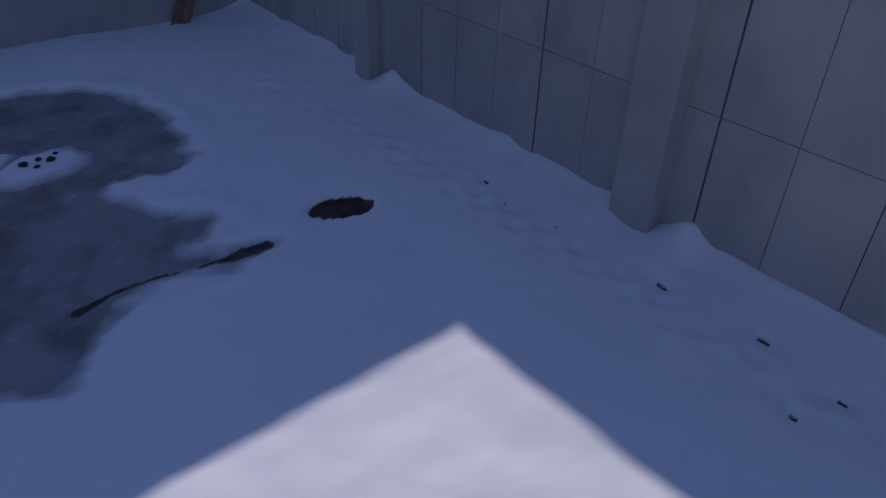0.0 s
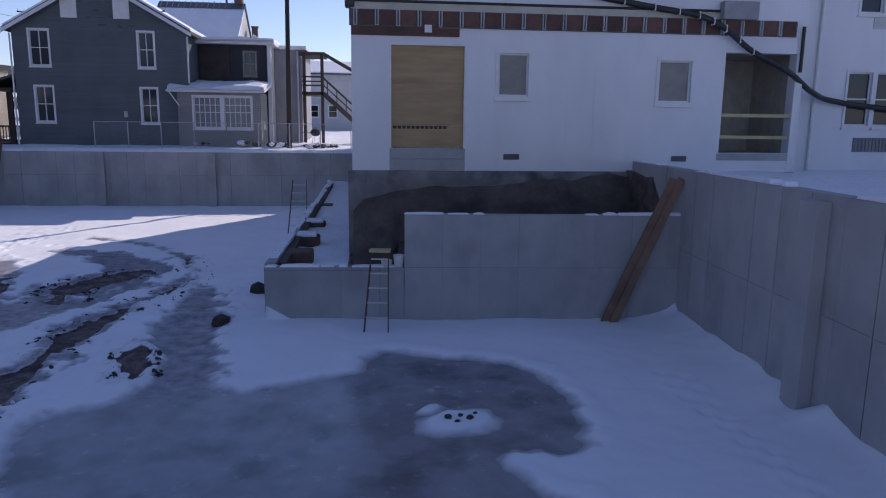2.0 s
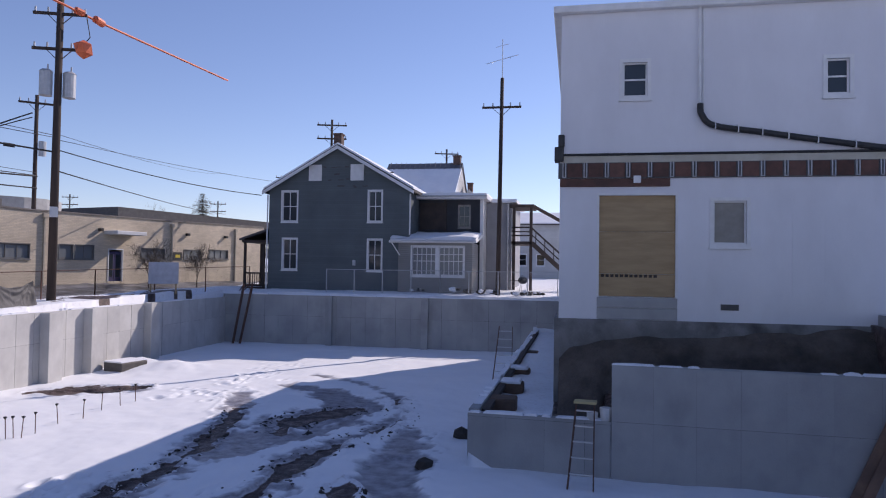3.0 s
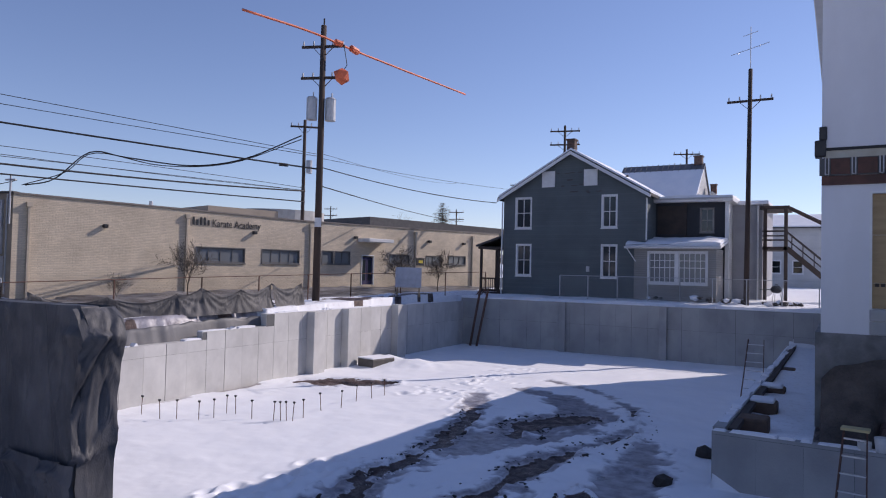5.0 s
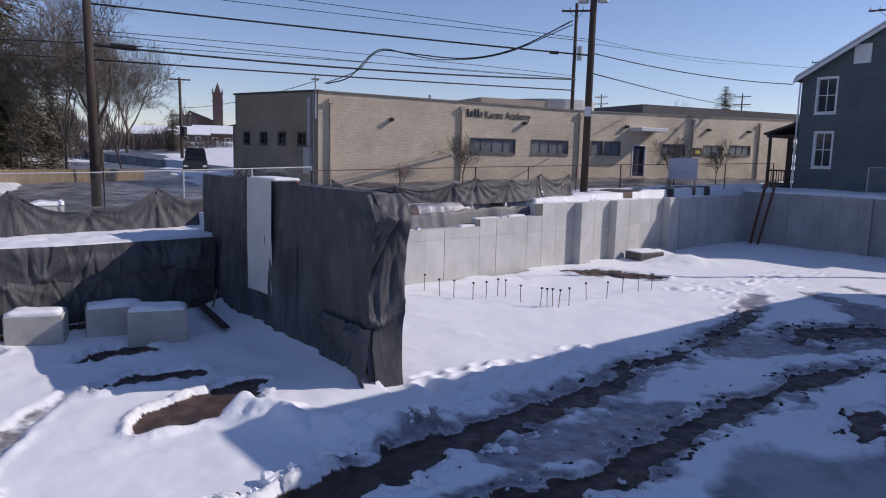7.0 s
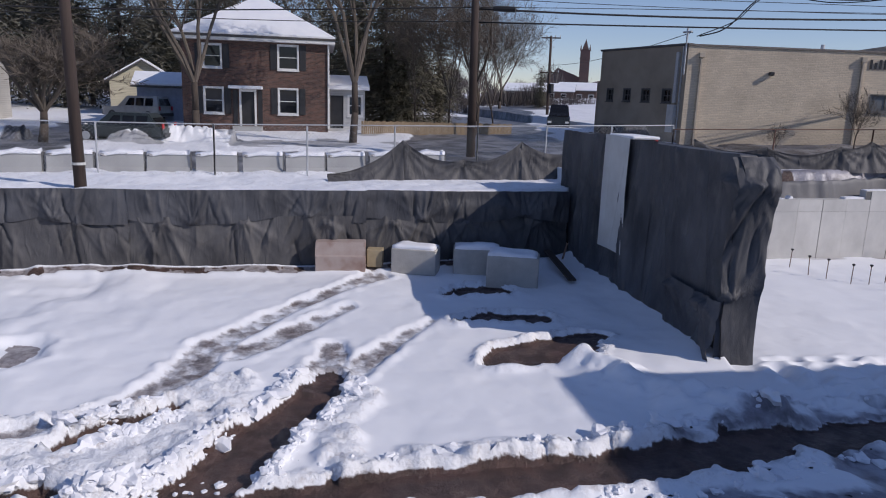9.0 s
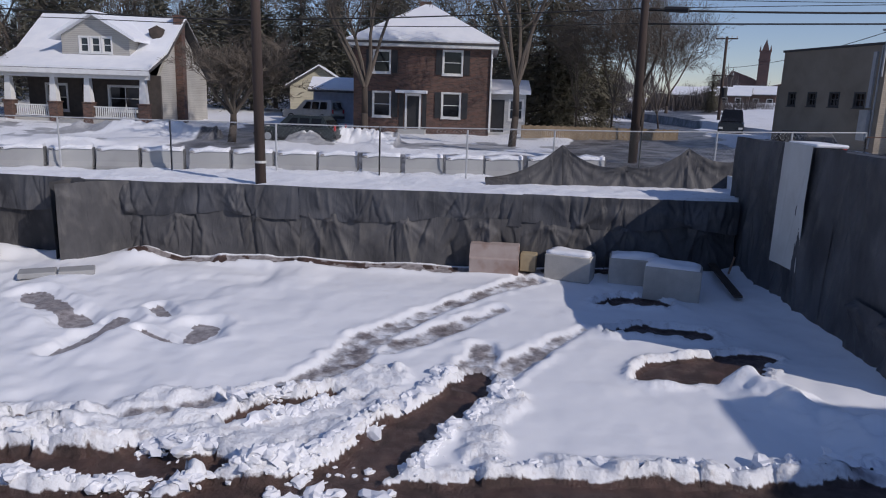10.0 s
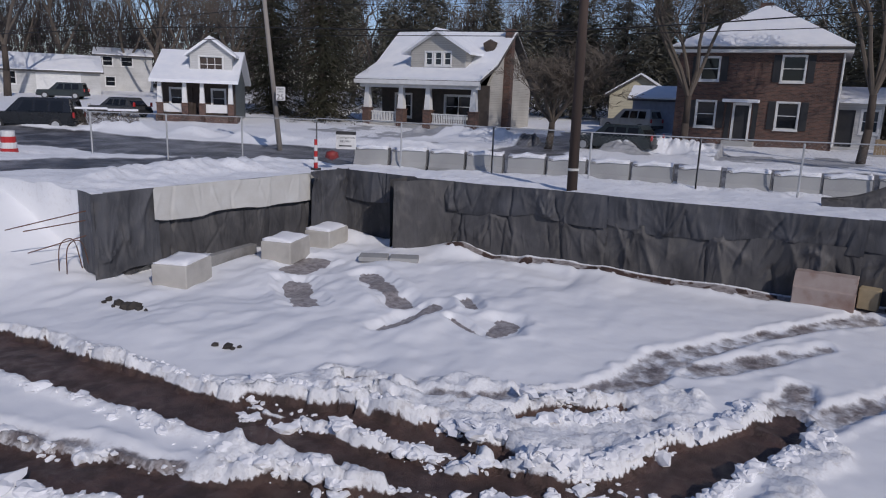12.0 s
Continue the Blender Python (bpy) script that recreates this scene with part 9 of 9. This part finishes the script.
vehicle("parked_suv", "dark sport utility car parked by a garage", P_GREEN, (*polar(146.6, 80), ground_z(*polar(146.6, 80)) - 0.03), 130, 4.4, 1.6, True)
vehicle("parked_car", "grey low car half hidden by snow", P_GREY, (*polar(143.0, 55), ground_z(*polar(143.0, 55)) - 0.05), 98, 4.2, 1.35)
vehicle("parked_truck", "dark van with a snow-covered roof on the side street", P_BLACK, (*polar(71.0, 62), 2.5), 160, 5.2, 2.2, True)
vehicle("parked_car", "dark car parked against the beige side wall", P_BLACK, (*polar(66.5, 38.5), 2.2), 15, 4.6, 1.6)

# hedges and shrubs along the street
for az, d, w in ((144.9, 45, 1.7), (142.8, 44.5, 1.6)):
    hd = thing("hedge", "clipped leafless hedge with snow on top", "hedge", at=(*polar(az, d), ground_z(*polar(az, d)) - 0.05), turn=az)
    vs, fs = [], []
    rh = random.Random(int(az))
    for i in range(1500):
        c = Vector((rh.uniform(-w / 2, w / 2), rh.uniform(-0.45, 0.45), rh.uniform(0, 1.0)))
        dx = Vector((rh.uniform(-1, 1), rh.uniform(-1, 1), rh.uniform(-0.2, 1))) * 0.12
        dy = Vector((rh.uniform(-1, 1), rh.uniform(-1, 1), 0)) * 0.02
        i0 = len(vs)
        vs += [tuple(c - dx), tuple(c + dy), tuple(c + dx), tuple(c - dy)]
        fs.append((i0, i0 + 1, i0 + 2, i0 + 3))
    mesh_from("twigs", vs, fs, M_TWIG, False, hd)
    part("snow_cap", boxes(((-w / 2, -0.4, 0.98), (w / 2, 0.4, 1.1)), bevel=0.05), M_SNOW, hd)

# ---- broken snow and mud clods along the ruts ----
rs = np.random.RandomState(15)
SHAPES = []
for sv in range(14):
    ico = bmesh.new()
    bmesh.ops.create_icosphere(ico, subdivisions=2 if sv < 8 else 1, radius=1.0)
    V = np.array([v.co[:] for v in ico.verts])
    F = np.array([[v.index for v in f.verts] for f in ico.faces])
    ico.free()
    k = 1 + 1.1 * fbm(V[:, 0] * 1.9 + V[:, 2], V[:, 1] * 1.9 - V[:, 2] * 0.9, 3, 200 + sv * 3)
    cut = np.clip(V @ rs.randn(3), -0.7, 0.8)
    V = V * k[:, None] * (0.75 + 0.35 * np.abs(cut))[:, None]
    SHAPES.append((V, F))


def clods(name, label, mat, n, size, off, y_lim, seed, rut_ids):
    rs = np.random.RandomState(seed)
    allv, allf = [], []
    tot = 0
    for _ in range(n):
        ln, half = RUT_LINES[rut_ids[rs.randint(len(rut_ids))]]
        i = rs.randint(len(ln) - 1)
        f = rs.rand()
        p = ln[i] * (1 - f) + ln[i + 1] * f
        d = ln[i + 1] - ln[i]
        d = d / (np.hypot(*d) + 1e-9)
        side = 1 if rs.rand() < 0.5 else -1
        o = side * half * (off[0] + (off[1] - off[0]) * rs.rand())
        x, y = p[0] - d[1] * o, p[1] + d[0] * o
        if not (y_lim[0] < y < y_lim[1]):
            continue
        r = size[0] + (size[1] - size[0]) * rs.rand() ** 2.5
        IV, IF = SHAPES[rs.randint(8) if r > 0.05 else 8 + rs.randint(6)]
        a = rs.rand() * 6.28
        v = IV * r * np.array([1 + 0.8 * rs.rand(), 1, 0.5 + 0.4 * rs.rand()])
        v = np.stack([v[:, 0] * np.cos(a) - v[:, 1] * np.sin(a), v[:, 0] * np.sin(a) + v[:, 1] * np.cos(a), v[:, 2]], -1)
        v += np.array([x, y, ground_z(x, y) + r * 0.1])
        allv.append(v)
        allf.append(IF + tot)
        tot += len(IV)
    ob = mesh_from(name, np.concatenate(allv).tolist(), np.concatenate(allf).tolist(), mat, False)
    return tagged(ob, label, "snow" if "snow" in name else "mud", kind="stuff")


clods("snow_clods", "broken clods of churned snow along the wheel ruts", M_SNOW, 950, (0.03, 0.13), (0.9, 1.35), (-11, 8), 4, [0, 0, 0, 1, 3, 4, 6, 7, 7, 8])
clods("snow_crumbs", "small snow crumbs scattered in the ruts", M_SNOW, 900, (0.012, 0.045), (0.85, 1.5), (-12, 16), 5, [0, 0, 1, 4, 6, 7, 8, 9, 10, 11])
clods("mud_clods", "dark mud clods pressed out of the ruts", M_STONE, 600, (0.012, 0.055), (0.75, 1.3), (3, 25), 6, [0, 9, 9, 10, 10, 10, 11, 11, 12])


def split_pieces(ob):
    """Give each loose piece of a mesh an object of its own."""
    bm = bmesh.new()
    bm.from_mesh(ob.data)
    bm.verts.ensure_lookup_table()
    seen, groups = set(), []
    for v in bm.verts:
        if v.index in seen:
            continue
        stack, comp = [v], []
        seen.add(v.index)
        while stack:
            w = stack.pop()
            comp.append(w.index)
            for e in w.link_edges:
                o = e.other_vert(w)
                if o.index not in seen:
                    seen.add(o.index)
                    stack.append(o)
        groups.append(set(comp))
    for g in groups[1:]:
        piece = bm.copy()
        piece.verts.ensure_lookup_table()
        bmesh.ops.delete(piece, geom=[v for v in piece.verts if v.index not in g], context="VERTS")
        o = part(ob.name.split(".")[0], piece, ob.data.materials[0], ob.parent)
        o.matrix_basis = ob.matrix_basis.copy()
    keep = groups[0]
    bmesh.ops.delete(bm, geom=[v for v in bm.verts if v.index not in keep], context="VERTS")
    bm.to_mesh(ob.data)
    bm.free()


for ob in list(scene.objects):
    if ob.type == "MESH" and ob.parent and ob.name.split(".")[0] in ("gable", "downpipe", "porch_side", "room", "guard_collar", "vent"):
        split_pieces(ob)
for ob in list(scene.objects):
    if ob.type == "MESH" and ob.parent and ob.name.split(".")[0] == "wall" and ob.parent.get("category") in ("house", "building"):
        split_pieces(ob)
